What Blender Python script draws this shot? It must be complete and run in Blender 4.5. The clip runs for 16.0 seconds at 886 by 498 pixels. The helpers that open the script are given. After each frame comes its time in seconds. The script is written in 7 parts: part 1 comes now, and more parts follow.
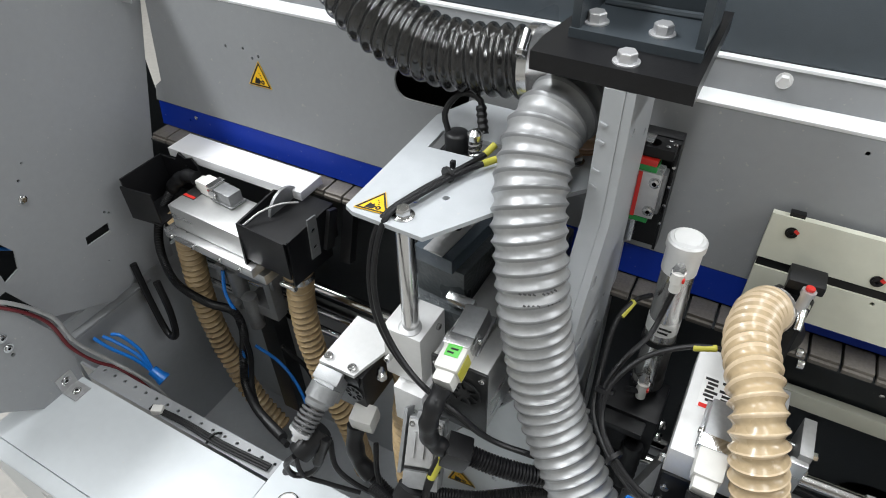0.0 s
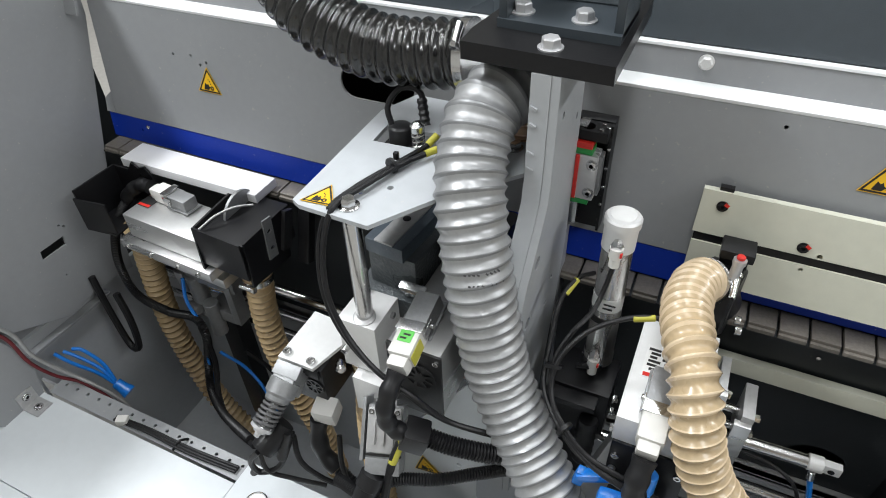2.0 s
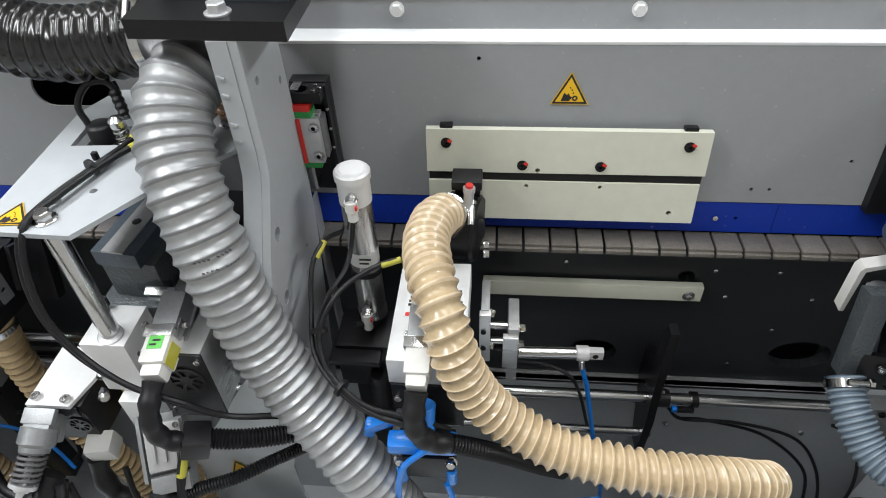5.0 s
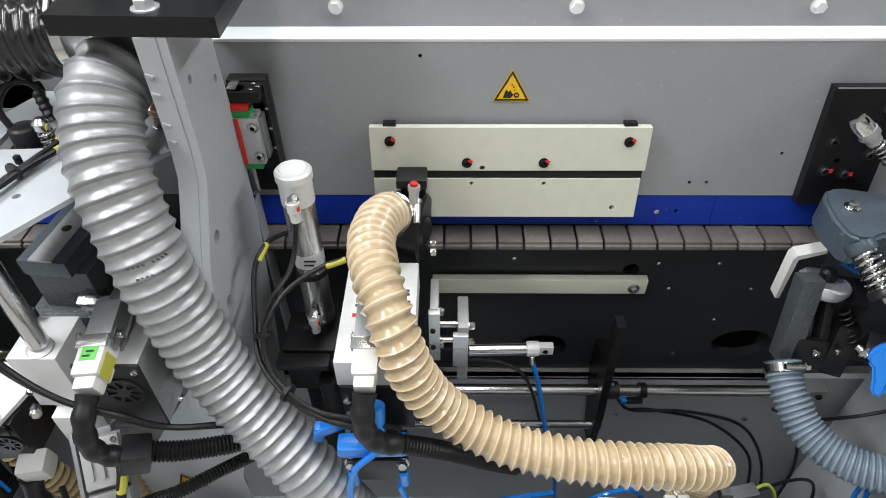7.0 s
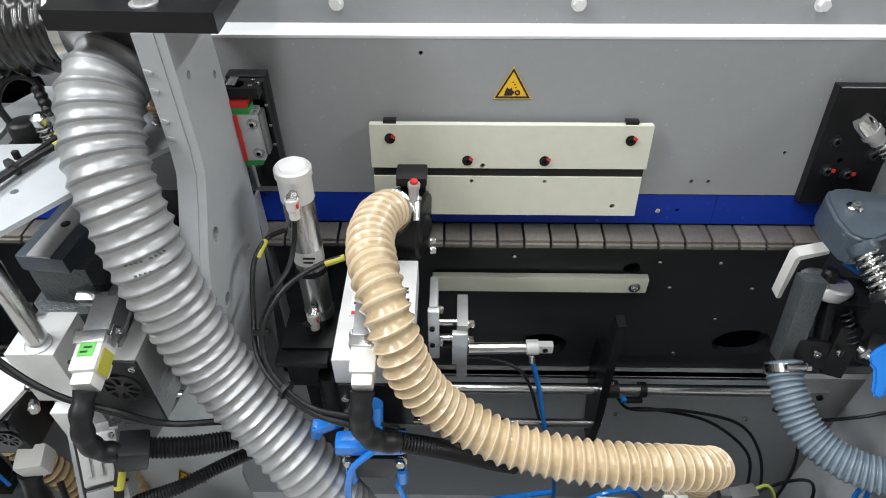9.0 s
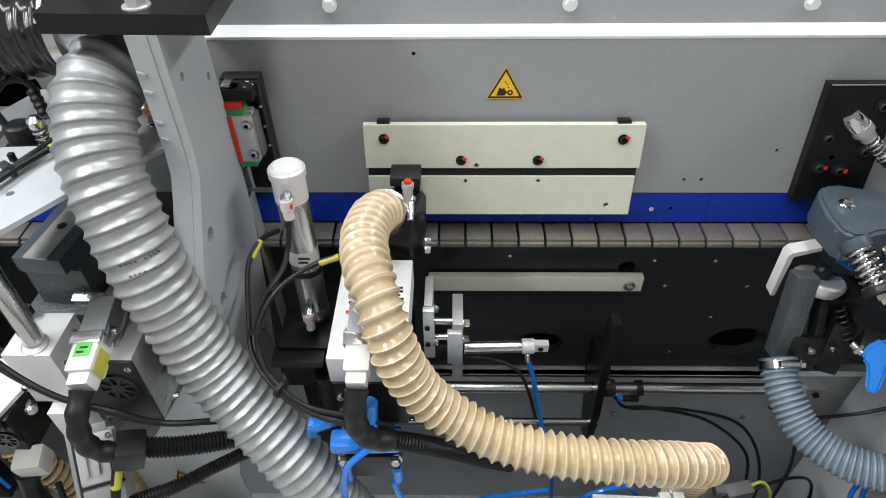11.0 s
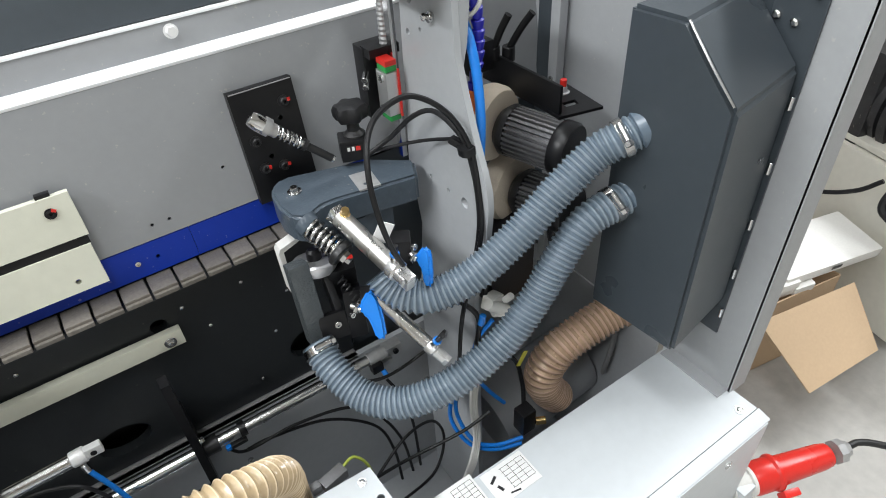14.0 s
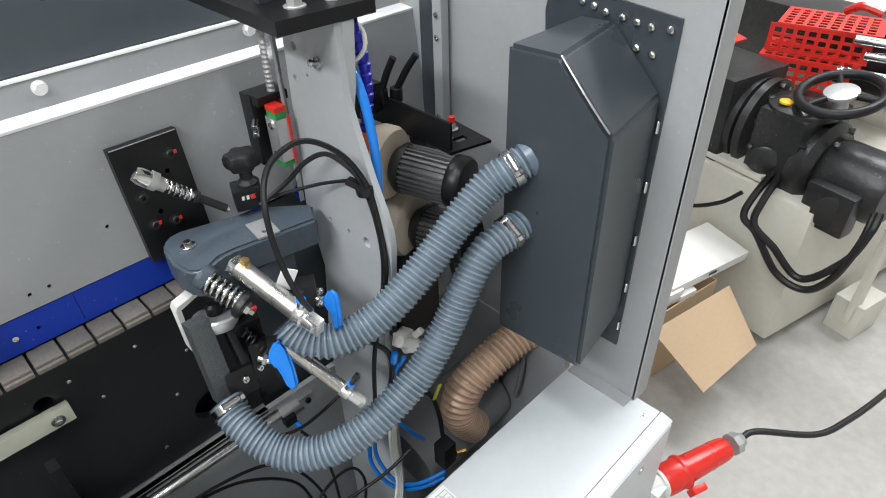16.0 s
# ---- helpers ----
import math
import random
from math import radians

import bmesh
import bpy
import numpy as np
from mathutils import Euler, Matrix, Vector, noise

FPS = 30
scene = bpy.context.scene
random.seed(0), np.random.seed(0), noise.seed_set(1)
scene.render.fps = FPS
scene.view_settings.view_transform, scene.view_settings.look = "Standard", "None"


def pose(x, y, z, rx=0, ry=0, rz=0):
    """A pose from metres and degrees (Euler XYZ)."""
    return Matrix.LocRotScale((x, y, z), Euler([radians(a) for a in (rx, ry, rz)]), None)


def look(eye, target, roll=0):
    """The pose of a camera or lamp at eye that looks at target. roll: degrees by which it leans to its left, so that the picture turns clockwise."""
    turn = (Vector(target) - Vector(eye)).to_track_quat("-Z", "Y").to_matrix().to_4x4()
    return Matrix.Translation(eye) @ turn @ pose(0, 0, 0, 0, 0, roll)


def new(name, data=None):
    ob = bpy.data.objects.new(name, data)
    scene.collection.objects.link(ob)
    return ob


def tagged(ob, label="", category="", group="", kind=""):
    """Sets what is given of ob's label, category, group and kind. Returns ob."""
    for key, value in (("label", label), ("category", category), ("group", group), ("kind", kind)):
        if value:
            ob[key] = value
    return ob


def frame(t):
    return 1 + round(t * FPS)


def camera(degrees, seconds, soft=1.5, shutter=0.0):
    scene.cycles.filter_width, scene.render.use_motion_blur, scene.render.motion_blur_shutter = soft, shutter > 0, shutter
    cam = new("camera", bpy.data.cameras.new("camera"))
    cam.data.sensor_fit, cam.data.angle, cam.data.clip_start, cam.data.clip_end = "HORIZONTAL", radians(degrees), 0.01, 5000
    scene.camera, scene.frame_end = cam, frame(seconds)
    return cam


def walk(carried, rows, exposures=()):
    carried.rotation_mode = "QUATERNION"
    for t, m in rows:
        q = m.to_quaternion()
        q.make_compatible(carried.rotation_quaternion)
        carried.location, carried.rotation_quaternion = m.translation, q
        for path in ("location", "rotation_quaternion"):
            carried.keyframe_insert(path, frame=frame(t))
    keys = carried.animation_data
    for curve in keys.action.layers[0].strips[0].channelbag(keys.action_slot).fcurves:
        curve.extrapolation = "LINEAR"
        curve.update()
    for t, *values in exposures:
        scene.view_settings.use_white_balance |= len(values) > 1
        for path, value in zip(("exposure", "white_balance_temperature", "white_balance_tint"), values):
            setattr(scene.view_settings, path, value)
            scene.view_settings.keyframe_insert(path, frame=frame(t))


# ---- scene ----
cam = camera(70.4, 16.0, soft=1.0)
PATH = [
    (0, (0.4160, 0.2511, 1.6194), (-0.3290, 1.5528, 0.2964), -1.58),
    (0.5, (0.4250, 0.2477, 1.6169), (-0.3034, 1.5631, 0.2982), -1.44),
    (1, (0.4340, 0.2417, 1.6178), (-0.2800, 1.5644, 0.2985), -1.54),
    (1.5, (0.4420, 0.2368, 1.6186), (-0.2568, 1.5694, 0.3011), -1.63),
    (2, (0.4600, 0.2355, 1.6167), (-0.2159, 1.5877, 0.3073), -2.43),
    (2.5, (0.4810, 0.2425, 1.6096), (-0.1377, 1.6287, 0.3075), -3.50),
    (3, (0.5000, 0.2588, 1.6041), (-0.0209, 1.6730, 0.2892), -4.07),
    (3.5, (0.5150, 0.2708, 1.5962), (0.0850, 1.7023, 0.2673), -4.18),
    (4, (0.5350, 0.2672, 1.5927), (0.2190, 1.7132, 0.2476), -3.93),
    (4.5, (0.5570, 0.2579, 1.5911), (0.3220, 1.7131, 0.2394), -3.37),
    (5, (0.5740, 0.2459, 1.5919), (0.4070, 1.7028, 0.2319), -2.69),
    (7.5, (0.5880, 0.2462, 1.5807), (0.5700, 1.7180, 0.2267), -0.33),
    (8, (0.5930, 0.2480, 1.5794), (0.5730, 1.7164, 0.2217), -0.24),
    (8.5, (0.5950, 0.2475, 1.5825), (0.5600, 1.7114, 0.2203), -0.55),
    (9, (0.5890, 0.2494, 1.5822), (0.5570, 1.7134, 0.2200), -0.33),
    (11.5, (0.6090, 0.2363, 1.5822), (0.5750, 1.7115, 0.2322), -1.04),
    (12, (0.6610, 0.2080, 1.5693), (0.9120, 1.6796, 0.2384), -2.16),
    (12.5, (0.7590, 0.1800, 1.5716), (1.2219, 1.6206, 0.2638), -2.55),
    (13, (0.8440, 0.1630, 1.5661), (1.4181, 1.5769, 0.2733), -3.45),
    (13.5, (0.9010, 0.1535, 1.5635), (1.5481, 1.5337, 0.2688), -3.94),
    (14, (0.9000, 0.1486, 1.5643), (1.7171, 1.4442, 0.2783), -3.81),
    (14.5, (0.8890, 0.1429, 1.5672), (1.8325, 1.3744, 0.3049), -3.77),
    (15, (0.8830, 0.1406, 1.5716), (1.9248, 1.3190, 0.3363), -3.26),
    (15.5, (0.8850, 0.1424, 1.5703), (1.9782, 1.2928, 0.3531), -2.02),
    (16, (0.8900, 0.1460, 1.5677), (2.0013, 1.2960, 0.3666), -1.70),
]
walk(cam, [(t, look(eye, target, roll)) for t, eye, target, roll in PATH], exposures=[(0, -0.04), (5.0, -0.04), (7.5, 0.12), (9.0, 0.12), (11.5, 0.10), (13.0, 0.28), (14.0, 0.33), (16.0, 0.33)])

# ---- light: a workshop hall with rows of ceiling luminaires ----
world = bpy.data.worlds.new("hall")
scene.world = world
world.use_nodes = True
world.node_tree.nodes["Background"].inputs[0].default_value = (0.80, 0.88, 1.0, 1)
world.node_tree.nodes["Background"].inputs[1].default_value = 0.25


def area_lamp(name, eye, target, sx, sy, watts, colour=(0.945, 0.976, 1.0)):
    data = bpy.data.lights.new(name, "AREA")
    data.shape, data.size, data.size_y, data.energy, data.color = "RECTANGLE", sx, sy, watts, colour
    ob = new(name, data)
    ob.matrix_world = look(eye, target)
    return tagged(ob, kind="structure")


area_lamp("ceiling_lamp", (-2.1, 0.25, 4.2), (-2.1, 0.25, 0), 0.5, 3.0, 200)
area_lamp("ceiling_lamp", (0.45, 0.15, 4.2), (0.45, 0.15, 0), 0.5, 3.0, 62)
area_lamp("ceiling_lamp", (0.4, 2.6, 4.2), (0.4, 2.4, 0), 3.4, 0.5, 50)
area_lamp("ceiling_lamp", (4.2, 0.4, 4.2), (4.2, 0.4, 0), 0.5, 3.0, 160)
scene.view_settings.exposure = 0.0


# ---- materials ----
def mat(name, colour, rough=0.5, metal=0.0, vary=0.06, scale=30.0, bump=0.0, bscale=400.0, coat=0.0, trans=0.0, stretch=None, spots=0.0, rvary=0.1, emit=0.0, piece=0.0, spec=0.5):
    """A paint, metal, plastic or rubber: base colour with broad stains and fine grain, uneven gloss and fine relief."""
    m = bpy.data.materials.new(name)
    m.use_nodes = True
    nt = m.node_tree
    b = nt.nodes["Principled BSDF"]
    L = nt.links.new
    co = nt.nodes.new("ShaderNodeTexCoord")
    mp = nt.nodes.new("ShaderNodeMapping")
    L(co.outputs["Object"], mp.inputs[0])
    if stretch:
        mp.inputs["Scale"].default_value = stretch
    n1 = nt.nodes.new("ShaderNodeTexNoise")
    n1.inputs["Scale"].default_value, n1.inputs["Detail"].default_value = scale * 0.25, 5
    n2 = nt.nodes.new("ShaderNodeTexNoise")
    n2.inputs["Scale"].default_value, n2.inputs["Detail"].default_value = scale * 6, 3
    L(mp.outputs[0], n1.inputs["Vector"])
    L(mp.outputs[0], n2.inputs["Vector"])
    add = nt.nodes.new("ShaderNodeMath")
    add.operation = "ADD"
    L(n1.outputs[0], add.inputs[0])
    L(n2.outputs[0], add.inputs[1])
    rng = nt.nodes.new("ShaderNodeMapRange")
    rng.inputs[1].default_value, rng.inputs[2].default_value = 0.6, 1.4
    rng.inputs[3].default_value, rng.inputs[4].default_value = 1 - vary, 1 + vary
    L(add.outputs[0], rng.inputs[0])
    hs = nt.nodes.new("ShaderNodeHueSaturation")
    hs.inputs["Color"].default_value = (*colour, 1)
    value = rng.outputs[0]
    if piece:
        oi = nt.nodes.new("ShaderNodeObjectInfo")
        pr = nt.nodes.new("ShaderNodeMapRange")
        pr.inputs[3].default_value, pr.inputs[4].default_value = 1 - piece, 1 + piece
        L(oi.outputs["Random"], pr.inputs[0])
        mu = nt.nodes.new("ShaderNodeMath")
        mu.operation = "MULTIPLY"
        L(value, mu.inputs[0])
        L(pr.outputs[0], mu.inputs[1])
        value = mu.outputs[0]
    L(value, hs.inputs["Value"])
    out = hs.outputs[0]
    if spots:
        v = nt.nodes.new("ShaderNodeTexNoise")
        v.inputs["Scale"].default_value, v.inputs["Detail"].default_value = 140, 2
        L(co.outputs["Object"], v.inputs["Vector"])
        r = nt.nodes.new("ShaderNodeMapRange")
        r.inputs[1].default_value, r.inputs[2].default_value = 0.70, 0.76
        r.inputs[3].default_value, r.inputs[4].default_value = 0, spots
        L(v.outputs[0], r.inputs[0])
        mx = nt.nodes.new("ShaderNodeMix")
        mx.data_type = "RGBA"
        mx.inputs[7].default_value = (0.62, 0.56, 0.48, 1)
        L(r.outputs[0], mx.inputs[0])
        L(out, mx.inputs[6])
        out = mx.outputs[2]
    L(out, b.inputs["Base Color"])
    rr = nt.nodes.new("ShaderNodeMapRange")
    rr.inputs[1].default_value, rr.inputs[2].default_value = 0.3, 0.7
    rr.inputs[3].default_value, rr.inputs[4].default_value = max(0.02, rough - rvary), min(1, rough + rvary)
    L(n1.outputs[0], rr.inputs[0])
    L(rr.outputs[0], b.inputs["Roughness"])
    b.inputs["Metallic"].default_value = metal
    b.inputs["Coat Weight"].default_value = coat
    b.inputs["Specular IOR Level"].default_value = spec
    if trans:
        b.inputs["Transmission Weight"].default_value = trans
        b.inputs["IOR"].default_value = 1.2
    if emit:
        b.inputs["Emission Color"].default_value = (*colour, 1)
        b.inputs["Emission Strength"].default_value = emit
    if bump:
        n3 = nt.nodes.new("ShaderNodeTexNoise")
        n3.inputs["Scale"].default_value, n3.inputs["Detail"].default_value = bscale, 3
        L(mp.outputs[0], n3.inputs["Vector"])
        bp = nt.nodes.new("ShaderNodeBump")
        bp.inputs["Strength"].default_value, bp.inputs["Distance"].default_value = bump, 0.002
        L(n3.outputs[0], bp.inputs["Height"])
        L(bp.outputs[0], b.inputs["Normal"])
    return m


PLATE_GREY = mat("guard_plate_paint", (0.43, 0.45, 0.47), 0.36, 0, 0.05, 10, 0.10, 900, spots=0.2)
BARREL = mat("brushed_barrel_steel", (0.58, 0.57, 0.55), 0.27, 0.95, 0.08, 40, 0.06, 300, stretch=(1, 1, 0.1))
# next two: the grey coat lightened, painting in light the lamps don't give
LIT_END_GREY = mat("grey_coat_lit_end", (0.335, 0.345, 0.355), 0.42, 0, 0.04, 12, 0.12, 900, spots=0.2)
LIT_GREY = mat("grey_coat_lit", (0.40, 0.415, 0.43), 0.4, 0, 0.05, 12, 0.12, 900, spots=0.2)
GREY = mat("grey_powder_coat", (0.278, 0.286, 0.295), 0.42, 0, 0.04, 12, 0.12, 900, spots=0.25)
PALE = mat("pale_grey_sheet", (0.56, 0.59, 0.61), 0.33, 0, 0.035, 8, 0.10, 900, spots=0.2)
# near-white tone paints overhead light onto upward-facing folded edges
LIT_EDGE = mat("lit_edge_tone", (0.84, 0.85, 0.86), 0.3, 0, 0.03, 10)
DARK = mat("anthracite_paint", (0.0125, 0.015, 0.017), 0.48, 0, 0.16, 14, 0.15, 700, spots=0.10)
HOOD = mat("anthracite_hood_paint", (0.046, 0.056, 0.065), 0.34, 0, 0.08, 10, 0.12, 800)
BLUE = mat("blue_paint", (0.002, 0.028, 0.31), 0.5, 0, 0.06, 10, 0.06, 700, spots=0.2, spec=0.3)
PE = mat("cream_polyethylene", (0.62, 0.62, 0.52), 0.5, 0, 0.05, 10, 0.08, 300)
DIECAST = mat("die_cast_zinc", (0.27, 0.275, 0.28), 0.4, 0.55, 0.12, 30, 0.15, 400)
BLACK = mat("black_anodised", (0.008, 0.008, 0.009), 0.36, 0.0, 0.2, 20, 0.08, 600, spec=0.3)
RIBBED = mat("ribbed_motor_grey", (0.13, 0.13, 0.133), 0.4, 0.35, 0.12, 25, 0.15, 300)
RUBBER = mat("black_rubber", (0.010, 0.010, 0.011), 0.42, 0, 0.15, 30, 0.1, 500, spec=0.32)
GLOSSY_HOSE = mat("black_glossy_hose", (0.014, 0.014, 0.014), 0.24, 0, 0.15, 30, coat=0.5)
ALU = mat("milled_aluminium", (0.66, 0.66, 0.655), 0.34, 0.85, 0.05, 20, 0.08, 500, stretch=(1, 1, 6))
ALU_WHITE = mat("white_aluminium_cover", (0.72, 0.72, 0.715), 0.42, 0.25, 0.04, 20, 0.05, 400)
STEEL = mat("bright_steel", (0.60, 0.60, 0.60), 0.2, 1.0, 0.06, 25, 0.03, 600)
CHROME = mat("chrome", (0.75, 0.75, 0.75), 0.10, 1.0, 0.03, 20)
ZINC = mat("zinc_plated", (0.60, 0.60, 0.61), 0.32, 0.55, 0.06, 25, 0.03, 600)
WIRE = mat("yellow_green_wire", (0.30, 0.36, 0.05), 0.45)
GALV = mat("galvanised_sheet", (0.43, 0.43, 0.43), 0.42, 0.55, 0.12, 20, 0.05, 300)
PAD = mat("worn_conveyor_pad", (0.165, 0.150, 0.132), 0.42, 0.35, 0.25, 40, 0.18, 500, piece=0.2)
WHITE_BOARD = mat("white_melamine_board", (0.80, 0.80, 0.82), 0.32, 0, 0.02, 8)
CASTING = mat("blue_grey_casting", (0.066, 0.086, 0.108), 0.38, 0, 0.14, 18, 0.25, 260, spots=0.2)
HAMMER = mat("hammered_grey", (0.075, 0.085, 0.09), 0.35, 0.2, 0.1, 30, 0.8, 220)
SILVER_HOSE = mat("silver_grey_hose_wall", (0.37, 0.375, 0.38), 0.40, 0.5, 0.16, 16, 0.12, 120)
SILVER_RIB = mat("silver_hose_spiral", (0.24, 0.245, 0.25), 0.38, 0.45, 0.10, 20)
TAN_HOSE = mat("tan_hose_wall", (0.45, 0.34, 0.205), 0.28, 0, 0.16, 24, 0.15, 90, coat=0.35)
TAN_RIB = mat("tan_hose_spiral", (0.62, 0.49, 0.33), 0.26, 0, 0.10, 24, coat=0.35)
AMBER_HOSE = mat("amber_hose_wall", (0.42, 0.30, 0.16), 0.27, 0, 0.16, 24, 0.15, 90, coat=0.4)
AMBER_RIB = mat("amber_hose_spiral", (0.50, 0.37, 0.21), 0.25, 0, 0.10, 24, coat=0.4)
COPPER_HOSE = mat("coppery_hose_wall", (0.56, 0.39, 0.26), 0.22, 0.2, 0.14, 24, 0.1, 90, coat=0.4)
COPPER_RIB = mat("coppery_hose_spiral", (0.82, 0.58, 0.44), 0.2, 0.2, 0.1, 24, coat=0.4)
BLUE_HOSE = mat("blue_grey_hose_wall", (0.108, 0.145, 0.185), 0.30, 0, 0.10, 24, 0.1, 120, coat=0.25)
BLUE_RIB = mat("blue_grey_hose_spiral", (0.20, 0.245, 0.285), 0.26, 0, 0.08, 24, coat=0.25)
YELLOW = mat("yellow_sticker", (0.80, 0.47, 0.015), 0.35, 0, 0.03, 20)
FAINT = mat("faint_grey_print", (0.06, 0.06, 0.063), 0.45, 0, 0.3, 60)
INK = mat("black_print", (0.012, 0.012, 0.012), 0.4, 0, 0.1, 20)
PAPER = mat("white_label", (0.76, 0.76, 0.75), 0.4, 0, 0.03, 20)
REDP = mat("red_plastic", (0.62, 0.025, 0.018), 0.32, 0, 0.06, 20)
ORANGE = mat("orange_plastic", (0.78, 0.17, 0.03), 0.4, 0, 0.05, 20)
GREENP = mat("green_plastic", (0.02, 0.28, 0.06), 0.35, 0, 0.06, 20)
LIME = mat("green_tag", (0.13, 0.55, 0.10), 0.4, 0, 0.04, 20)
YTAG = mat("yellow_tag", (0.44, 0.41, 0.05), 0.45, 0, 0.06, 20)
BLUEP = mat("blue_plastic", (0.010, 0.19, 0.66), 0.3, 0, 0.06, 20, coat=0.2)
NAVY = mat("violet_blue_plastic", (0.012, 0.012, 0.34), 0.3, 0, 0.06, 20)
WHITEP = mat("off_white_plastic", (0.66, 0.65, 0.62), 0.42, 0, 0.04, 20)
BRASS = mat("brass", (0.70, 0.50, 0.22), 0.25, 1.0, 0.06, 20)
FELT = mat("cotton_buff", (0.60, 0.52, 0.42), 0.9, 0, 0.08, 60, 0.5, 300)
CONCRETE = mat("concrete", (0.40, 0.385, 0.36), 0.55, 0, 0.14, 5, 0.2, 120, spots=0.15)
CARD = mat("cardboard", (0.50, 0.36, 0.23), 0.8, 0, 0.05, 20, 0.15, 200)
CREAM = mat("cream_machine_paint", (0.62, 0.60, 0.53), 0.4, 0, 0.05, 8, 0.05, 500)
FOAM = mat("white_foam", (0.76, 0.75, 0.72), 0.75, 0, 0.04, 30, 0.4, 250)
IRON = mat("dark_cast_iron", (0.020, 0.020, 0.021), 0.36, 0.1, 0.45, 12, 0.35, 90, spots=0.3)
MOTOR = mat("dark_motor_housing", (0.022, 0.022, 0.023), 0.42, 0.3, 0.12, 25, 0.2, 300)
WALLP = mat("hall_wall_plaster", (0.62, 0.61, 0.58), 0.8, 0, 0.05, 4, 0.1, 60)


# ---- shape tools ----
def thing(name, label="", category="", group="", kind="", at=(0, 0, 0)):
    ob = new(name)
    ob.location = at
    ob.empty_display_size = 0.02
    return tagged(ob, label, category, group, kind)


def part(name, bm, material, parent=None, label="", smooth=True, crease=38):
    """Links a bmesh as one mesh object under a thing or a part."""
    me = bpy.data.meshes.new(name)
    bm.normal_update()
    bm.to_mesh(me)
    bm.free()
    mats = material if isinstance(material, (list, tuple)) else [material]
    for m in mats:
        me.materials.append(m)
    if smooth:
        for p in me.polygons:
            p.use_smooth = True
        me.set_sharp_from_angle(angle=radians(crease))
    ob = new(name, me)
    if parent:
        ob.parent = parent
        if parent.type == "EMPTY":
            ob.matrix_parent_inverse = Matrix.Translation(-parent.location)
    if label:
        ob["label"] = label
    return ob


# the back cover and what is fixed to it lean back from the upright
LEANT = Matrix.Translation((0, 1, 1)) @ Euler((radians(-8.7), 0, 0)).to_matrix().to_4x4() @ Matrix.Translation((0, -1, -1))


def leant(bm):
    bmesh.ops.transform(bm, matrix=LEANT, verts=bm.verts)
    return bm


def rot(rx=0, ry=0, rz=0):
    return Euler([radians(a) for a in (rx, ry, rz)]).to_matrix().to_4x4()


def frame_to(p0, p1):
    """A frame at p0 whose z runs to p1."""
    d = Vector(p1) - Vector(p0)
    return Matrix.Translation(p0) @ d.to_track_quat("Z", "Y").to_matrix().to_4x4()


def add_box(bm, centre, size, turn=None, bevel=0.0, m=None):
    M = Matrix.Translation(centre) @ (turn if turn else Matrix.Identity(4)) @ Matrix.Diagonal((*size, 1))
    if m:
        M = m @ M
    g = bmesh.ops.create_cube(bm, size=1.0, matrix=M)
    if bevel:
        es = list({e for v in g["verts"] for e in v.link_edges})
        bmesh.ops.bevel(bm, geom=es, offset=bevel, segments=2, profile=0.7, affect="EDGES")
    return bm


def box(centre, size, turn=None, bevel=0.0015, m=None):
    return add_box(bmesh.new(), centre, size, turn, bevel, m)


def add_lathe(bm, p0, p1, profile, seg=24, mat_index=0):
    """Turned shape along p0-p1: profile is (metres along, radius) pairs."""
    M = frame_to(p0, p1)
    rings = []
    for s, r in profile:
        rings.append([bm.verts.new(M @ Vector((r * math.cos(2 * math.pi * k / seg), r * math.sin(2 * math.pi * k / seg), s))) for k in range(seg)])
    for a, b in zip(rings, rings[1:]):
        for k in range(seg):
            f = bm.faces.new((a[k], a[(k + 1) % seg], b[(k + 1) % seg], b[k]))
            f.material_index = mat_index
    bm.faces.new(rings[0][::-1]).material_index = mat_index
    bm.faces.new(rings[-1]).material_index = mat_index
    return bm


def lathe(p0, p1, profile, seg=24):
    return add_lathe(bmesh.new(), p0, p1, profile, seg)


def rod_profile(length, r, c=0.001):
    return [(0, r - c), (c, r), (length - c, r), (length, r - c)]


def add_rod(bm, p0, p1, r, seg=20, c=0.001):
    return add_lathe(bm, p0, p1, rod_profile((Vector(p1) - Vector(p0)).length, r, min(c, r * 0.3)), seg)


def rod(p0, p1, r, seg=20, c=0.001):
    return add_rod(bmesh.new(), p0, p1, r, seg, c)


def add_plate(bm, outline, holes, m, thick):
    """A sheet with openings: the outline and holes lie in the xy plane of m, and the sheet reaches thick along its z."""
    edges = []
    for loop in [outline, *holes]:
        vs = [bm.verts.new((x, y, 0)) for x, y in loop]
        edges += [bm.edges.new((vs[i], vs[(i + 1) % len(vs)])) for i in range(len(vs))]
    before = set(bm.faces)
    bmesh.ops.triangle_fill(bm, edges=edges, use_beauty=True, normal=(0, 0, 1))
    faces = [f for f in bm.faces if f not in before]
    ex = bmesh.ops.extrude_face_region(bm, geom=faces)
    top = [v for v in ex["geom"] if isinstance(v, bmesh.types.BMVert)]
    bmesh.ops.translate(bm, verts=top, vec=(0, 0, thick))
    allv = list({v for f in faces for v in f.verts} | set(top))
    bmesh.ops.transform(bm, matrix=m, verts=allv)
    bmesh.ops.recalc_face_normals(bm, faces=list({f for v in allv for f in v.link_faces}))
    return bm


def plate(outline, holes, m, thick):
    return add_plate(bmesh.new(), outline, holes, m, thick)


def circle(x, y, r, n=12):
    return [(x + r * math.cos(2 * math.pi * k / n), y + r * math.sin(2 * math.pi * k / n)) for k in range(n)]


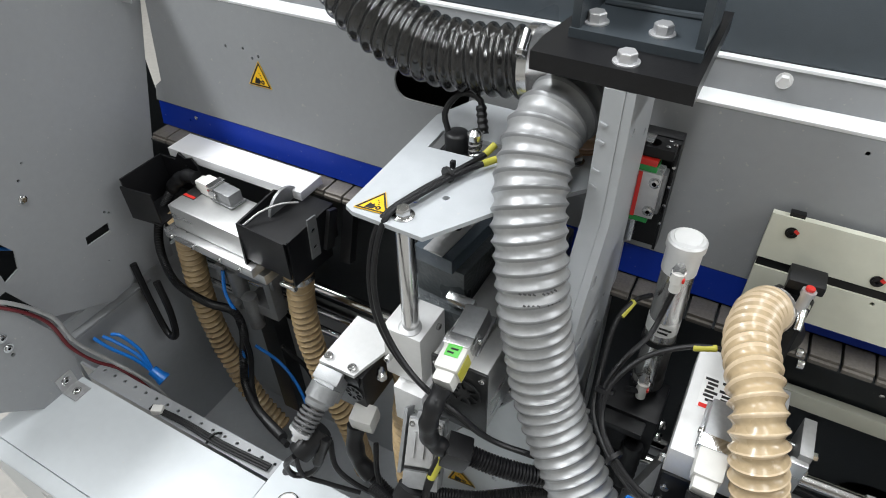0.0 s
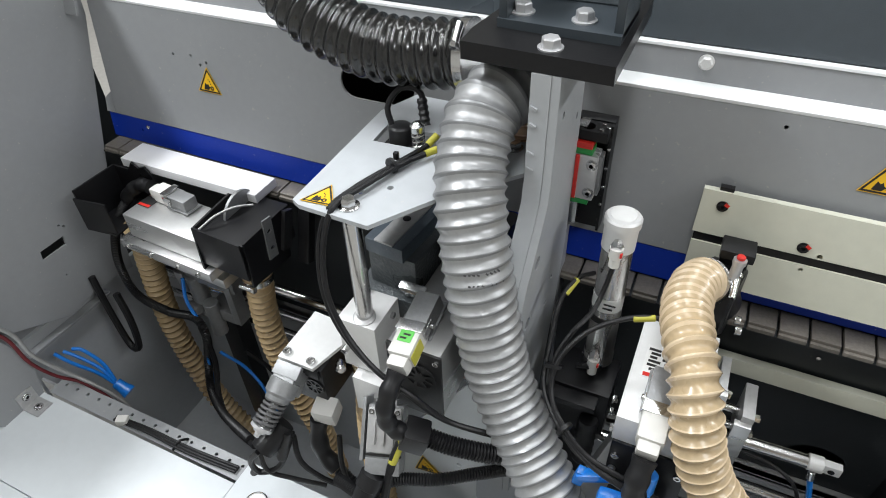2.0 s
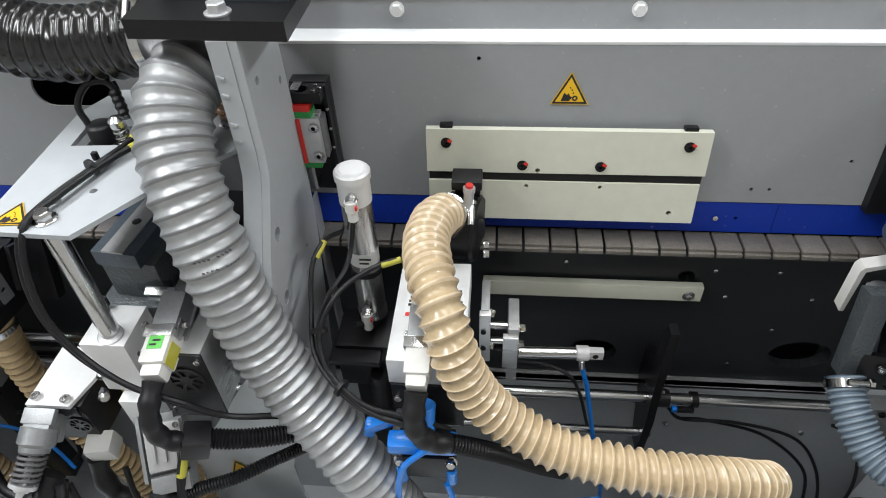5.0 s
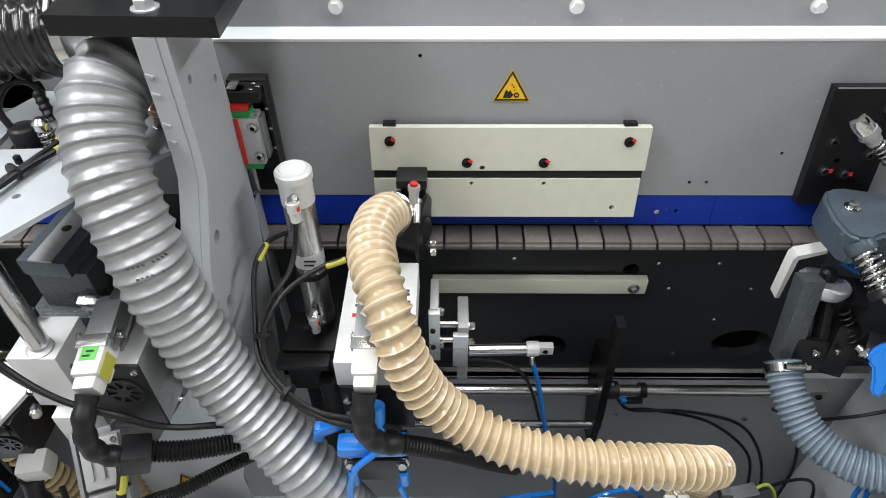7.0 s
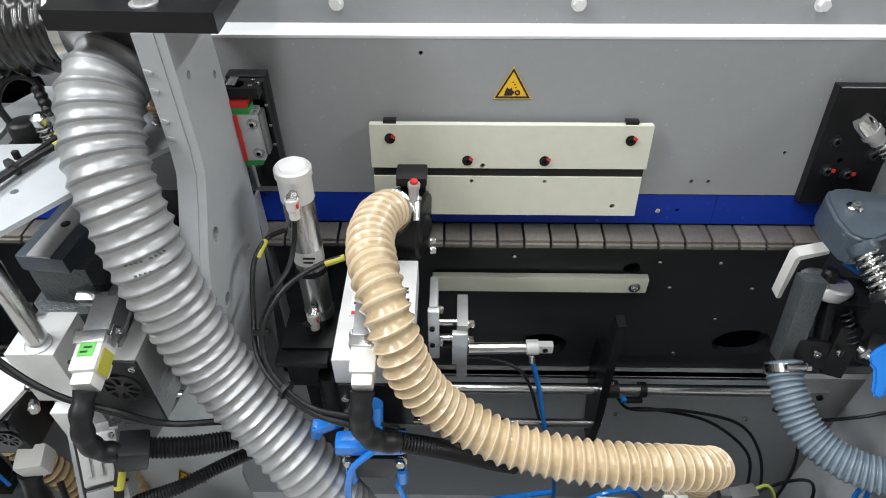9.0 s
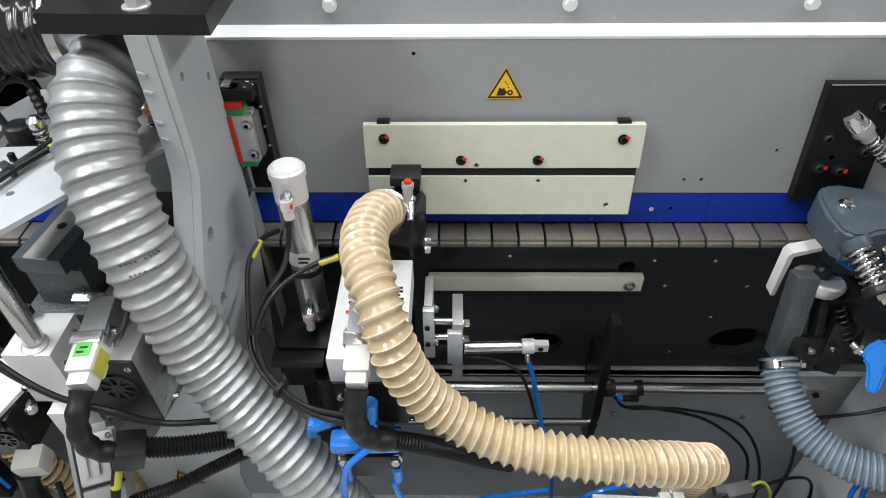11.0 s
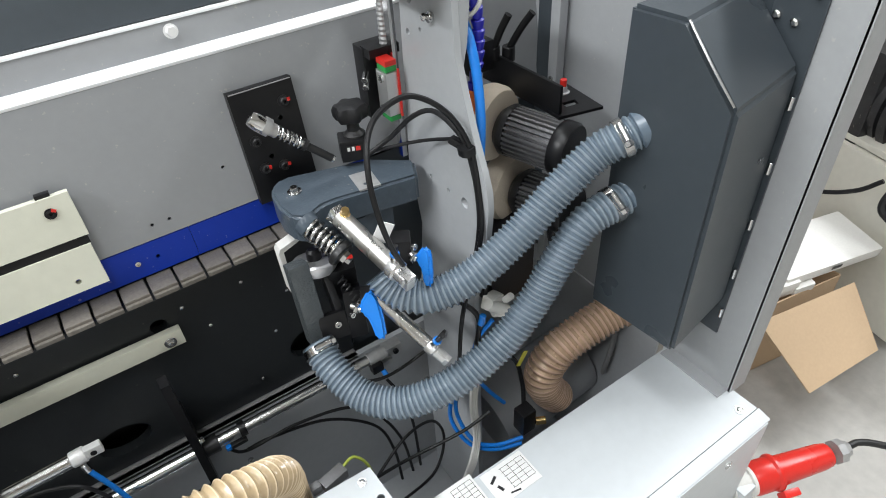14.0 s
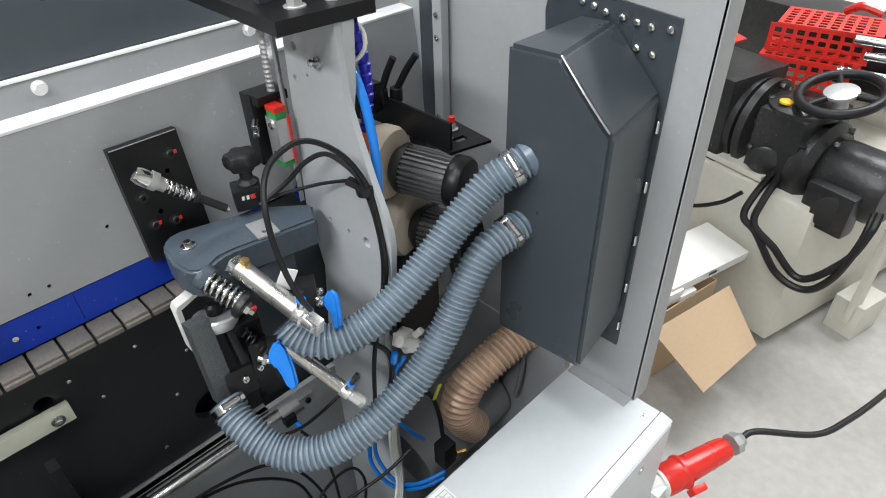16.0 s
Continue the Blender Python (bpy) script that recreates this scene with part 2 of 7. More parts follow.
def slot(x0, x1, y, r, n=8):
    a = [(x1 + r * math.sin(math.pi * k / n), y - r * math.cos(math.pi * k / n)) for k in range(n + 1)]
    return a + [(x0 - r * math.sin(math.pi * k / n), y + r * math.cos(math.pi * k / n)) for k in range(n + 1)]


def rect(x0, y0, x1, y1):
    return [(x0, y0), (x1, y0), (x1, y1), (x0, y1)]


# planes for plates: XZ looks along y (sheet grows to +y), YZ looks along x
XZ = lambda y: Matrix(((1, 0, 0, 0), (0, 0, 1, y), (0, 1, 0, 0), (0, 0, 0, 1)))
YZ = lambda x: Matrix(((0, 0, 1, x), (1, 0, 0, 0), (0, 1, 0, 0), (0, 0, 0, 1)))
XY = lambda z: Matrix.Translation((0, 0, z))


def smooth_path(pts, step=0.004):
    """Catmull-Rom curve through pts, stepped evenly."""
    P = [Vector(p) for p in pts]
    P = [2 * P[0] - P[1]] + P + [2 * P[-1] - P[-2]]
    fine = []
    for a, b, c, d in zip(P, P[1:], P[2:], P[3:]):
        for k in range(40):
            t = k / 40
            fine.append(0.5 * (2 * b + (c - a) * t + (2 * a - 5 * b + 4 * c - d) * t * t + (3 * b - a - 3 * c + d) * t ** 3))
    fine.append(P[-2])
    out, need = [fine[0]], step
    for a, b in zip(fine, fine[1:]):
        l = (b - a).length
        while need <= l and l > 0:
            out.append(a + (b - a) * (need / l))
            need += step
        need -= l
    return out


def add_sweep(bm, line, radius, seg=16, material=None, caps=True):
    """Sweeps a ring along the line; radius(s, angle) gives its shape. material(s, angle) picks the slot."""
    n = len(line)
    tang = [(line[min(i + 1, n - 1)] - line[max(i - 1, 0)]).normalized() for i in range(n)]
    side = tang[0].orthogonal().normalized()
    rings, s, marks = [], 0.0, []
    for i in range(n):
        if i:
            s += (line[i] - line[i - 1]).length
            side = (side - tang[i] * side.dot(tang[i])).normalized()
        up = tang[i].cross(side)
        ring = []
        for k in range(seg):
            a = 2 * math.pi * k / seg
            ring.append(bm.verts.new(line[i] + (side * math.cos(a) + up * math.sin(a)) * radius(s, a)))
        rings.append(ring)
        marks.append(s)
    for i in range(n - 1):
        for k in range(seg):
            f = bm.faces.new((rings[i][k], rings[i][(k + 1) % seg], rings[i + 1][(k + 1) % seg], rings[i + 1][k]))
            if material:
                f.material_index = material(marks[i], 2 * math.pi * (k + 0.5) / seg)
    if caps:
        bm.faces.new(rings[0][::-1])
        bm.faces.new(rings[-1])
    return bm


def cable(pts, r, seg=8, step=0.008):
    return add_sweep(bmesh.new(), smooth_path(pts, step), lambda s, a: r, seg)


def ribbed(pts, r, pitch, depth, seg=12):
    """Corrugated conduit with ring ribs."""
    return add_sweep(bmesh.new(), smooth_path(pts, pitch / 4), lambda s, a: r - depth * (0.5 - 0.5 * math.cos(2 * math.pi * s / pitch)), seg)


def spiral_hose(pts, r, pitch, depth, seg=36, rows=12, sag=0.0, lobes=False):
    """Suction hose whose mesh follows the spiral: thin wall drawn in between raised ribs (or rounded lobes).
    Slot 0 is the wall, slot 1 the rib. r and pitch may be (start, end) pairs."""
    r0, r1 = r if isinstance(r, tuple) else (r, r)
    p0, p1 = pitch if isinstance(pitch, tuple) else (pitch, pitch)
    line = smooth_path(pts, 0.003)
    n = len(line)
    length = 0.003 * (n - 1)
    tang = [(line[min(i + 1, n - 1)] - line[max(i - 1, 0)]).normalized() for i in range(n)]
    sides = [tang[0].orthogonal().normalized()]
    for i in range(1, n):
        sides.append((sides[-1] - tang[i] * sides[-1].dot(tang[i])).normalized())

    def at_turn(u):
        s = u * p0 if p0 == p1 else length * p0 / (p1 - p0) * (math.exp(u * (p1 - p0) / length) - 1)
        return min(max(s, 0.0), length)

    total = length / p0 if p0 == p1 else length / (p1 - p0) * math.log(p1 / p0)
    rise = []
    for q in range(rows):
        p = q / rows
        rise.append(0.5 + 0.5 * math.cos(2 * math.pi * p) if lobes else (1.0 - math.sin(math.pi * p)) ** 0.85)
    bm = bmesh.new()
    first, last = -rows, int(total * rows) + 1
    grid = []
    for j in range(first, last + 1):
        row = []
        for k in range(seg):
            a = 2 * math.pi * k / seg
            u = j / rows + k / seg
            s = at_turn(u)
            i = min(int(s / 0.003), n - 2)
            f = s / 0.003 - i
            c = line[i].lerp(line[i + 1], f)
            t = tang[i].lerp(tang[i + 1], f).normalized()
            w = sides[i].lerp(sides[i + 1], f)
            w = (w - t * w.dot(t)).normalized()
            wob = 1 + 0.010 * math.sin(2.1 * u + 2 * a) + 0.008 * math.sin(5.3 * u + 1.0)
            q = rise[j % rows]
            slack = sag * (1 - q) * (0.5 + 0.5 * math.sin(7.3 * math.floor(j / rows) + 3 * a)) if sag else 0.0
            rad = (r0 + (r1 - r0) * s / length) * wob - depth * (1 - q) - slack
            row.append(bm.verts.new(c + (w * math.cos(a) + t.cross(w) * math.sin(a)) * rad))
        grid.append(row)
    rib = (0, 1, rows - 1) if not lobes else tuple(q for q in range(rows) if rise[q] > 0.55)
    for j in range(len(grid) - 1):
        for k in range(seg):
            if k < seg - 1:
                quad = (grid[j][k], grid[j][k + 1], grid[j + 1][k + 1], grid[j + 1][k])
            elif j + 1 + rows < len(grid):
                quad = (grid[j][k], grid[j + rows][0], grid[j + 1 + rows][0], grid[j + 1][k])
            else:
                continue
            bm.faces.new(quad).material_index = 1 if (j + first) % rows in rib else 0
    return bm


def add_hex_bolt(bm, p, axis, af=0.017, h=0.008, washer=0.0):
    """Hexagon head on a washer, standing on p along axis."""
    axis = Vector(axis).normalized()
    p = Vector(p)
    w = washer or af * 0.75
    add_lathe(bm, p, p + axis, [(0, w), (0.0016, w), (0.002, w * 0.93)], 20)
    q = p + axis * 0.002
    add_lathe(bm, q, q + axis, [(0, af * 0.577), (h * 0.85, af * 0.577), (h, af * 0.5)], 6)
    return bm


def add_cap_screw(bm, p, axis, r=0.006, h=0.006, washer=0.0):
    """Socket head screw: cylinder head with a sunk hexagon."""
    axis = Vector(axis).normalized()
    p = Vector(p)
    if washer:
        add_lathe(bm, p, p + axis, [(0, washer), (0.0016, washer)], 16)
    add_lathe(bm, p, p + axis, [(0, r), (h * 0.85, r), (h, r * 0.85), (h, r * 0.5), (h * 0.4, r * 0.48)], 14)
    return bm


def hex_bolt(p, axis, af=0.017, h=0.008, washer=0.0):
    return add_hex_bolt(bmesh.new(), p, axis, af, h, washer)


def cap_screw(p, axis, r=0.006, h=0.006, washer=0.0):
    return add_cap_screw(bmesh.new(), p, axis, r, h, washer)


def coil(p0, p1, r, wire, turns, seg=6):
    M = frame_to(p0, p1)
    l = (Vector(p1) - Vector(p0)).length
    n = int(turns * 14)
    line = [M @ Vector((r * math.cos(2 * math.pi * turns * k / n), r * math.sin(2 * math.pi * turns * k / n), l * k / n)) for k in range(n + 1)]
    return add_sweep(bmesh.new(), line, lambda s, a: wire, seg)


def clamp(name, p, axis, r, parent, width=0.012):
    """Worm-drive hose clamp: band with a screw housing."""
    axis = Vector(axis).normalized()
    p = Vector(p)
    bm = bmesh.new()
    add_lathe(bm, p - axis * width / 2, p + axis * width / 2, [(0, r - 0.004), (0, r + 0.001), (width, r + 0.001), (width, r - 0.004)], 28)
    up = Vector((0, -0.6, 0.8))
    up = (up - axis * up.dot(axis)).normalized()
    q = p + up * (r + 0.005)
    t = axis.cross(up)
    add_rod(bm, q - t * 0.014, q + t * 0.014, 0.005, 10)
    add_rod(bm, q + t * 0.014, q + t * 0.021, 0.0065, 6)
    return part(name, bm, STEEL, parent, "bright steel worm-drive clamp")


def warning_sign(p, u, v, side, normal_off=0.0008):
    """Flat triangular sticker: yellow field, black border, plain pictogram. p: middle, u to its right, v to its top."""
    u, v = Vector(u).normalized(), Vector(v).normalized()
    n = u.cross(v)
    M = Matrix.Translation(Vector(p) + n * normal_off) @ Matrix((u, v, n)).transposed().to_4x4()
    h = side * 0.866
    tri = lambda k: [(-side / 2 * k, -h / 3 * k), (side / 2 * k, -h / 3 * k), (0, 2 * h / 3 * k)]
    sign = thing("warning_sign", "yellow triangular warning sticker with black border", "warning sign", at=p)
    part("sticker", plate(tri(1), [], M, 0.0004), YELLOW, sign, smooth=False)
    M2 = M @ Matrix.Translation((0, 0, 0.0004))
    part("border", plate(tri(0.93), [tri(0.76)], M2, 0.0003), INK, sign, "black border", False)
    bm = bmesh.new()
    s = side
    add_plate(bm, [(-0.23 * s, -0.20 * s), (-0.02 * s, -0.20 * s), (0.06 * s, -0.10 * s), (0.0, -0.06 * s), (-0.03 * s, 0.02 * s), (-0.08 * s, -0.03 * s), (-0.15 * s, 0.03 * s), (-0.19 * s, -0.08 * s)], [], M2, 0.0003)
    add_plate(bm, circle(0.13 * s, -0.12 * s, 0.075 * s, 14), [circle(0.13 * s, -0.12 * s, 0.033 * s, 10)], M2, 0.0003)
    for dx, dy in ((0.05, 0.10), (0.0, 0.16), (0.08, 0.02)):
        add_plate(bm, circle(dx * s, dy * s, 0.022 * s, 6), [], M2, 0.0003)
    part("pictogram", bm, INK, sign, "black pictogram", False)
    return sign


# ---- the hall ----
def setting(name, bm, material, label, smooth=False):
    return tagged(part(name, bm, material, smooth=smooth), label, kind="structure")


setting("floor", box((1, 1, -0.05), (14, 14, 0.1), bevel=0), CONCRETE, "bare grey concrete workshop floor")
setting("wall_north", box((1, 6.1, 2.5), (14, 0.2, 5), bevel=0), WALLP, "plain plastered hall wall")
setting("wall_south", box((1, -4.1, 2.5), (14, 0.2, 5), bevel=0), WALLP, "plain plastered hall wall")
setting("wall_west", box((-5.1, 1, 2.5), (0.2, 10, 5), bevel=0), WALLP, "plain plastered hall wall")
setting("wall_east", box((7.1, 1, 2.5), (0.2, 10, 5), bevel=0), WALLP, "plain plastered hall wall")
setting("ceiling", box((1, 1, 5.1), (14, 14, 0.2), bevel=0), WALLP, "plain pale hall ceiling")

# ---- machine body ----
BZ = 0.605
base = thing("cabinet_base", "pale grey sheet-metal machine base with folded front edge", "machine base", at=(0.5, 0.4, 0))
part("top_sheet", box((1.19, 0.505, BZ - 0.004), (1.02, 0.19, 0.008), bevel=0.002), PALE, base)
part("top_sheet", box((-0.40, 0.4925, BZ - 0.004), (0.53, 0.165, 0.008), bevel=0.002), PALE, base)
part("top_sheet", box((0.271, 0.515, BZ - 0.004), (0.811, 0.21, 0.008), bevel=0.002), PALE, base)
part("front_fold", box((0.517, 0.397, BZ - 0.006), (2.37, 0.026, 0.008), turn=rot(14), bevel=0.002), PALE, base)
part("front_skirt", box((0.517, 0.387, 0.30), (2.36, 0.010, 0.59), bevel=0.002), PALE, base)
part("end_skirt", box((1.697, 0.50, 0.30), (0.010, 0.22, 0.59), bevel=0.002), PALE, base)
for x, y in ((1.672, 0.425), (1.672, 0.53)):
    part("screw", cap_screw((x, y, BZ), (0, 0, 1), 0.006, 0.003, 0.009), STEEL, base)
for x in (1.60, 1.42, 1.1):
    part("screw", cap_screw((x, 0.382, 0.555), (0, -1, 0), 0.006, 0.003, 0.009), STEEL, base)
well = thing("machine_trough", "grey sheet-metal trough below the machine heads", "trough", at=(0.5, 0.8, 0.05))
part("back_sheet", box((0.5, 0.985, 0.31), (2.44, 0.012, 0.52), bevel=0), LIT_GREY, well)
part("bottom_sheet", box((0.485, 0.80, 0.06), (2.42, 0.385, 0.01), bevel=0), LIT_GREY, well)
part("front_sheet", box((0.5, 0.612, 0.315), (2.38, 0.006, 0.50), bevel=0), LIT_GREY, well)
part("end_sheet", box((-0.72, 0.80, 0.36), (0.01, 0.38, 0.58), bevel=0), LIT_GREY, well)
part("end_sheet", box((1.688, 0.82, 0.32), (0.006, 0.40, 0.60), bevel=0), LIT_GREY, well)
for x, z in ((1.353, 0.378), (1.41, 0.33), (1.20, 0.43), (0.93, 0.44)):
    part("screw", cap_screw((x, 0.979, z), (0, -1, 0), 0.006, 0.004), STEEL, well)

# back cover panel, with a slotted opening, over the blue strip
openings = [slot(-0.081, 0.0, 1.163, 0.027)]
for x, z in ((-0.428, 1.153), (-0.393, 1.145), (-0.408, 1.139), (0.544, 1.21), (1.063, 1.069), (0.94, 1.022), (0.965, 1.022), (-0.47, 1.15)):
    openings.append(circle(x, z, 0.0028, 8))
cover = thing("back_cover", "grey painted sheet-metal cover with folded top lip toned pale as lit", "machine cover", at=(0.3, 1.0, 1.0))
part("sheet", leant(plate(rect(-0.665, 1.0, 1.688, 1.231), openings, XZ(1.0), 0.004)), GREY, cover, smooth=False)
# lip coloured paler than the sheet, as if lit from above
part("lip", leant(box((0.511, 1.0145, 1.2345), (2.353, 0.0325, 0.005), turn=rot(14), bevel=0.0015)), LIT_EDGE, cover, "folded lip, toned pale for light from above")
# black sheet added behind the slot to stand for the shade within
part("shade_backing", leant(box((0.51, 1.09, 1.12), (2.35, 0.004, 0.21), bevel=0)), BLACK, cover, "black sheet standing for the shade inside")
part("tab", leant(plate([(-0.69, 1.0), (-0.6655, 1.0), (-0.6655, 1.045), (-0.685, 1.03)], [], XZ(1.0), 0.004)), GREY, cover, smooth=False)
strip = thing("blue_strip", "long blue painted guard strip", "strip", at=(0.3, 1.0, 0.95))
bh = [circle(x, z, 0.003, 8) for x, z in ((0.93, 0.972), (1.02, 0.972), (-0.60, 0.975), (-0.10, 0.975), (0.62, 0.975))]
part("sheet", leant(plate(rect(-0.685, 0.948, 0.985, 0.9985), bh, XZ(1.001), 0.004)), BLUE, strip, smooth=False)
part("sheet", leant(plate(rect(0.9858, 0.948, 1.30, 0.9985), [circle(1.02, 0.972, 0.003, 8)], XZ(1.001), 0.004)), BLUE, strip, smooth=False)
# black sheet added so the strip's holes look shaded
part("shade_backing", leant(box((0.3, 1.012, 0.972), (1.9, 0.006, 0.044), bevel=0)), BLACK, strip)
part("screw", leant(cap_screw((0.90, 1.0, 0.972), (0, -1, 0), 0.004, 0.002)), STEEL, strip)
part("screw", leant(cap_screw((-0.58, 1.0, 0.985), (0, -1, 0), 0.004, 0.002)), STEEL, strip)

# upper rail with bolts, dark belt cover on top
rail = thing("upper_rail", "grey folded steel rail with hexagon bolts along its face", "rail", at=(0.3, 1.06, 1.25))
part("web", leant(box((0.511, 1.0325, 1.2590), (2.35, 0.006, 0.043), bevel=0.001)), GREY, rail)
# same lit tone puts the bright line of light on this fold
part("upper_edge", leant(box((0.511, 1.036, 1.2815), (2.35, 0.018, 0.004), bevel=0.001)), LIT_EDGE, rail, "folded edge, toned pale for light from above")
for x in (-0.512, -0.197, 0.118, 0.433, 0.750, 1.064, 1.372):
    part("bolt", leant(hex_bolt((x, 1.0295, 1.2660), (0, -1, 0), 0.0140, 0.009, 0.0100)), ALU_WHITE, rail)
belt = thing("pressure_beam", "dark anthracite pressure beam cover above the rail", "beam", at=(0.3, 1.2, 1.25))
part("face", leant(box((0.511, 1.177, 1.306), (2.35, 0.25, 0.09), turn=rot(-10), bevel=0.004)), HOOD, belt)
part("top", box((0.511, 1.50, 1.42), (2.35, 0.30, 0.12), bevel=0.004), HOOD, belt)
body = thing("rear_housing", "closed anthracite housing behind the conveyor", "housing", at=(0.4, 1.4, 0))
part("rear_sheet", box((1.445, 1.012, 0.78), (0.48, 0.006, 0.42), bevel=0), HOOD, body)
part("shell", box((0.511, 1.40, 0.65), (2.35, 0.50, 1.28), bevel=0.004), HOOD, body)

# conveyor frame with oval openings
cf = thing("conveyor", "dark anthracite conveyor frame with oval openings", "machine frame", at=(0.3, 1.0, 0.6))
oval = lambda x, z, a, b: [(x + a * math.cos(2 * math.pi * k / 20), z + b * math.sin(2 * math.pi * k / 20)) for k in range(20)]
part("face", plate(rect(-0.70, 0.572, 1.20, 0.93), [oval(0.76, 0.638, 0.045, 0.033), oval(1.13, 0.65, 0.055, 0.038), oval(0.888, 0.842, 0.014, 0.014), oval(-0.05, 0.64, 0.045, 0.033)], XZ(1.0), 0.02), DARK, cf, smooth=False)
part("foot", box((0.25, 0.994, 0.566), (1.90, 0.03, 0.008), bevel=0.001), GALV, cf, "bright lower flange")
# black sheet added behind the ovals, painting the shade inside the frame
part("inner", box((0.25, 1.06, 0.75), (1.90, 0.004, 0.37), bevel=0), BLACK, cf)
part("ledge", box((0.25, 0.981, 0.931), (1.90, 0.056, 0.004), bevel=0.001), DARK, cf, "dark worn chain ledge")
for x, z in ((0.96, 0.80), (1.03, 0.86), (1.06, 0.72), (1.01, 0.62), (0.93, 0.86), (1.1, 0.80), (0.69, 0.87)):
    part("plug", lathe((x, 0.9995, z), (x, 0.9965, z), [(0, 0.0035), (0.002, 0.0035), (0.003, 0.002)], 10), STEEL, cf)


# ---- on the conveyor ----
workpiece = thing("board", "narrow white melamine-faced board lying on the conveyor pads", "board", at=(-0.39, 0.93, 0.945))
part("panel", box((-0.415, 0.942, 0.954), (0.33, 0.060, 0.018), bevel=0.0006), WHITE_BOARD, workpiece)

# cream guide plates on the cover
guide = thing("guide_plate", "cream polyethylene guide plate screwed to the cover", "guide plate", at=(0.66, 0.98, 1.05))
part("upper_plate", leant(plate([(0.472, 1.054), (0.862, 1.054), (0.862, 1.119), (0.472, 1.119)], [circle(x, z, 0.004, 8) for x, z in ((0.63, 1.0575), )], XZ(0.975), 0.012)), PE, guide)
part("lower_plate", leant(plate(rect(0.474, 0.977, 0.858, 1.040), [circle(0.505, 0.993, 0.006, 10), circle(0.823, 0.993, 0.004, 10), circle(0.615, 1.033, 0.003, 8), circle(0.72, 1.033, 0.003, 8)], XZ(0.975), 0.012)), PE, guide)
part("groove_strip", leant(box((0.667, 0.984, 1.047), (0.385, 0.010, 0.014), bevel=0)), BLACK, guide, "dark groove strip")
part("standoff", leant(box((0.667, 0.994, 1.047), (0.30, 0.012, 0.08), bevel=0)), BLACK, guide)
for x, z in ((0.5, 1.099), (0.833, 1.098), (0.608, 1.066), (0.717, 1.066)):
    s = part("screw", leant(cap_screw((x, 0.975, z), (0, -1, 0), 0.0055, 0.004, 0.0075)), BLACK, guide, "black socket screw")
    part("paint_mark", leant(box((x + 0.005, 0.9708, z + 0.004), (0.006, 0.0012, 0.004), turn=rot(0, 30), bevel=0)), REDP, s)
for x in (0.50, 0.833):
    part("clip", leant(box((x, 0.985, 1.121), (0.018, 0.012, 0.006), bevel=0.001)), BLACK, guide)

bar = thing("guide_bar", "cream polyethylene guide bar bolted to the frame", "guide bar", at=(0.75, 0.99, 0.82))
part("bar", box((0.735, 0.989, 0.819), (0.36, 0.014, 0.032), bevel=0.0015), PE, bar)
part("washer", lathe((0.893, 0.982, 0.817), (0.893, 0.979, 0.817), rod_profile(0.003, 0.010), 18), STEEL, bar)
part("bolt", cap_screw((0.893, 0.979, 0.817), (0, -1, 0), 0.006, 0.004), STEEL, bar)

for x, z, s in ((-0.394, 1.106, 0.054), (0.668, 1.163, 0.052)):
    p = LEANT @ Vector((x, 0.9995, z))
    u, v = Vector((1, 0, 0)), (LEANT.to_3x3() @ Vector((0, 0, 1)))
    warning_sign(p, u, v, s)

# ---- overhead bracket and the post with its slide ----
brk = thing("overhead_bracket", "black steel bracket plate with zinc hexagon bolts", "bracket", at=(0.28, 0.9, 1.32))
part("base_plate", plate([(0.191, 0.836), (0.361, 0.830), (0.359, 1.03), (0.208, 1.03), (0.189, 0.876)], [], XY(1.3225), 0.0205), BLACK, brk)
part("upright", box((0.285, 0.978, 1.41), (0.125, 0.012, 0.14), bevel=0.002), HOOD, brk)
for x in (0.220, 0.348):
    part("cheek", box((x, 0.930, 1.385), (0.010, 0.085, 0.082), bevel=0.002), HOOD, brk)
part("foot", plate([(0.214, 0.885), (0.353, 0.880), (0.353, 0.972), (0.214, 0.972)], [], XY(1.343), 0.010), HOOD, brk)
part("weld_bead", cable([(0.228, 0.968, 1.355), (0.262, 0.966, 1.356), (0.300, 0.967, 1.355), (0.342, 0.966, 1.356)], 0.0045, 8), HOOD, brk)
for x, y in ((0.235, 0.912), (0.306, 0.910)):
    part("bolt", hex_bolt((x, y, 1.353), (0, 0, 1), 0.018, 0.010, 0.014), ZINC, brk)
part("bolt", hex_bolt((0.287, 0.852, 1.343), (0, 0, 1), 0.018, 0.010, 0.014), ZINC, brk)

post = thing("post", "grey painted steel post with bolt holes beneath the bracket", "post", at=(0.29, 0.85, 0.6))
front = [(0.832, 1.322), (0.829, 1.19), (0.824, 1.160), (0.808, 1.135), (0.788, 1.108), (0.764, 1.076), (0.750, 1.048), (0.745, 0.98), (0.745, 0.62)]
back = [(0.86, 0.62), (0.889, 0.787), (0.918, 0.888), (0.944, 1.015), (0.948, 1.174), (0.944, 1.322)]
post_holes = [circle(0.803, 1.088, 0.0095, 16), circle(0.779, 1.001, 0.009, 16), circle(0.858, 1.265, 0.005), circle(0.925, 1.231, 0.005), circle(0.883, 0.995, 0.004), circle(0.862, 0.962, 0.004)]
part("side_plate", plate(front + back, post_holes, YZ(0.297), 0.010), LIT_GREY, post)
strip_line = [(y - 0.001, z) for y, z in front] + [(y + 0.009, z) for y, z in front[::-1]]
part("front_plate", plate(strip_line, [], YZ(0.2745), 0.0222), LIT_GREY, post, crease=25)
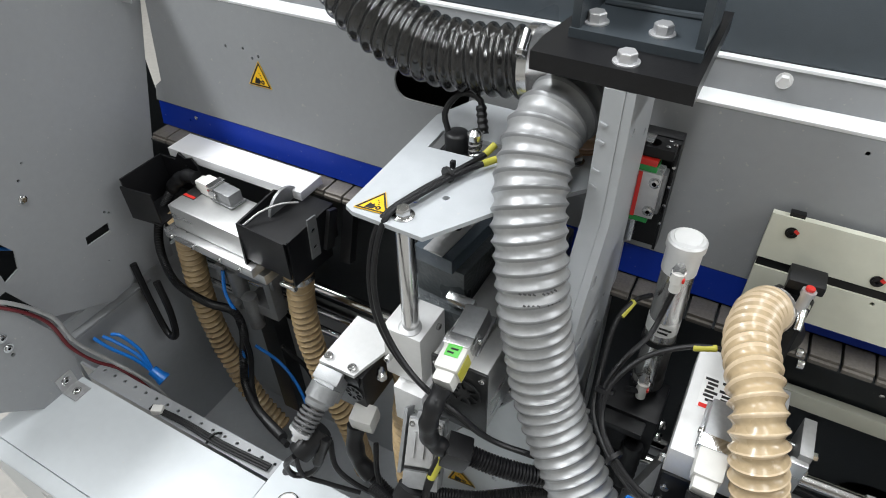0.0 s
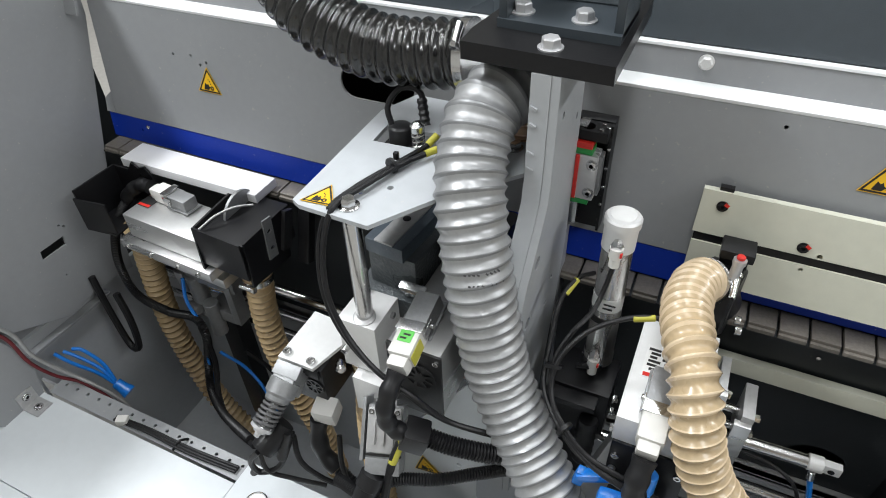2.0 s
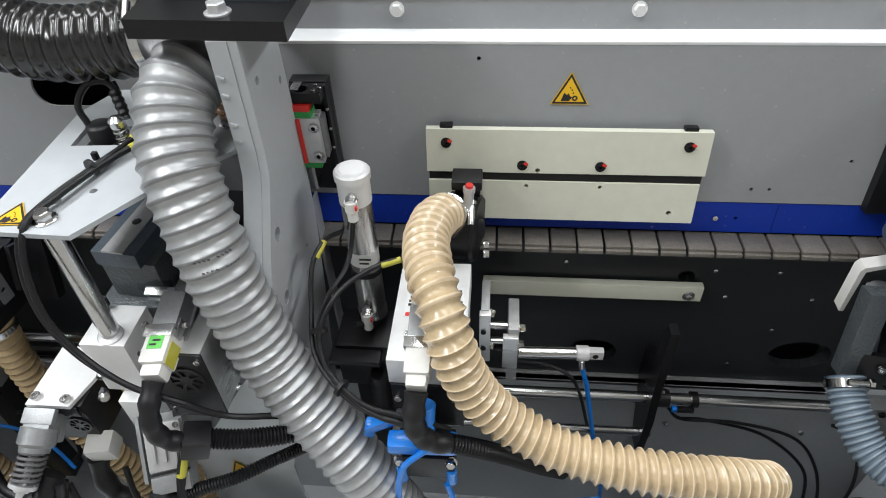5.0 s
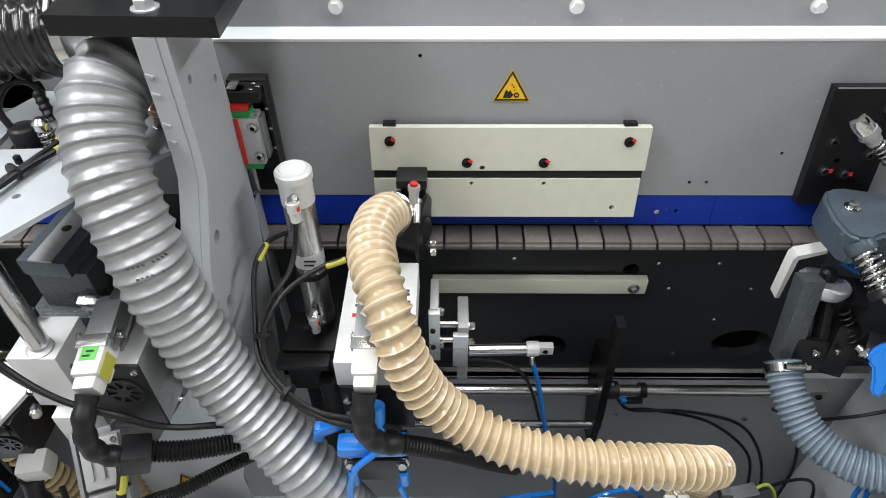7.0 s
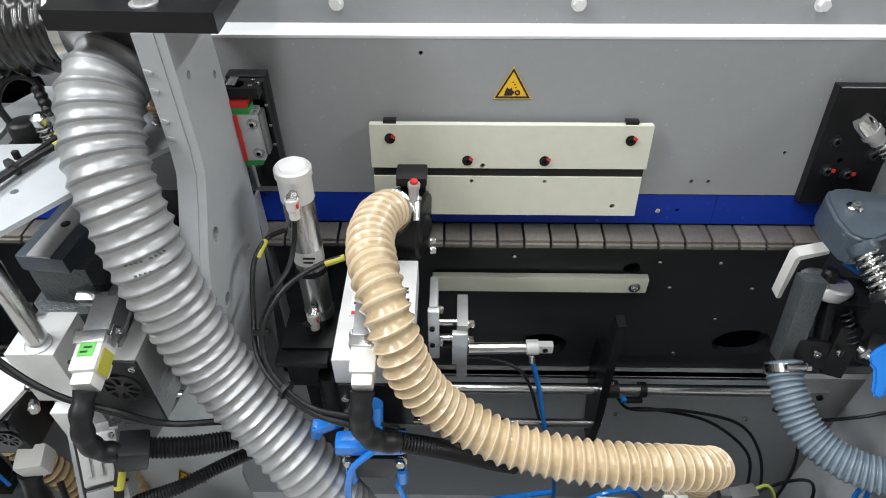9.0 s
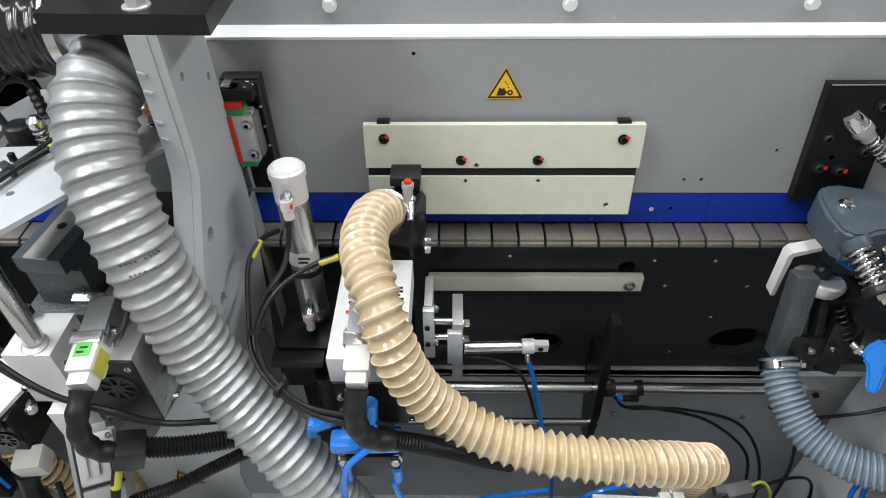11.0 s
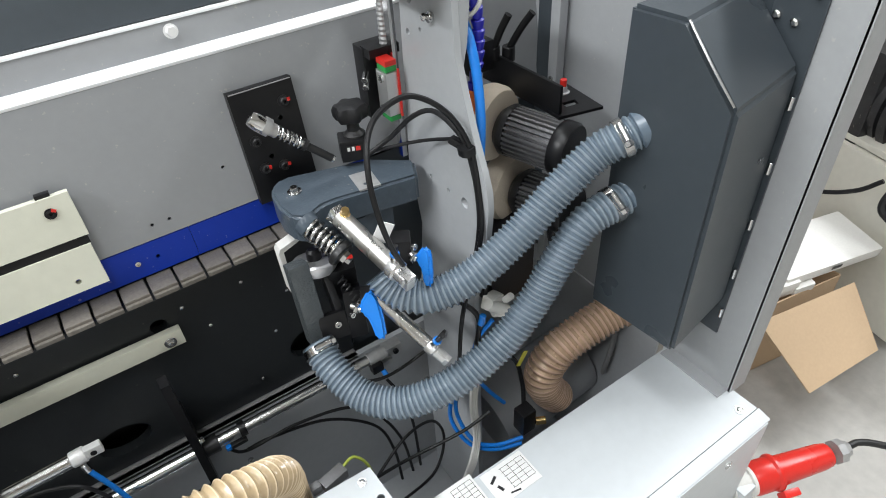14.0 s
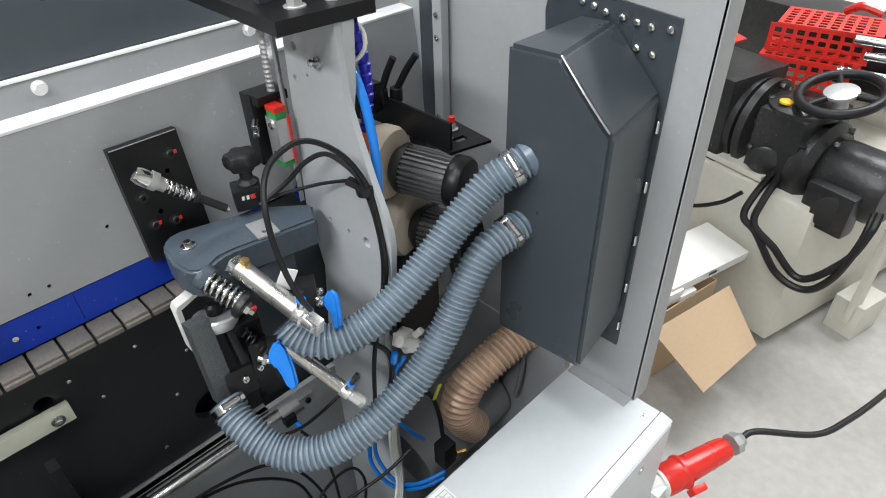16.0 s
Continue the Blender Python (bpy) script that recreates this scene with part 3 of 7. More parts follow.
for z in (1.283, 1.262, 1.226, 1.205):
    part("weld", box((0.280, 0.8285, z), (0.009, 0.003, 0.004), turn=rot(0, 20), bevel=0.001), LIT_GREY, post)
part("rear_sheet", box((0.302, 0.963, 0.82), (0.004, 0.03, 0.40), bevel=0.001), GREY, post)

slide = thing("linear_guide", "steel linear guide with red and green sealed carriage", "linear guide", "linear guides", at=(0.33, 0.96, 1.1))
part("back_plate", box((0.3215, 0.990, 1.112), (0.051, 0.020, 0.175), bevel=0.002), BLACK, slide)
part("side_rail", box((0.345, 0.978, 1.112), (0.004, 0.016, 0.172), bevel=0.001), BLACK, slide)
part("top_block", plate([(0.299, 0.950), (0.344, 0.950), (0.344, 0.979), (0.299, 0.979)], [circle(0.316, 0.963, 0.009, 16)], XY(1.184), 0.014), BLACK, slide)
for x, y in ((0.334, 0.957), (0.334, 0.972), (0.341, 0.965)):
    part("screw", cap_screw((x, y, 1.198), (0, 0, 1), 0.0028, 0.002), STEEL, slide)
for z in (1.165, 1.135, 1.105, 1.075):
    part("screw", cap_screw((0.345, 0.970, z), (0, -1, 0), 0.0022, 0.002), STEEL, slide)
part("rail", box((0.309, 0.968, 1.12), (0.012, 0.022, 0.16), bevel=0.001), STEEL, slide)
c = part("carriage", box((0.3215, 0.957, 1.130), (0.030, 0.026, 0.070), bevel=0.002), ZINC, slide)
part("flank", box((0.3385, 0.962, 1.130), (0.005, 0.018, 0.062), bevel=0.001), DIECAST, c)
part("end_seal", box((0.316, 0.957, 1.1695), (0.025, 0.023, 0.009), bevel=0.001), GREENP, c, "green end seal")
part("end_cap", box((0.314, 0.957, 1.1785), (0.027, 0.024, 0.009), bevel=0.001), REDP, c, "red end cap")
part("end_seal", box((0.318, 0.957, 1.0905), (0.025, 0.023, 0.009), bevel=0.001), GREENP, c, "green end seal")
part("side_seal", box((0.3105, 0.943, 1.130), (0.005, 0.002, 0.069), bevel=0), REDP, c, "red side seal")
for z in (1.152, 1.108):
    part("screw", cap_screw((0.330, 0.944, z), (0, -1, 0), 0.006, 0.004, 0.0078), STEEL, c)

# pillar at the far end with the same kind of slide
pillar = thing("pillar", "grey painted steel plate pillar with a bent front edge", "pillar", at=(1.335, 0.85, 0.6))
prof = [(0.905, 1.334), (0.918, 1.10), (0.925, 1.02), (0.90, 0.90), (0.93, 0.70), (0.93, 0.10), (0.75, 0.10), (0.752, 0.825), (0.738, 0.89), (0.718, 0.97), (0.712, 1.03), (0.714, 1.06), (0.724, 1.09), (0.742, 1.13), (0.766, 1.195), (0.780, 1.24), (0.784, 1.334)]
part("plate", plate(prof, [circle(0.812, 1.015, 0.004), circle(0.859, 1.016, 0.004), circle(0.769, 1.015, 0.009, 14), circle(0.762, 1.118, 0.010, 14), circle(0.86, 1.25, 0.003, 8), circle(0.892, 1.238, 0.005, 8), circle(0.883, 1.285, 0.006, 10)], YZ(1.335), 0.010), LIT_GREY, pillar)
part("front_edge", plate([(1.3452, 1.334), (1.364, 1.334), (1.356, 1.25), (1.3452, 1.20)], [], XZ(0.7815), 0.008), LIT_GREY, pillar)
part("grease_nipple", lathe((1.334, 0.829, 1.275), (1.318, 0.829, 1.279), [(0, 0.0075), (0.004, 0.0075), (0.005, 0.004), (0.010, 0.004), (0.012, 0.0055), (0.015, 0.003)], 10), STEEL, pillar)
slide2 = thing("linear_guide", "steel linear guide with red and green sealed carriage", "linear guide", "linear guides", at=(1.3, 0.93, 1.1))
part("back_plate", box((1.318, 0.968, 1.150), (0.054, 0.03, 0.112), bevel=0.002), BLACK, slide2)
part("top_block", plate([(1.293, 0.935), (1.343, 0.935), (1.343, 0.962), (1.293, 0.962)], [circle(1.327, 0.949, 0.0095, 16)], XY(1.194), 0.014), BLACK, slide2)
part("rail", box((1.3285, 0.930, 1.16), (0.009, 0.014, 0.27), bevel=0.001), STEEL, slide2)
c = part("carriage", box((1.311, 0.923, 1.145), (0.020, 0.030, 0.068), bevel=0.002), ALU, slide2)
part("end_seal", box((1.312, 0.923, 1.184), (0.018, 0.026, 0.009), bevel=0.001), GREENP, c, "green end seal")
part("end_cap", box((1.312, 0.923, 1.1925), (0.019, 0.027, 0.008), bevel=0.001), REDP, c, "red end cap")
part("end_seal", box((1.312, 0.923, 1.106), (0.018, 0.026, 0.009), bevel=0.001), GREENP, c, "green end seal")
part("side_seal", box((1.3215, 0.907, 1.145), (0.003, 0.003, 0.076), bevel=0), REDP, c, "red side seal")
for z in (1.172, 1.125):
    part("screw", cap_screw((1.301, 0.921, z - 0.003), (-1, 0, 0), 0.006, 0.004), STEEL, c)
part("spindle", lathe((1.327, 0.949, 1.19), (1.331, 0.949, 1.333), [(0.0035 * i, 0.0085 if i % 2 else 0.0072) for i in range(41)], 14), GALV, slide2, "threaded steel spindle")
part("fitting", add_rod(rod((1.294, 0.955, 1.168), (1.282, 0.940, 1.164), 0.005, 10), (1.294, 0.955, 1.156), (1.282, 0.940, 1.152), 0.005, 10), STEEL, slide2)
brk2 = thing("overhead_bracket", "black steel bracket plate above the far pillar", "bracket", at=(1.38, 0.95, 1.32))
part("base_plate", plate([(1.259, 0.788), (1.396, 0.777), (1.402, 1.0), (1.265, 1.02)], [], XY(1.335), 0.018), BLACK, brk2)
part("upright", box((1.335, 0.868, 1.43), (0.10, 0.012, 0.155), bevel=0.002), HOOD, brk2)
part("bolt", hex_bolt((1.309, 0.822, 1.353), (0, 0, 1), 0.018, 0.010, 0.014), ZINC, brk2)
part("bolt", hex_bolt((1.362, 0.816, 1.353), (0, 0, 1), 0.018, 0.010, 0.014), ZINC, brk2)

# ---- end sheet with the dust hood ----
end = thing("end_panel", "grey sheet-metal end panel with a folded front flange", "end panel", at=(1.69, 0.7, 0.6))
part("sheet", box((1.692, 0.76, 1.0), (0.006, 0.60, 0.80), bevel=0.001), LIT_END_GREY, end)
part("flange", box((1.712, 0.462, 1.0), (0.046, 0.006, 0.80), bevel=0.001), LIT_END_GREY, end)
part("foot", box((1.676, 0.53, BZ + 0.002), (0.028, 0.13, 0.003), bevel=0.0008), LIT_END_GREY, end)
part("post_strip", box((1.672, 0.945, 1.02), (0.018, 0.022, 0.80), bevel=0.001), LIT_END_GREY, end)
part("corner_strip", box((1.684, 0.985, 1.03), (0.006, 0.045, 0.80), bevel=0), HOOD, end, "dark corner strip")
for z in (1.24, 1.05, 1.20, 0.99):
    part("screw", cap_screw((1.662, 0.945, z), (-1, 0, 0), 0.005, 0.003), STEEL, end)
hood = thing("dust_hood", "anthracite sheet-metal dust hood with a slanted corner", "dust hood", at=(1.6, 0.58, 0.8))
flange = [(0.515, 0.72), (0.68, 0.72), (0.73, 1.285), (0.72, 1.33), (0.512, 1.312)]
part("flange_plate", plate(flange, [], YZ(1.684), 0.004), HOOD, hood)
bm = plate([(0.495, 0.80), (0.665, 0.785), (0.667, 1.289), (0.582, 1.292), (0.495, 1.208)], [], YZ(1.52), 0.163)
bmesh.ops.bevel(bm, geom=[e for e in bm.edges if e.is_manifold and e.calc_face_angle(0) > 0.3], offset=0.006, segments=2, affect="EDGES")
for v in bm.verts:
    if v.co.x > 1.6 and v.co.y < 0.62:
        v.co.y += 0.025
part("shell", bm, HOOD, hood)
part("bevel_edge", cable([(1.522, 0.581, 1.292), (1.5205, 0.54, 1.252), (1.522, 0.497, 1.21)], 0.0018, 6), STEEL, hood, "bright line along the bevel")
for i in range(9):
    y, z = ((0.705, 1.31), (0.665, 1.308), (0.645, 1.305), (0.625, 1.30), (0.598, 1.298), (0.575, 1.296), (0.553, 1.294), (0.57, 1.262), (0.545, 1.258))[i]
    part("rivet", lathe((1.684, y, z), (1.679, y, z), [(0, 0.006), (0.003, 0.0055), (0.005, 0.003)], 12), STEEL, hood)
part("rivet", lathe((1.684, 0.525, 1.296), (1.679, 0.525, 1.296), [(0, 0.006), (0.003, 0.0055), (0.005, 0.003)], 12), STEEL, hood)
for z in (0.76, 0.85, 0.95, 1.05, 1.15):
    part("hinge_pin", rod((1.682, 0.517, z), (1.682, 0.517, z + 0.02), 0.003, 8), STEEL, hood)

# ---- side panel at the other end ----
side = thing("side_panel", "grey sheet-metal side panel with cut-outs and screw holes", "side panel", at=(-0.68, 0.7, 0.6))
outline = [(0.40, 0.80), (0.567, 0.82), (0.61, 0.71), (0.73, 0.645), (0.80, 0.66), (0.90, 0.645), (0.915, 0.80), (1.035, 1.19), (1.045, 1.36), (0.30, 1.36), (0.30, 0.9)]
cut = [[(0.735, 0.80), (0.790, 0.80), (0.793, 0.820), (0.738, 0.820)], [(0.575, 0.835), (0.605, 0.845), (0.615, 0.88), (0.60, 0.91), (0.575, 0.905)], circle(0.681, 0.994, 0.003, 8), circle(0.795, 0.845, 0.003, 8), circle(0.803, 0.838, 0.003, 8), circle(0.70, 1.02, 0.0025, 8), circle(0.76, 0.74, 0.002, 8)]
part("sheet", plate(outline, cut, YZ(-0.69), 0.004), GREY, side, smooth=False)
part("fold", box((-0.672, 1.02, 1.28), (0.032, 0.006, 0.16), turn=rot(-16), bevel=0.001), GREY, side)
part("screw", hex_bolt((-0.686, 0.672, 0.96), (1, 0, 0), 0.010, 0.004), STEEL, side)
outer = thing("outer_panel", "outer sheet-metal panel, darkened for the shade beyond the side panel", "panel", at=(-0.8, 0.7, 0.3))
# dark colour stands in for shade seen through the side panel's cut-outs
part("sheet", box((-0.86, 0.72, 0.95), (0.006, 0.80, 0.9), bevel=0), DARK, outer)
part("shelf", box((-0.775, 0.72, 0.62), (0.16, 0.22, 0.006), bevel=0), GREY, outer)
gus = thing("gusset_plate", "grey gusset plate bolted to the base with a zinc angle bracket", "gusset plate", at=(-0.6, 0.5, 0.6))
part("plate", plate([(0.488, BZ), (0.575, BZ), (0.59, 0.70), (0.53, 0.86), (0.40, 0.90), (0.40, 0.70)], [circle(0.50, 0.755, 0.004, 8)], YZ(-0.618), 0.005), GREY, gus)
part("angle_bracket", add_box(box((-0.592, 0.545, BZ + 0.0025), (0.040, 0.035, 0.003), bevel=0.0008), (-0.6115, 0.545, BZ + 0.02), (0.003, 0.035, 0.036), bevel=0.0008), GALV, gus, "zinc angle bracket")
part("screw", cap_screw((-0.588, 0.545, BZ + 0.004), (0, 0, 1), 0.006, 0.004, 0.009), STEEL, gus)
part("screw", cap_screw((-0.61, 0.545, BZ + 0.025), (1, 0, 0), 0.006, 0.004, 0.009), STEEL, gus)
for z in (0.80, 0.775):
    part("screw", cap_screw((-0.6115, 0.50, z), (1, 0, 0), 0.006, 0.004, 0.009), STEEL, gus)
strip2 = thing("perforated_strip", "perforated galvanised cable strip along the base edge", "cable strip", at=(-0.38, 0.6, 0.59))
part("strip", plate(rect(-0.62, 0.585, -0.13, 0.622), [circle(-0.60 + 0.03 * k, 0.612, 0.0035, 8) for k in range(16)], XY(0.588), 0.003), GREY, strip2)
part("lip", box((-0.375, 0.623, 0.575), (0.49, 0.003, 0.03), bevel=0), GREY, strip2)
part("cable_holder", box((-0.42, 0.592, 0.60), (0.022, 0.016, 0.014), turn=rot(0, 0, 25), bevel=0.003), WHITEP, strip2, "white cable holder")
part("tie", cable([(-0.29, 0.585, 0.592), (-0.285, 0.60, 0.604), (-0.28, 0.615, 0.592)], 0.0025, 6), RUBBER, strip2)


# ---- suction hoses ----
def hose(label, pts, r, pitch, depth, mats, lobes=False, sag=0.0, seg=36, clamps=()):
    h = thing("suction_hose", label, "hose", at=pts[0])
    part("tube", spiral_hose(pts, r, pitch, depth, seg, 12, sag, lobes), mats, h, crease=75)
    a, b = Vector(pts[0]), Vector(pts[1])
    w = r[0] if isinstance(r, tuple) else r
    part("cuff", lathe(a, b, [(0, w - 0.004), (0, w + 0.0012), (0.012, w + 0.0012), (0.014, w - 0.002)], 32), mats[0], h, "plain end cuff")
    for p, axis in clamps:
        clamp("hose_clamp", p, axis, (r[0] if isinstance(r, tuple) else r) + 0.001, h)
    return h


SILVER = [(0.236, 0.922, 1.264), (0.223, 0.884, 1.263), (0.213, 0.849, 1.249), (0.214, 0.815, 1.217), (0.223, 0.787, 1.185), (0.236, 0.765, 1.145), (0.252, 0.745, 1.093), (0.271, 0.73, 1.025), (0.299, 0.712, 0.951), (0.342, 0.687, 0.888), (0.404, 0.65, 0.812), (0.46, 0.63, 0.70)]
sil = hose("translucent silver-grey spiral suction hose hanging beside the post", SILVER, (0.0455, 0.0415), (0.0182, 0.0138), 0.0040, [SILVER_HOSE, SILVER_RIB], False, 0.0004, 48)
# lines of small print round the hose, too small to read
for a, b, c in (((0.2442, 0.7075, 1.1259), (0.2713, 0.7177, 1.1286), (0.2855, 0.7378, 1.1267)), ((0.2515, 0.7046, 1.1131), (0.2754, 0.7146, 1.1159), (0.2901, 0.7359, 1.1139))):
    for k, q in enumerate(smooth_path([a, b, c], 0.0052)):
        if (k * 7) % 5:
            part("print", box(q, (0.0034, 0.0010, 0.0020), turn=rot(-35, 18, 25 - 4 * k), bevel=0), FAINT, sil)
hose("glossy black corrugated suction hose clamped near the bracket", [(-0.28, 0.98, 1.46), (-0.16, 0.955, 1.375), (-0.085, 0.93, 1.318), (-0.018, 0.925, 1.287), (0.049, 0.925, 1.275), (0.132, 0.93, 1.279), (0.165, 0.932, 1.283)], 0.0455, 0.0185, 0.0055, [GLOSSY_HOSE, GLOSSY_HOSE], True, 0.0, 36, [((0.162, 0.931, 1.282), (1, 0.03, 0.1))])
hose("short amber translucent hose behind the post", [(0.245, 0.95, 1.285), (0.238, 0.945, 1.25), (0.232, 0.945, 1.215), (0.226, 0.945, 1.185)], 0.032, 0.016, 0.005, [COPPER_HOSE, COPPER_RIB], False, 0.0, 24)
TAN = [(0.512, 0.93, 1.000), (0.504, 0.916, 1.030), (0.497, 0.895, 1.047), (0.490, 0.865, 1.058), (0.488, 0.815, 1.068), (0.497, 0.765, 1.073), (0.510, 0.728, 1.063), (0.521, 0.703, 1.039), (0.534, 0.688, 1.002), (0.557, 0.678, 0.953), (0.597, 0.668, 0.912), (0.652, 0.652, 0.886), (0.721, 0.640, 0.873), (0.795, 0.636, 0.864), (0.862, 0.640, 0.853), (0.912, 0.652, 0.828), (0.942, 0.676, 0.785), (0.952, 0.703, 0.72), (0.952, 0.712, 0.62)]
hose("tan translucent spiral suction hose sagging from the trimming head", TAN, (0.0305, 0.0275), (0.0168, 0.0112), 0.0050, [TAN_HOSE, TAN_RIB], False, 0.0012, 36, [((0.504, 0.914, 1.031), (-0.3, -0.6, 0.8))])
BLUE_UP = [(1.535, 0.625, 1.132), (1.505, 0.640, 1.117), (1.477, 0.657, 1.096), (1.426, 0.670, 1.052), (1.372, 0.677, 1.006), (1.314, 0.684, 0.967), (1.265, 0.695, 0.943), (1.223, 0.712, 0.933), (1.199, 0.732, 0.936), (1.186, 0.752, 0.948), (1.180, 0.768, 0.964)]
hose("blue-grey corrugated suction hose running up to the dust hood", BLUE_UP, 0.0265, 0.0082, 0.0032, [BLUE_HOSE, BLUE_RIB], True, 0.0, 30, [((1.508, 0.638, 1.119), (1, -0.5, 0.5))])
BLUE_LOW = [(1.538, 0.629, 1.020), (1.526, 0.632, 1.015), (1.464, 0.645, 0.994), (1.419, 0.648, 0.946), (1.378, 0.648, 0.891), (1.327, 0.648, 0.841), (1.268, 0.652, 0.807), (1.205, 0.664, 0.781), (1.147, 0.692, 0.765), (1.106, 0.737, 0.768), (1.086, 0.790, 0.795), (1.084, 0.832, 0.818)]
hose("blue-grey corrugated suction hose looping below the copying unit", BLUE_LOW, 0.0265, 0.0082, 0.0032, [BLUE_HOSE, BLUE_RIB], True, 0.0, 30, [((1.505, 0.636, 1.010), (1, -0.2, 0.4)), ((1.084, 0.822, 0.812), (0, 0.8, 0.5))])
hose("coppery translucent hose bent down behind the base", [(1.685, 0.715, 0.625), (1.645, 0.725, 0.612), (1.585, 0.735, 0.592), (1.53, 0.745, 0.56), (1.505, 0.75, 0.505), (1.525, 0.755, 0.44), (1.56, 0.76, 0.38)], 0.040, 0.012, 0.0045, [COPPER_HOSE, COPPER_RIB], True, 0.0, 30)
hose("tan spiral hose under the fine trimming motor", [(-0.515, 0.845, 0.862), (-0.52, 0.85, 0.82), (-0.535, 0.855, 0.785), (-0.555, 0.857, 0.687), (-0.566, 0.857, 0.575), (-0.560, 0.857, 0.459), (-0.540, 0.857, 0.366), (-0.507, 0.857, 0.263), (-0.44, 0.857, 0.17)], 0.0270, 0.0175, 0.0045, [AMBER_HOSE, AMBER_RIB], False, 0.001, 28, [((-0.517, 0.847, 0.842), (0, 0, 1))])
hose("tan spiral hose under the black guard", [(-0.230, 0.846, 0.850), (-0.232, 0.846, 0.81), (-0.241, 0.847, 0.744), (-0.243, 0.847, 0.644), (-0.230, 0.847, 0.544), (-0.208, 0.847, 0.457), (-0.18, 0.847, 0.36), (-0.16, 0.847, 0.2)], 0.0270, 0.0175, 0.0045, [AMBER_HOSE, AMBER_RIB], False, 0.001, 28, [((-0.231, 0.846, 0.828), (0, 0, 1))])
hose("tan spiral hose below the aluminium block", [(0.078, 0.735, 0.86), (0.074, 0.735, 0.80), (0.064, 0.735, 0.72), (0.058, 0.735, 0.62), (0.058, 0.735, 0.40)], 0.0270, 0.0175, 0.0045, [AMBER_HOSE, AMBER_RIB], False, 0.001, 28)


# ---- shared fittings ----
def industrial_plug(parent, p, axis, up, scale=1.0, tag=None):
    """Rectangular cable connector: zinc socket with latch and a pale hood, along axis from the socket to the cable."""
    a, u = Vector(axis).normalized(), Vector(up).normalized()
    u = (u - a * u.dot(a)).normalized()
    M = Matrix.Translation(p) @ Matrix((a, u.cross(a), u)).transposed().to_4x4() @ Matrix.Scale(scale, 4)
    soc = part("socket", box((-0.022, 0, 0.012), (0.046, 0.030, 0.026), bevel=0.004, m=M), DIECAST, parent, "zinc connector socket")
    part("flange", box((-0.022, 0, 0.001), (0.056, 0.036, 0.003), bevel=0.001, m=M), DIECAST, soc)
    hd = part("plug_hood", add_box(box((0.022, 0, 0.013), (0.042, 0.030, 0.028), bevel=0.006, m=M), (0.046, 0, 0.011), (0.020, 0.024, 0.022), bevel=0.006, m=M), WHITEP, parent, "off-white plug hood")
    bm = bmesh.new()
    for s in (-1, 1):
        add_box(bm, (0.0, 0.0165 * s, 0.016), (0.022, 0.002, 0.012), bevel=0.0005, m=M)
        add_lathe(bm, M @ Vector((-0.008, 0.016 * s, 0.012)), M @ Vector((-0.008, 0.020 * s, 0.012)), rod_profile(0.004 * scale, 0.004 * scale), 10)
    add_box(bm, (0.006, 0, 0.028), (0.014, 0.034, 0.003), bevel=0.001, m=M)
    part("latch", bm, STEEL, soc, "bright latch")
    if tag:
        part("tag", box((0.020, 0, 0.0275), (0.015, 0.017, 0.0008), bevel=0, m=M), tag, hd, "bright green tag")
        part("print", add_box(box((0.023, -0.002, 0.0282), (0.0022, 0.008, 0.0004), bevel=0, m=M), (0.018, 0.001, 0.0282), (0.0022, 0.009, 0.0004), bevel=0, m=M), INK, hd)
        part("tag", box((0.030, 0.0156, 0.014), (0.026, 0.0008, 0.018), bevel=0, m=M), YTAG, hd, "yellow tag")
    return hd


def vent(parent, p, normal, r):
    """Round fan grille: dark dished plate with spokes."""
    n = Vector(normal).normalized()
    M = frame_to(p, Vector(p) + n)
    slots = []
    for k in range(8):
        a = 2 * math.pi * k / 8
        slots.append([(q * math.cos(a + d), q * math.sin(a + d)) for q, d in ((r * 0.35, -0.22), (r * 0.85, -0.26), (r * 0.85, 0.26), (r * 0.35, 0.22))])
    return part("fan_grille", plate(circle(0, 0, r, 24), slots, M, 0.002), MOTOR, parent, "slotted fan grille")


def cord(name, label, pts, r, material=RUBBER, seg=8):
    c = thing(name, label, "cable", at=pts[0])
    part("sheath", cable(pts, r, seg), material, c)
    return c


# ---- guard plate with its guide shaft ----
gp = thing("guard_plate", "pale grey angled guard plate bolted onto a steel shaft", "guard plate", at=(0.1, 0.75, 1.18))
part("plate", plate([(0.031, 0.700), (0.024, 0.93), (0.05, 0.99), (0.26, 0.99), (0.27, 0.86), (0.19, 0.768), (0.139, 0.690), (0.044, 0.6935)], [[(0.054, 0.852), (0.052, 0.897), (0.165, 0.90), (0.165, 0.858)], circle(0.128, 0.765, 0.0045, 10), circle(0.098, 0.745, 0.005, 10)], XY(1.173), 0.006), PLATE_GREY, gp)
part("bolt", hex_bolt((0.101, 0.714, 1.179), (0, 0, 1), 0.016, 0.010, 0.013), STEEL, gp)
part("lower_link", box((0.262, 0.885, 1.165), (0.065, 0.045, 0.012), bevel=0.003), GREY, gp)
part("bolt", hex_bolt((0.235, 0.905, 1.179), (0, 0, 1), 0.016, 0.008, 0.012), STEEL, gp)
warning_sign((0.0625, 0.7155, 1.1795), (1, 0.09, 0), (-0.09, 1, 0), 0.045)
shaft = thing("guide_shaft", "polished steel guide shaft standing in a clamping block", "shaft", at=(0.102, 0.705, 0.9))
part("shaft", rod((0.101, 0.714, 1.173), (0.105, 0.703, 0.88), 0.0115, 28), STEEL, shaft)
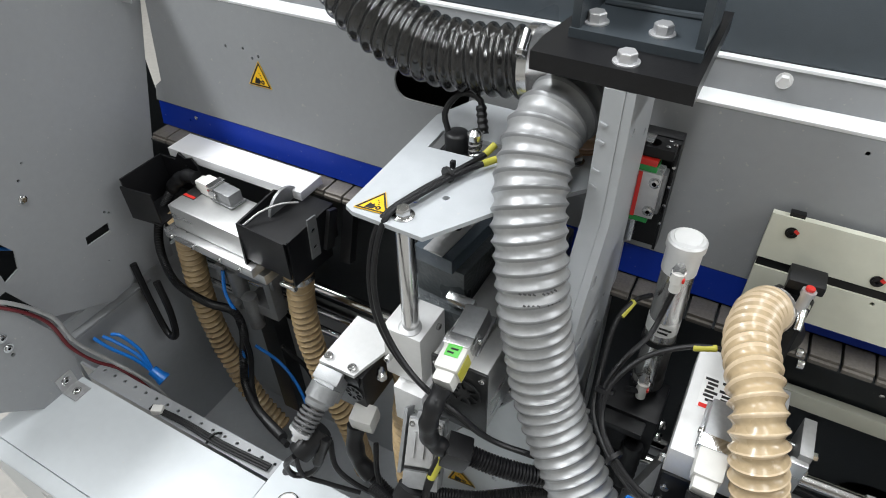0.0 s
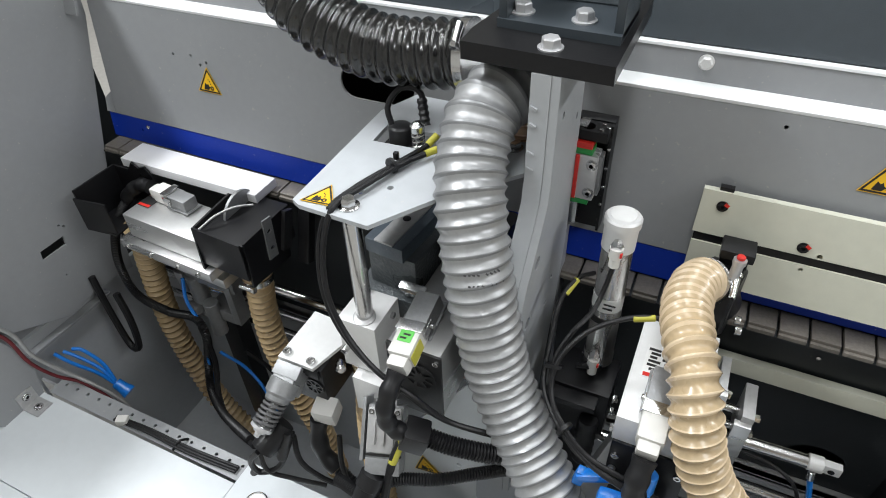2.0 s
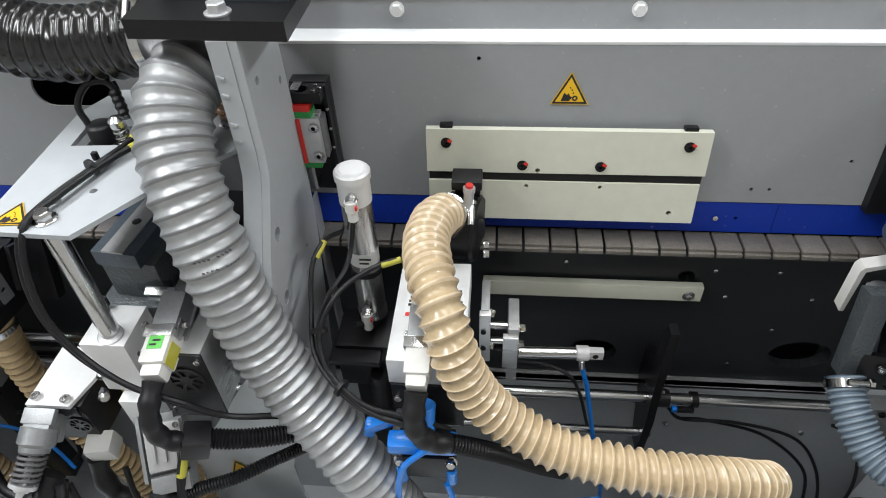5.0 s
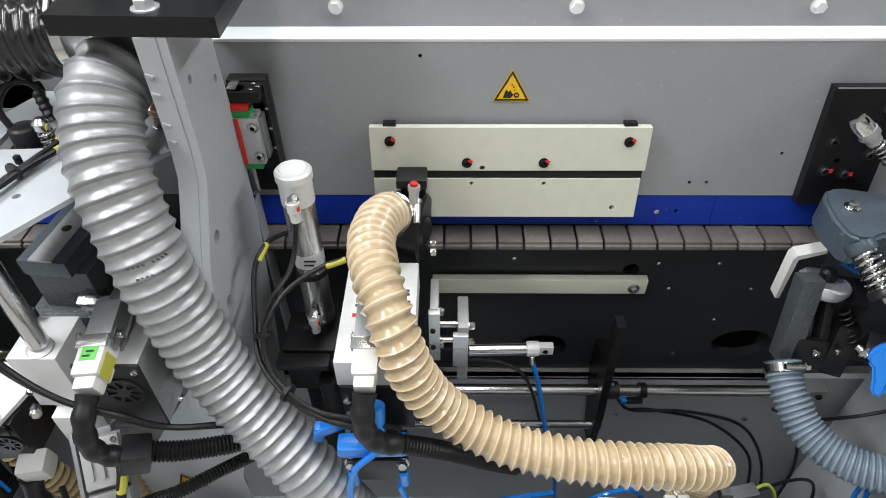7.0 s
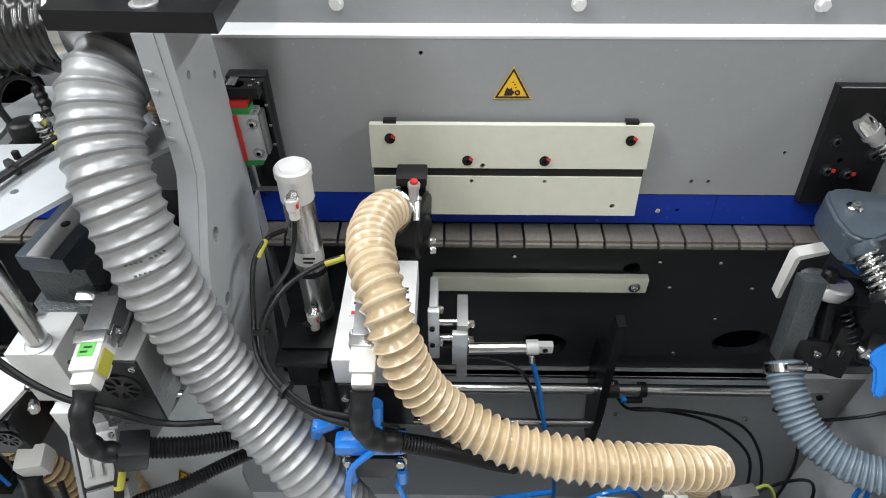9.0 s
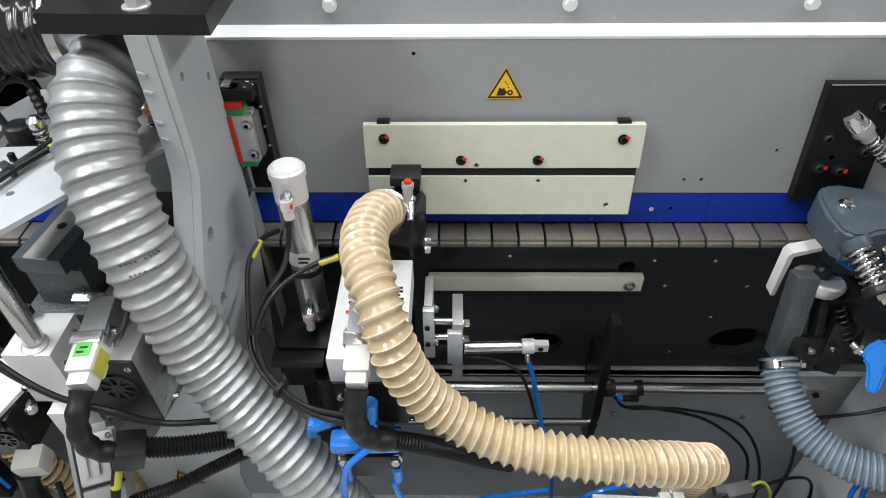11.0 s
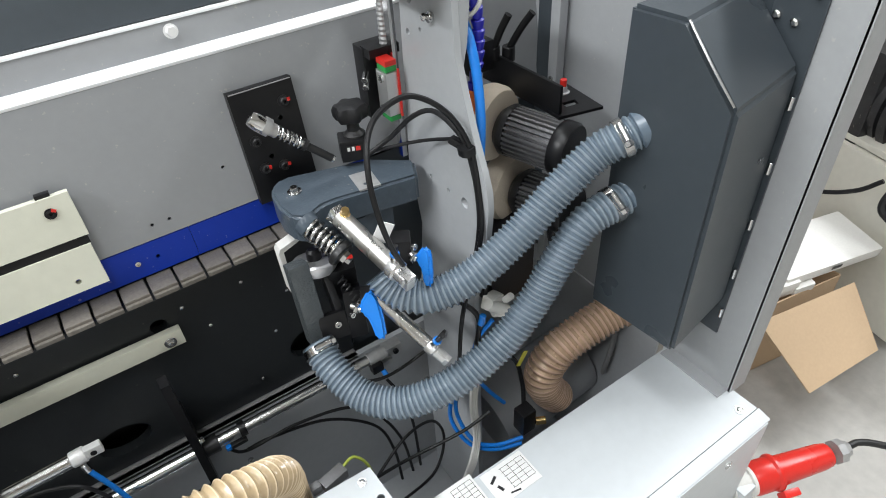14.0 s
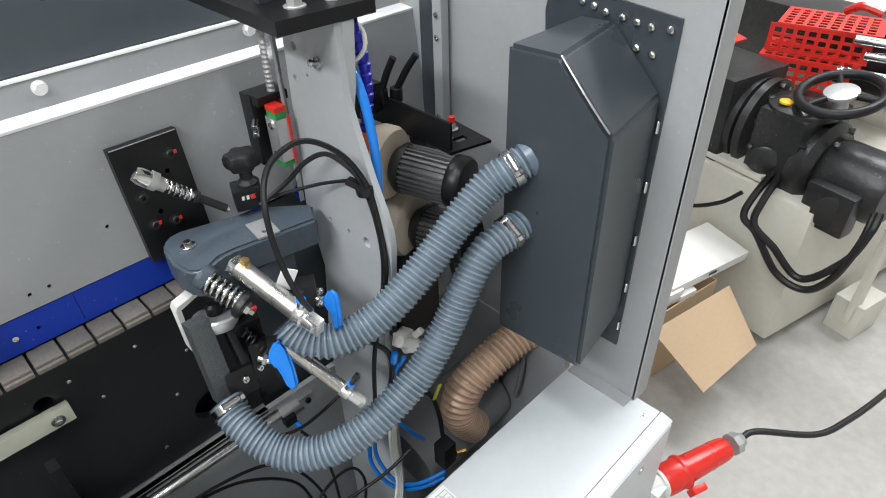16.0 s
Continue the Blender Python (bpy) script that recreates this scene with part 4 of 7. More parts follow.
part("bush", lathe((0.104, 0.7045, 1.0005), (0.104, 0.704, 1.004), [(0, 0.0155), (0.0025, 0.0155), (0.0035, 0.0135)], 24), GALV, shaft)
blk = thing("clamping_block", "milled aluminium clamping block around the shaft", "block", at=(0.11, 0.7, 0.9))
part("upper_block", box((0.0985, 0.722, 0.953), (0.058, 0.066, 0.094), bevel=0.0012), ALU_WHITE, blk)
part("lower_block", box((0.112, 0.698, 0.866), (0.046, 0.050, 0.074), bevel=0.0012), ALU_WHITE, blk)
part("screw", cap_screw((0.1275, 0.735, 0.985), (1, 0, 0), 0.005, 0.004), STEEL, blk)
part("screw", cap_screw((0.078, 0.689, 0.945), (0, -1, 0), 0.005, 0.010), STEEL, blk)
part("nut", lathe((0.122, 0.673, 0.865), (0.122, 0.667, 0.865), [(0, 0.006), (0.006, 0.006)], 6), STEEL, blk)
plug = thing("sensor_plug", "round black sensor plug in the guard plate opening", "plug", at=(0.083, 0.878, 1.175))
part("flange", box((0.083, 0.878, 1.168), (0.040, 0.036, 0.006), bevel=0.003), RUBBER, plug)
part("body", lathe((0.083, 0.878, 1.170), (0.083, 0.878, 1.20), [(0, 0.0165), (0.022, 0.0165), (0.024, 0.015), (0.026, 0.010)], 24), RUBBER, plug)
part("lead", cable([(0.072, 0.876, 1.192), (0.062, 0.885, 1.215), (0.075, 0.90, 1.236), (0.10, 0.905, 1.235), (0.112, 0.895, 1.215), (0.118, 0.885, 1.20)], 0.0042), RUBBER, plug)
part("strain_relief", lathe((0.106, 0.9, 1.228), (0.12, 0.882, 1.19), [(0.004 * i, 0.0075 if i % 2 else 0.006) for i in range(10)], 12), RUBBER, plug)
sb = thing("spring_bolt", "zinc spring bolt beside the sensor plug", "spring bolt", at=(0.112, 0.875, 1.17))
part("pin", rod((0.112, 0.872, 1.15), (0.112, 0.872, 1.205), 0.005), STEEL, sb)
part("cap", lathe((0.112, 0.872, 1.196), (0.112, 0.872, 1.21), [(0, 0.010), (0.008, 0.010), (0.012, 0.006), (0.014, 0.003)], 14), STEEL, sb)
part("spring", coil((0.112, 0.872, 1.152), (0.112, 0.872, 1.195), 0.0085, 0.0016, 6), STEEL, sb)
for pts in ([(0.140, 0.872, 1.195), (0.133, 0.855, 1.187), (0.115, 0.80, 1.187), (0.096, 0.738, 1.188), (0.080, 0.70, 1.176), (0.077, 0.675, 1.137), (0.087, 0.655, 1.088), (0.111, 0.645, 1.036), (0.154, 0.638, 0.996), (0.206, 0.636, 0.966), (0.244, 0.655, 0.912), (0.302, 0.675, 0.885)], [(0.155, 0.855, 1.19), (0.140, 0.835, 1.188), (0.122, 0.80, 1.188), (0.103, 0.74, 1.189), (0.0875, 0.70, 1.182), (0.085, 0.672, 1.140), (0.095, 0.652, 1.09), (0.119, 0.642, 1.04), (0.160, 0.634, 1.0), (0.21, 0.634, 0.972), (0.25, 0.652, 0.918), (0.31, 0.675, 0.89)]):
    c = cord("sensor_cable", "black sensor cable with yellow marker sleeve", pts, 0.0037)
    part("marker", add_sweep(bmesh.new(), smooth_path([pts[0], (Vector(pts[0]) + Vector(pts[1])) / 2, pts[1]], 0.006), lambda s, a: 0.0047, 10), YTAG, c, "yellow marker sleeve")
tie = thing("cable_tie", "black cable tie round two sensor cables", "cable tie", at=(0.118, 0.80, 1.187))
part("band", lathe((0.1125, 0.795, 1.1875), (0.119, 0.81, 1.1875), [(0, 0.006), (0, 0.0105), (0.004, 0.0105), (0.004, 0.006)], 12), RUBBER, tie)
part("head", box((0.112, 0.812, 1.193), (0.006, 0.006, 0.010), bevel=0.001), RUBBER, tie)

# ---- servo drive with solenoid ----
sv = thing("servo_drive", "small servo drive with bright cover plate and zinc solenoid", "servo drive", at=(0.02, 0.69, 0.85))
part("cover_plate", plate([(-0.021, 0.653), (0.038, 0.653), (0.055, 0.714), (0.024, 0.746), (-0.021, 0.749)], [], XY(0.911), 0.006), ALU_WHITE, sv)
part("body", box((0.015, 0.699, 0.870), (0.066, 0.082, 0.080), bevel=0.002), BLACK, sv)
for p in ((0.030, 0.662, 0.917), (-0.012, 0.664, 0.917)):
    part("screw", cap_screw(p, (0, 0, 1), 0.0065, 0.006), STEEL, sv)
part("front_bracket", box((0.012, 0.655, 0.902), (0.064, 0.003, 0.018), bevel=0.0008), BLACK, sv)
vent(sv, (0.030, 0.6575, 0.868), (0, -1, 0), 0.016)
sol = part("solenoid", add_lathe(box((0.004, 0.636, 0.893), (0.036, 0.036, 0.036), turn=rot(30, 0, 0), bevel=0.004), (0.006, 0.630, 0.902), (0.004, 0.600, 0.883), [(0, 0.022), (0.020, 0.022), (0.024, 0.018), (0.030, 0.0175)], 26), DIECAST, sv, "zinc solenoid body")
part("yoke", box((0.004, 0.640, 0.912), (0.042, 0.020, 0.008), turn=rot(25), bevel=0.002), DIECAST, sol)
part("spring", coil((0.004, 0.606, 0.886), (-0.002, 0.574, 0.864), 0.0150, 0.0021, 6, 8), RIBBED, sol, "dark compression spring")
part("pin", rod((0.004, 0.606, 0.886), (-0.004, 0.566, 0.858), 0.006), STEEL, sol)
part("end_cap", lathe((-0.002, 0.574, 0.864), (-0.006, 0.560, 0.854), [(0, 0.0165), (0.005, 0.0165), (0.006, 0.009), (0.010, 0.009), (0.011, 0.005), (0.018, 0.004)], 18), ZINC, sol)
part("fitting", lathe((0.058, 0.69, 0.90), (0.072, 0.672, 0.906), [(0, 0.006), (0.007, 0.006), (0.008, 0.0075), (0.018, 0.0075), (0.022, 0.004)], 12), STEEL, sv)
part("side_hood", box((0.046, 0.652, 0.824), (0.036, 0.032, 0.034), turn=rot(10, 0, 10), bevel=0.006), WHITEP, sv, "off-white plug hood")
part("cable_socket", lathe((0.010, 0.600, 0.842), (-0.010, 0.555, 0.812), [(0, 0.017), (0.03, 0.017), (0.034, 0.019), (0.048, 0.018)], 18), RUBBER, sv)
part("lead", cable([(-0.008, 0.555, 0.82), (-0.026, 0.55, 0.79), (-0.022, 0.555, 0.755), (0.004, 0.57, 0.765), (0.016, 0.585, 0.80), (0.022, 0.60, 0.83)], 0.0045), RUBBER, sv)
part("strain_relief", lathe((0.010, 0.575, 0.785), (0.026, 0.592, 0.85), [(0.006 * i, 0.0085 if i % 2 else 0.0068) for i in range(11)], 12), RUBBER, sv)
part("elbow", add_sweep(bmesh.new(), smooth_path([(0.034, 0.645, 0.805), (0.035, 0.632, 0.775), (0.045, 0.625, 0.745), (0.07, 0.62, 0.725)], 0.006), lambda s, a: 0.0135 + 0.0012 * math.cos(900 * s), 14), RUBBER, sv)
part("conduit", ribbed([(0.07, 0.62, 0.725), (0.10, 0.615, 0.71), (0.14, 0.61, 0.70), (0.18, 0.61, 0.70)], 0.0105, 0.004, 0.002), RUBBER, sv)

for pts, r in (([(0.020, 0.600, 0.815), (0.035, 0.585, 0.780), (0.060, 0.590, 0.745), (0.095, 0.600, 0.720), (0.130, 0.605, 0.705)], 0.0042), ([(-0.020, 0.565, 0.800), (-0.010, 0.560, 0.760), (0.020, 0.575, 0.735), (0.070, 0.595, 0.715)], 0.0036), ([(0.070, 0.640, 0.790), (0.085, 0.615, 0.755), (0.110, 0.600, 0.725), (0.150, 0.600, 0.705)], 0.0042)):
    cord("servo_cable", "thin black cable hanging below the servo drive", pts, r)
for k in range(3):
    cord("strip_cable", "thin dark cable lying along the perforated strip", [(-0.44, 0.588 + 0.004 * k, 0.596), (-0.36, 0.592 + 0.004 * k, 0.598), (-0.26, 0.590 + 0.005 * k, 0.597), (-0.15, 0.596 + 0.005 * k, 0.596)], 0.0028)

# ---- scraping motor with tagged plug ----
mt = thing("scraper_motor", "boxy aluminium motor with a slotted fan end", "motor", at=(0.23, 0.72, 0.9))
part("housing", box((0.190, 0.775, 0.940), (0.074, 0.190, 0.126), bevel=0.002), ALU, mt)
part("end_plate", box((0.190, 0.679, 0.938), (0.078, 0.004, 0.130), bevel=0.001), MOTOR, mt, "dark fan end plate")
vent(mt, (0.198, 0.6765, 0.955), (0, -1, 0), 0.024)
for x, z in ((0.158, 0.992), (0.222, 0.992), (0.222, 0.884), (0.158, 0.884)):
    part("screw", cap_screw((x, 0.677, z), (0, -1, 0), 0.004, 0.003), STEEL, mt)
industrial_plug(mt, (0.185, 0.706, 1.001), (0.03, -0.96, -0.20), (-0.12, -0.2, 0.97), 1.1, LIME)
part("elbow", add_sweep(bmesh.new(), smooth_path([(0.188, 0.640, 1.002), (0.186, 0.618, 0.985), (0.184, 0.608, 0.955), (0.190, 0.610, 0.928), (0.208, 0.618, 0.910)], 0.005), lambda s, a: 0.0118 + 0.001 * math.cos(1000 * s), 14), RUBBER, mt)
part("conduit_joint", box((0.214, 0.624, 0.904), (0.034, 0.036, 0.034), turn=rot(0, 20, 18), bevel=0.005), RUBBER, mt)
part("conduit", ribbed([(0.225, 0.63, 0.90), (0.26, 0.64, 0.885), (0.31, 0.66, 0.868), (0.36, 0.69, 0.85)], 0.0135, 0.0045, 0.0025, 14), RUBBER, mt)
sn = thing("limit_switch", "zinc limit switch with black cable glands", "switch", at=(0.16, 0.6, 0.8))
SWM = Matrix.Translation((0.166, 0.622, 0.868)) @ Matrix((Vector((0.96, 0.27, 0.06)), Vector((-0.24, 0.70, 0.67)), Vector((0.14, -0.66, 0.74)))).transposed().to_4x4()
part("body", box((0, 0, -0.012), (0.050, 0.090, 0.026), bevel=0.003, m=SWM), DIECAST, sn)
part("cover", box((0, 0.012, 0.004), (0.046, 0.060, 0.008), bevel=0.0015, m=SWM), GALV, sn)
for dx in (-0.013, 0.0, 0.013):
    part("cover_rib", box((dx, 0.010, 0.0095), (0.005, 0.034, 0.004), bevel=0.001, m=SWM), GALV, sn)
part("end_lug", box((0, 0.047, -0.006), (0.030, 0.012, 0.014), bevel=0.002, m=SWM), DIECAST, sn)
part("side_plate", box((-0.030, 0.012, -0.014), (0.005, 0.085, 0.036), bevel=0.001, m=SWM), DIECAST, sn)
for dx, dy in ((-0.018, 0.036), (0.018, 0.036), (-0.018, -0.034), (0.018, -0.034)):
    p = SWM @ Vector((dx, dy, 0.006 if dy > 0 else 0.001))
    part("screw", cap_screw(p, SWM.to_3x3() @ Vector((0, 0, 1)), 0.0038, 0.004, 0.005), STEEL, sn)
part("seam", box((0, -0.022, 0.0012), (0.050, 0.003, 0.003), bevel=0, m=SWM), INK, sn)
part("lower_cover", box((0, -0.036, 0.002), (0.048, 0.022, 0.006), bevel=0.001, m=SWM), DIECAST, sn)
part("gland", lathe((0.166, 0.586, 0.836), (0.158, 0.552, 0.800), [(0, 0.018), (0.02, 0.018), (0.022, 0.015), (0.045, 0.014)], 16), RUBBER, sn)
part("lead", cable([(0.198, 0.63, 0.90), (0.188, 0.60, 0.855), (0.186, 0.565, 0.79), (0.18, 0.54, 0.74), (0.165, 0.535, 0.715)], 0.006), RUBBER, sn)
part("marker", rod((0.197, 0.625, 0.893), (0.188, 0.600, 0.855), 0.0062, 10), YTAG, sn, "yellow marker sleeve")

# dark castings and slide behind the block
hs = thing("slide_carriage", "dark hammered cross-slide casting with a worn steel top", "slide", at=(0.13, 0.84, 1.0))
part("casting", box((0.112, 0.845, 1.012), (0.080, 0.125, 0.075), turn=rot(0, 0, -6), bevel=0.006), HAMMER, hs)
part("steel_top", box((0.106, 0.838, 1.060), (0.062, 0.125, 0.024), turn=rot(0, 0, -6), bevel=0.003), CASTING, hs)
part("steel_strip", box((0.106, 0.838, 1.0725), (0.030, 0.124, 0.003), turn=rot(0, 0, -6), bevel=0.0008), GALV, hs, "worn bright steel strip")
part("bore", lathe((0.106, 0.835, 1.0735), (0.106, 0.835, 1.0745), [(0, 0.006), (0.001, 0.006), (0.0015, 0.004)], 14), BLACK, hs)
part("lower_casting", box((0.105, 0.80, 0.93), (0.11, 0.07, 0.11), bevel=0.006), HAMMER, hs)
part("clamp_plate", box((0.145, 0.772, 1.005), (0.040, 0.012, 0.024), turn=rot(20), bevel=0.002), STEEL, hs)
part("screw", cap_screw((0.076, 0.75, 1.005), (0, 0, 1), 0.006, 0.012), MOTOR, hs)
part("black_arm", box((0.21, 0.87, 1.03), (0.07, 0.10, 0.07), bevel=0.008), BLACK, hs)
ap = thing("apron_plate", "grey apron plate with warning sticker above the trough", "apron plate", at=(0.15, 0.74, 0.5))
part("plate", plate([(0.06, 0.30), (0.25, 0.30), (0.25, 0.62), (0.31, 0.88), (0.245, 0.89), (0.10, 0.66), (0.06, 0.60)], [circle(0.22, 0.65, 0.005)], XZ(0.742), 0.005), PALE, ap, smooth=False)
warning_sign((0.157, 0.7415, 0.603), (1, 0, 0.2), (-0.2, 0, 1), 0.056)
fx = thing("conduit", "black corrugated conduit crossing the apron plate", "conduit", at=(0.2, 0.62, 0.8))
part("tube", ribbed([(0.10, 0.585, 0.775), (0.15, 0.575, 0.79), (0.188, 0.60, 0.812), (0.245, 0.62, 0.822), (0.293, 0.655, 0.816), (0.335, 0.70, 0.783), (0.37, 0.72, 0.73)], 0.0095, 0.004, 0.002), RUBBER, fx)
gauge = thing("pressure_gauge", "small round pressure gauge let into the base", "pressure gauge", at=(-0.075, 0.577, BZ))
part("rim", lathe((-0.075, 0.560, BZ - 0.001), (-0.075, 0.560, BZ + 0.006), [(0, 0.020), (0.006, 0.020), (0.007, 0.018), (0.004, 0.0165)], 28), CHROME, gauge)
part("dial", lathe((-0.075, 0.560, BZ), (-0.075, 0.560, BZ + 0.0045), [(0, 0.0165), (0.0045, 0.0165)], 24), PAPER, gauge, "white dial")
part("needle", box((-0.071, 0.563, BZ + 0.0058), (0.014, 0.0014, 0.0008), turn=rot(0, 0, 40), bevel=0), INK, gauge)
part("grommet", lathe((-0.115, 0.607, BZ - 0.001), (-0.115, 0.607, BZ + 0.001), [(0, 0.008), (0.002, 0.008)], 16), BLACK, gauge)
for x, y in ((0.02, 0.56), (0.055, 0.585), (0.06, 0.555)):
    part("screw", cap_screw((x, y, BZ), (0, 0, 1), 0.005, 0.004), BLACK, base)

# ---- guide rods under the heads ----
for z, r in ((0.700, 0.011), (0.625, 0.007), (0.562, 0.009)):
    g = thing("guide_rod", "polished steel guide rod along the frame", "guide rod", "guide rods", at=(-0.2, 0.93, z))
    part("rod", rod((-0.68, 0.93, z), (0.28, 0.93, z), r, 20), CHROME, g)

# ---- fine trimming head by the side panel ----
ft = thing("trimming_unit", "aluminium trimming motor between black guards", "trimming head", at=(-0.42, 0.86, 0.8))
part("motor_box", box((-0.400, 0.853, 0.893), (0.185, 0.088, 0.052), turn=rot(0, 0, -3), bevel=0.003), ALU, ft)
part("carrier", box((-0.395, 0.835, 0.855), (0.23, 0.085, 0.020), turn=rot(0, 0, -3), bevel=0.002), ALU, ft)
part("carrier", box((-0.375, 0.845, 0.818), (0.19, 0.06, 0.022), turn=rot(0, 0, -3), bevel=0.002), ALU, ft)
part("name_plate", box((-0.475, 0.862, 0.9197), (0.03, 0.03, 0.0008), turn=rot(0, 0, -3), bevel=0), INK, ft, "dark name plate")
part("name_plate", box((-0.475, 0.851, 0.9203), (0.028, 0.006, 0.0008), turn=rot(0, 0, -3), bevel=0), REDP, ft)
for x in (-0.49, -0.43, -0.36, -0.31):
    part("screw", cap_screw((x, 0.792 - (x + 0.4) * 0.05, 0.856), (0, -1, 0), 0.0045, 0.005), STEEL, ft)
industrial_plug(ft, (-0.42, 0.878, 0.921), (-1, 0.10, 0.0), (0, 0, 1), 1.0)
g1 = part("guard", plate([(0.795, 0.862), (0.90, 0.850), (0.908, 0.915), (0.908, 0.955), (0.90, 0.962), (0.87, 0.960), (0.80, 0.955)], [], YZ(-0.302), 0.004), BLACK, ft, "black folded guard")
part("guard_front", box((-0.246, 0.797, 0.917), (0.108, 0.004, 0.080), turn=rot(0, 0, -4), bevel=0.001), BLACK, g1)
part("guard_side", plate([(0.795, 0.860), (0.90, 0.850), (0.908, 0.915), (0.905, 0.955), (0.88, 0.955), (0.80, 0.955)], [], YZ(-0.193), 0.004), BLACK, g1)
part("guard_rim", add_sweep(bmesh.new(), smooth_path([(-0.292, 0.806, 0.950), (-0.276, 0.835, 0.964), (-0.256, 0.865, 0.968), (-0.236, 0.890, 0.962)], 0.004), lambda s, a: 0.0022, 10), GALV, g1, "bright curved rim")
part("slotted_hinge", plate([(0.845, 0.885), (0.868, 0.882), (0.872, 0.965), (0.850, 0.968)], [slot(0.856, 0.860, 0.905, 0.0035), slot(0.858, 0.862, 0.940, 0.0035)], YZ(-0.1885), 0.003), DIECAST, g1, "grey slotted hinge")
part("saw_blade", lathe((-0.275, 0.89, 0.935), (-0.269, 0.89, 0.935), rod_profile(0.006, 0.043, 0.0005), 40), DIECAST, ft, "grey cutter disc")
part("hinge_block", box((-0.184, 0.90, 0.915), (0.008, 0.022, 0.075), turn=rot(-20), bevel=0.001), MOTOR, ft)
part("arm", box((-0.180, 0.945, 0.875), (0.024, 0.02, 0.12), turn=rot(-18), bevel=0.002), BLACK, ft)
g2 = part("guard", box((-0.60, 0.856, 0.905), (0.004, 0.10, 0.085), bevel=0.001), BLACK, ft, "black folded guard")
part("guard_front", box((-0.565, 0.806, 0.895), (0.074, 0.004, 0.075), turn=rot(0, 0, 6), bevel=0.001), BLACK, g2)
part("guard_back", plate([(-0.60, 0.875), (-0.50, 0.875), (-0.50, 0.945), (-0.512, 0.962), (-0.53, 0.955), (-0.545, 0.965), (-0.56, 0.945), (-0.60, 0.945)], [circle(-0.53, 0.938, 0.004, 8)], XZ(0.905), 0.004), BLACK, g2)
part("guard_bottom", box((-0.563, 0.865, 0.862), (0.074, 0.12, 0.004), bevel=0.001), BLACK, g2)
part("elbow", add_sweep(bmesh.new(), smooth_path([(-0.485, 0.886, 0.935), (-0.515, 0.886, 0.932), (-0.54, 0.878, 0.915), (-0.556, 0.872, 0.893)], 0.005), lambda s, a: 0.0135 + 0.001 * math.cos(1000 * s), 14), RUBBER, ft)
part("conduit", ribbed([(-0.55, 0.875, 0.90), (-0.575, 0.855, 0.86), (-0.60, 0.84, 0.80), (-0.61, 0.83, 0.73), (-0.58, 0.82, 0.668), (-0.50, 0.82, 0.648), (-0.42, 0.82, 0.66), (-0.395, 0.81, 0.62), (-0.41, 0.80, 0.54), (-0.385, 0.765, 0.50), (-0.30, 0.715, 0.525), (-0.17, 0.66, 0.595)], 0.0095, 0.0045, 0.0016), RUBBER, ft)
part("column", box((-0.40, 0.895, 0.45), (0.05, 0.04, 0.40), bevel=0.004), BLACK, ft)
part("column_block", box((-0.385, 0.875, 0.755), (0.135, 0.045, 0.035), bevel=0.003), DIECAST, ft)
part("column_block", box((-0.375, 0.875, 0.655), (0.075, 0.045, 0.03), bevel=0.003), DIECAST, ft)
part("strut", box((-0.335, 0.865, 0.70), (0.018, 0.03, 0.11), bevel=0.002), DIECAST, ft)
part("cylinder", lathe((-0.43, 0.862, 0.64), (-0.43, 0.862, 0.745), rod_profile(0.105, 0.018), 20), DIECAST, ft)
part("valve", box((-0.455, 0.855, 0.73), (0.022, 0.02, 0.05), bevel=0.003), DIECAST, ft)
part("valve", rod((-0.452, 0.845, 0.665), (-0.42, 0.838, 0.668), 0.010, 14), DIECAST, ft)
part("clamp_ring", rod((-0.395, 0.85, 0.60), (-0.395, 0.85, 0.69), 0.016, 16), DIECAST, ft)
for pts in ([(-0.445, 0.845, 0.745), (-0.44, 0.83, 0.69), (-0.40, 0.815, 0.64), (-0.405, 0.80, 0.56), (-0.40, 0.79, 0.49), (-0.34, 0.74, 0.49), (-0.20, 0.67, 0.57)], [(-0.40, 0.83, 0.55), (-0.35, 0.84, 0.51), (-0.30, 0.83, 0.47), (-0.26, 0.81, 0.42)]):
    part("air_tube", cable(pts, 0.0038), BLUEP, ft, "blue air tube")
part("lead", cable([(-0.40, 0.81, 0.65), (-0.385, 0.80, 0.56), (-0.36, 0.76, 0.50), (-0.27, 0.70, 0.53), (-0.15, 0.65, 0.60)], 0.006), RUBBER, ft)
part("guard_core", box((-0.247, 0.868, 0.908), (0.102, 0.13, 0.075), bevel=0.004), BLACK, ft)
part("lead", cable([(-0.34, 0.85, 0.56), (-0.29, 0.86, 0.50), (-0.27, 0.85, 0.43), (-0.31, 0.83, 0.38)], 0.005), RUBBER, ft)

# cables at the side panel
cord("red_cable", "dark red twin cable clipped to the gusset plate", [(-0.66, 0.45, 0.90), (-0.612, 0.52, 0.86), (-0.605, 0.57, 0.78), (-0.60, 0.58, 0.70), (-0.59, 0.60, 0.64), (-0.57, 0.625, 0.60), (-0.54, 0.64, 0.55), (-0.52, 0.65, 0.48)], 0.0035, mat("dark_red_sheath", (0.12, 0.01, 0.015), 0.45))
cord("grey_cable", "grey cable running along the gusset plate", [(-0.66, 0.44, 0.915), (-0.61, 0.525, 0.87), (-0.60, 0.58, 0.785), (-0.595, 0.59, 0.71), (-0.58, 0.615, 0.64), (-0.55, 0.635, 0.59), (-0.52, 0.65, 0.54), (-0.50, 0.66, 0.46)], 0.004, GALV)
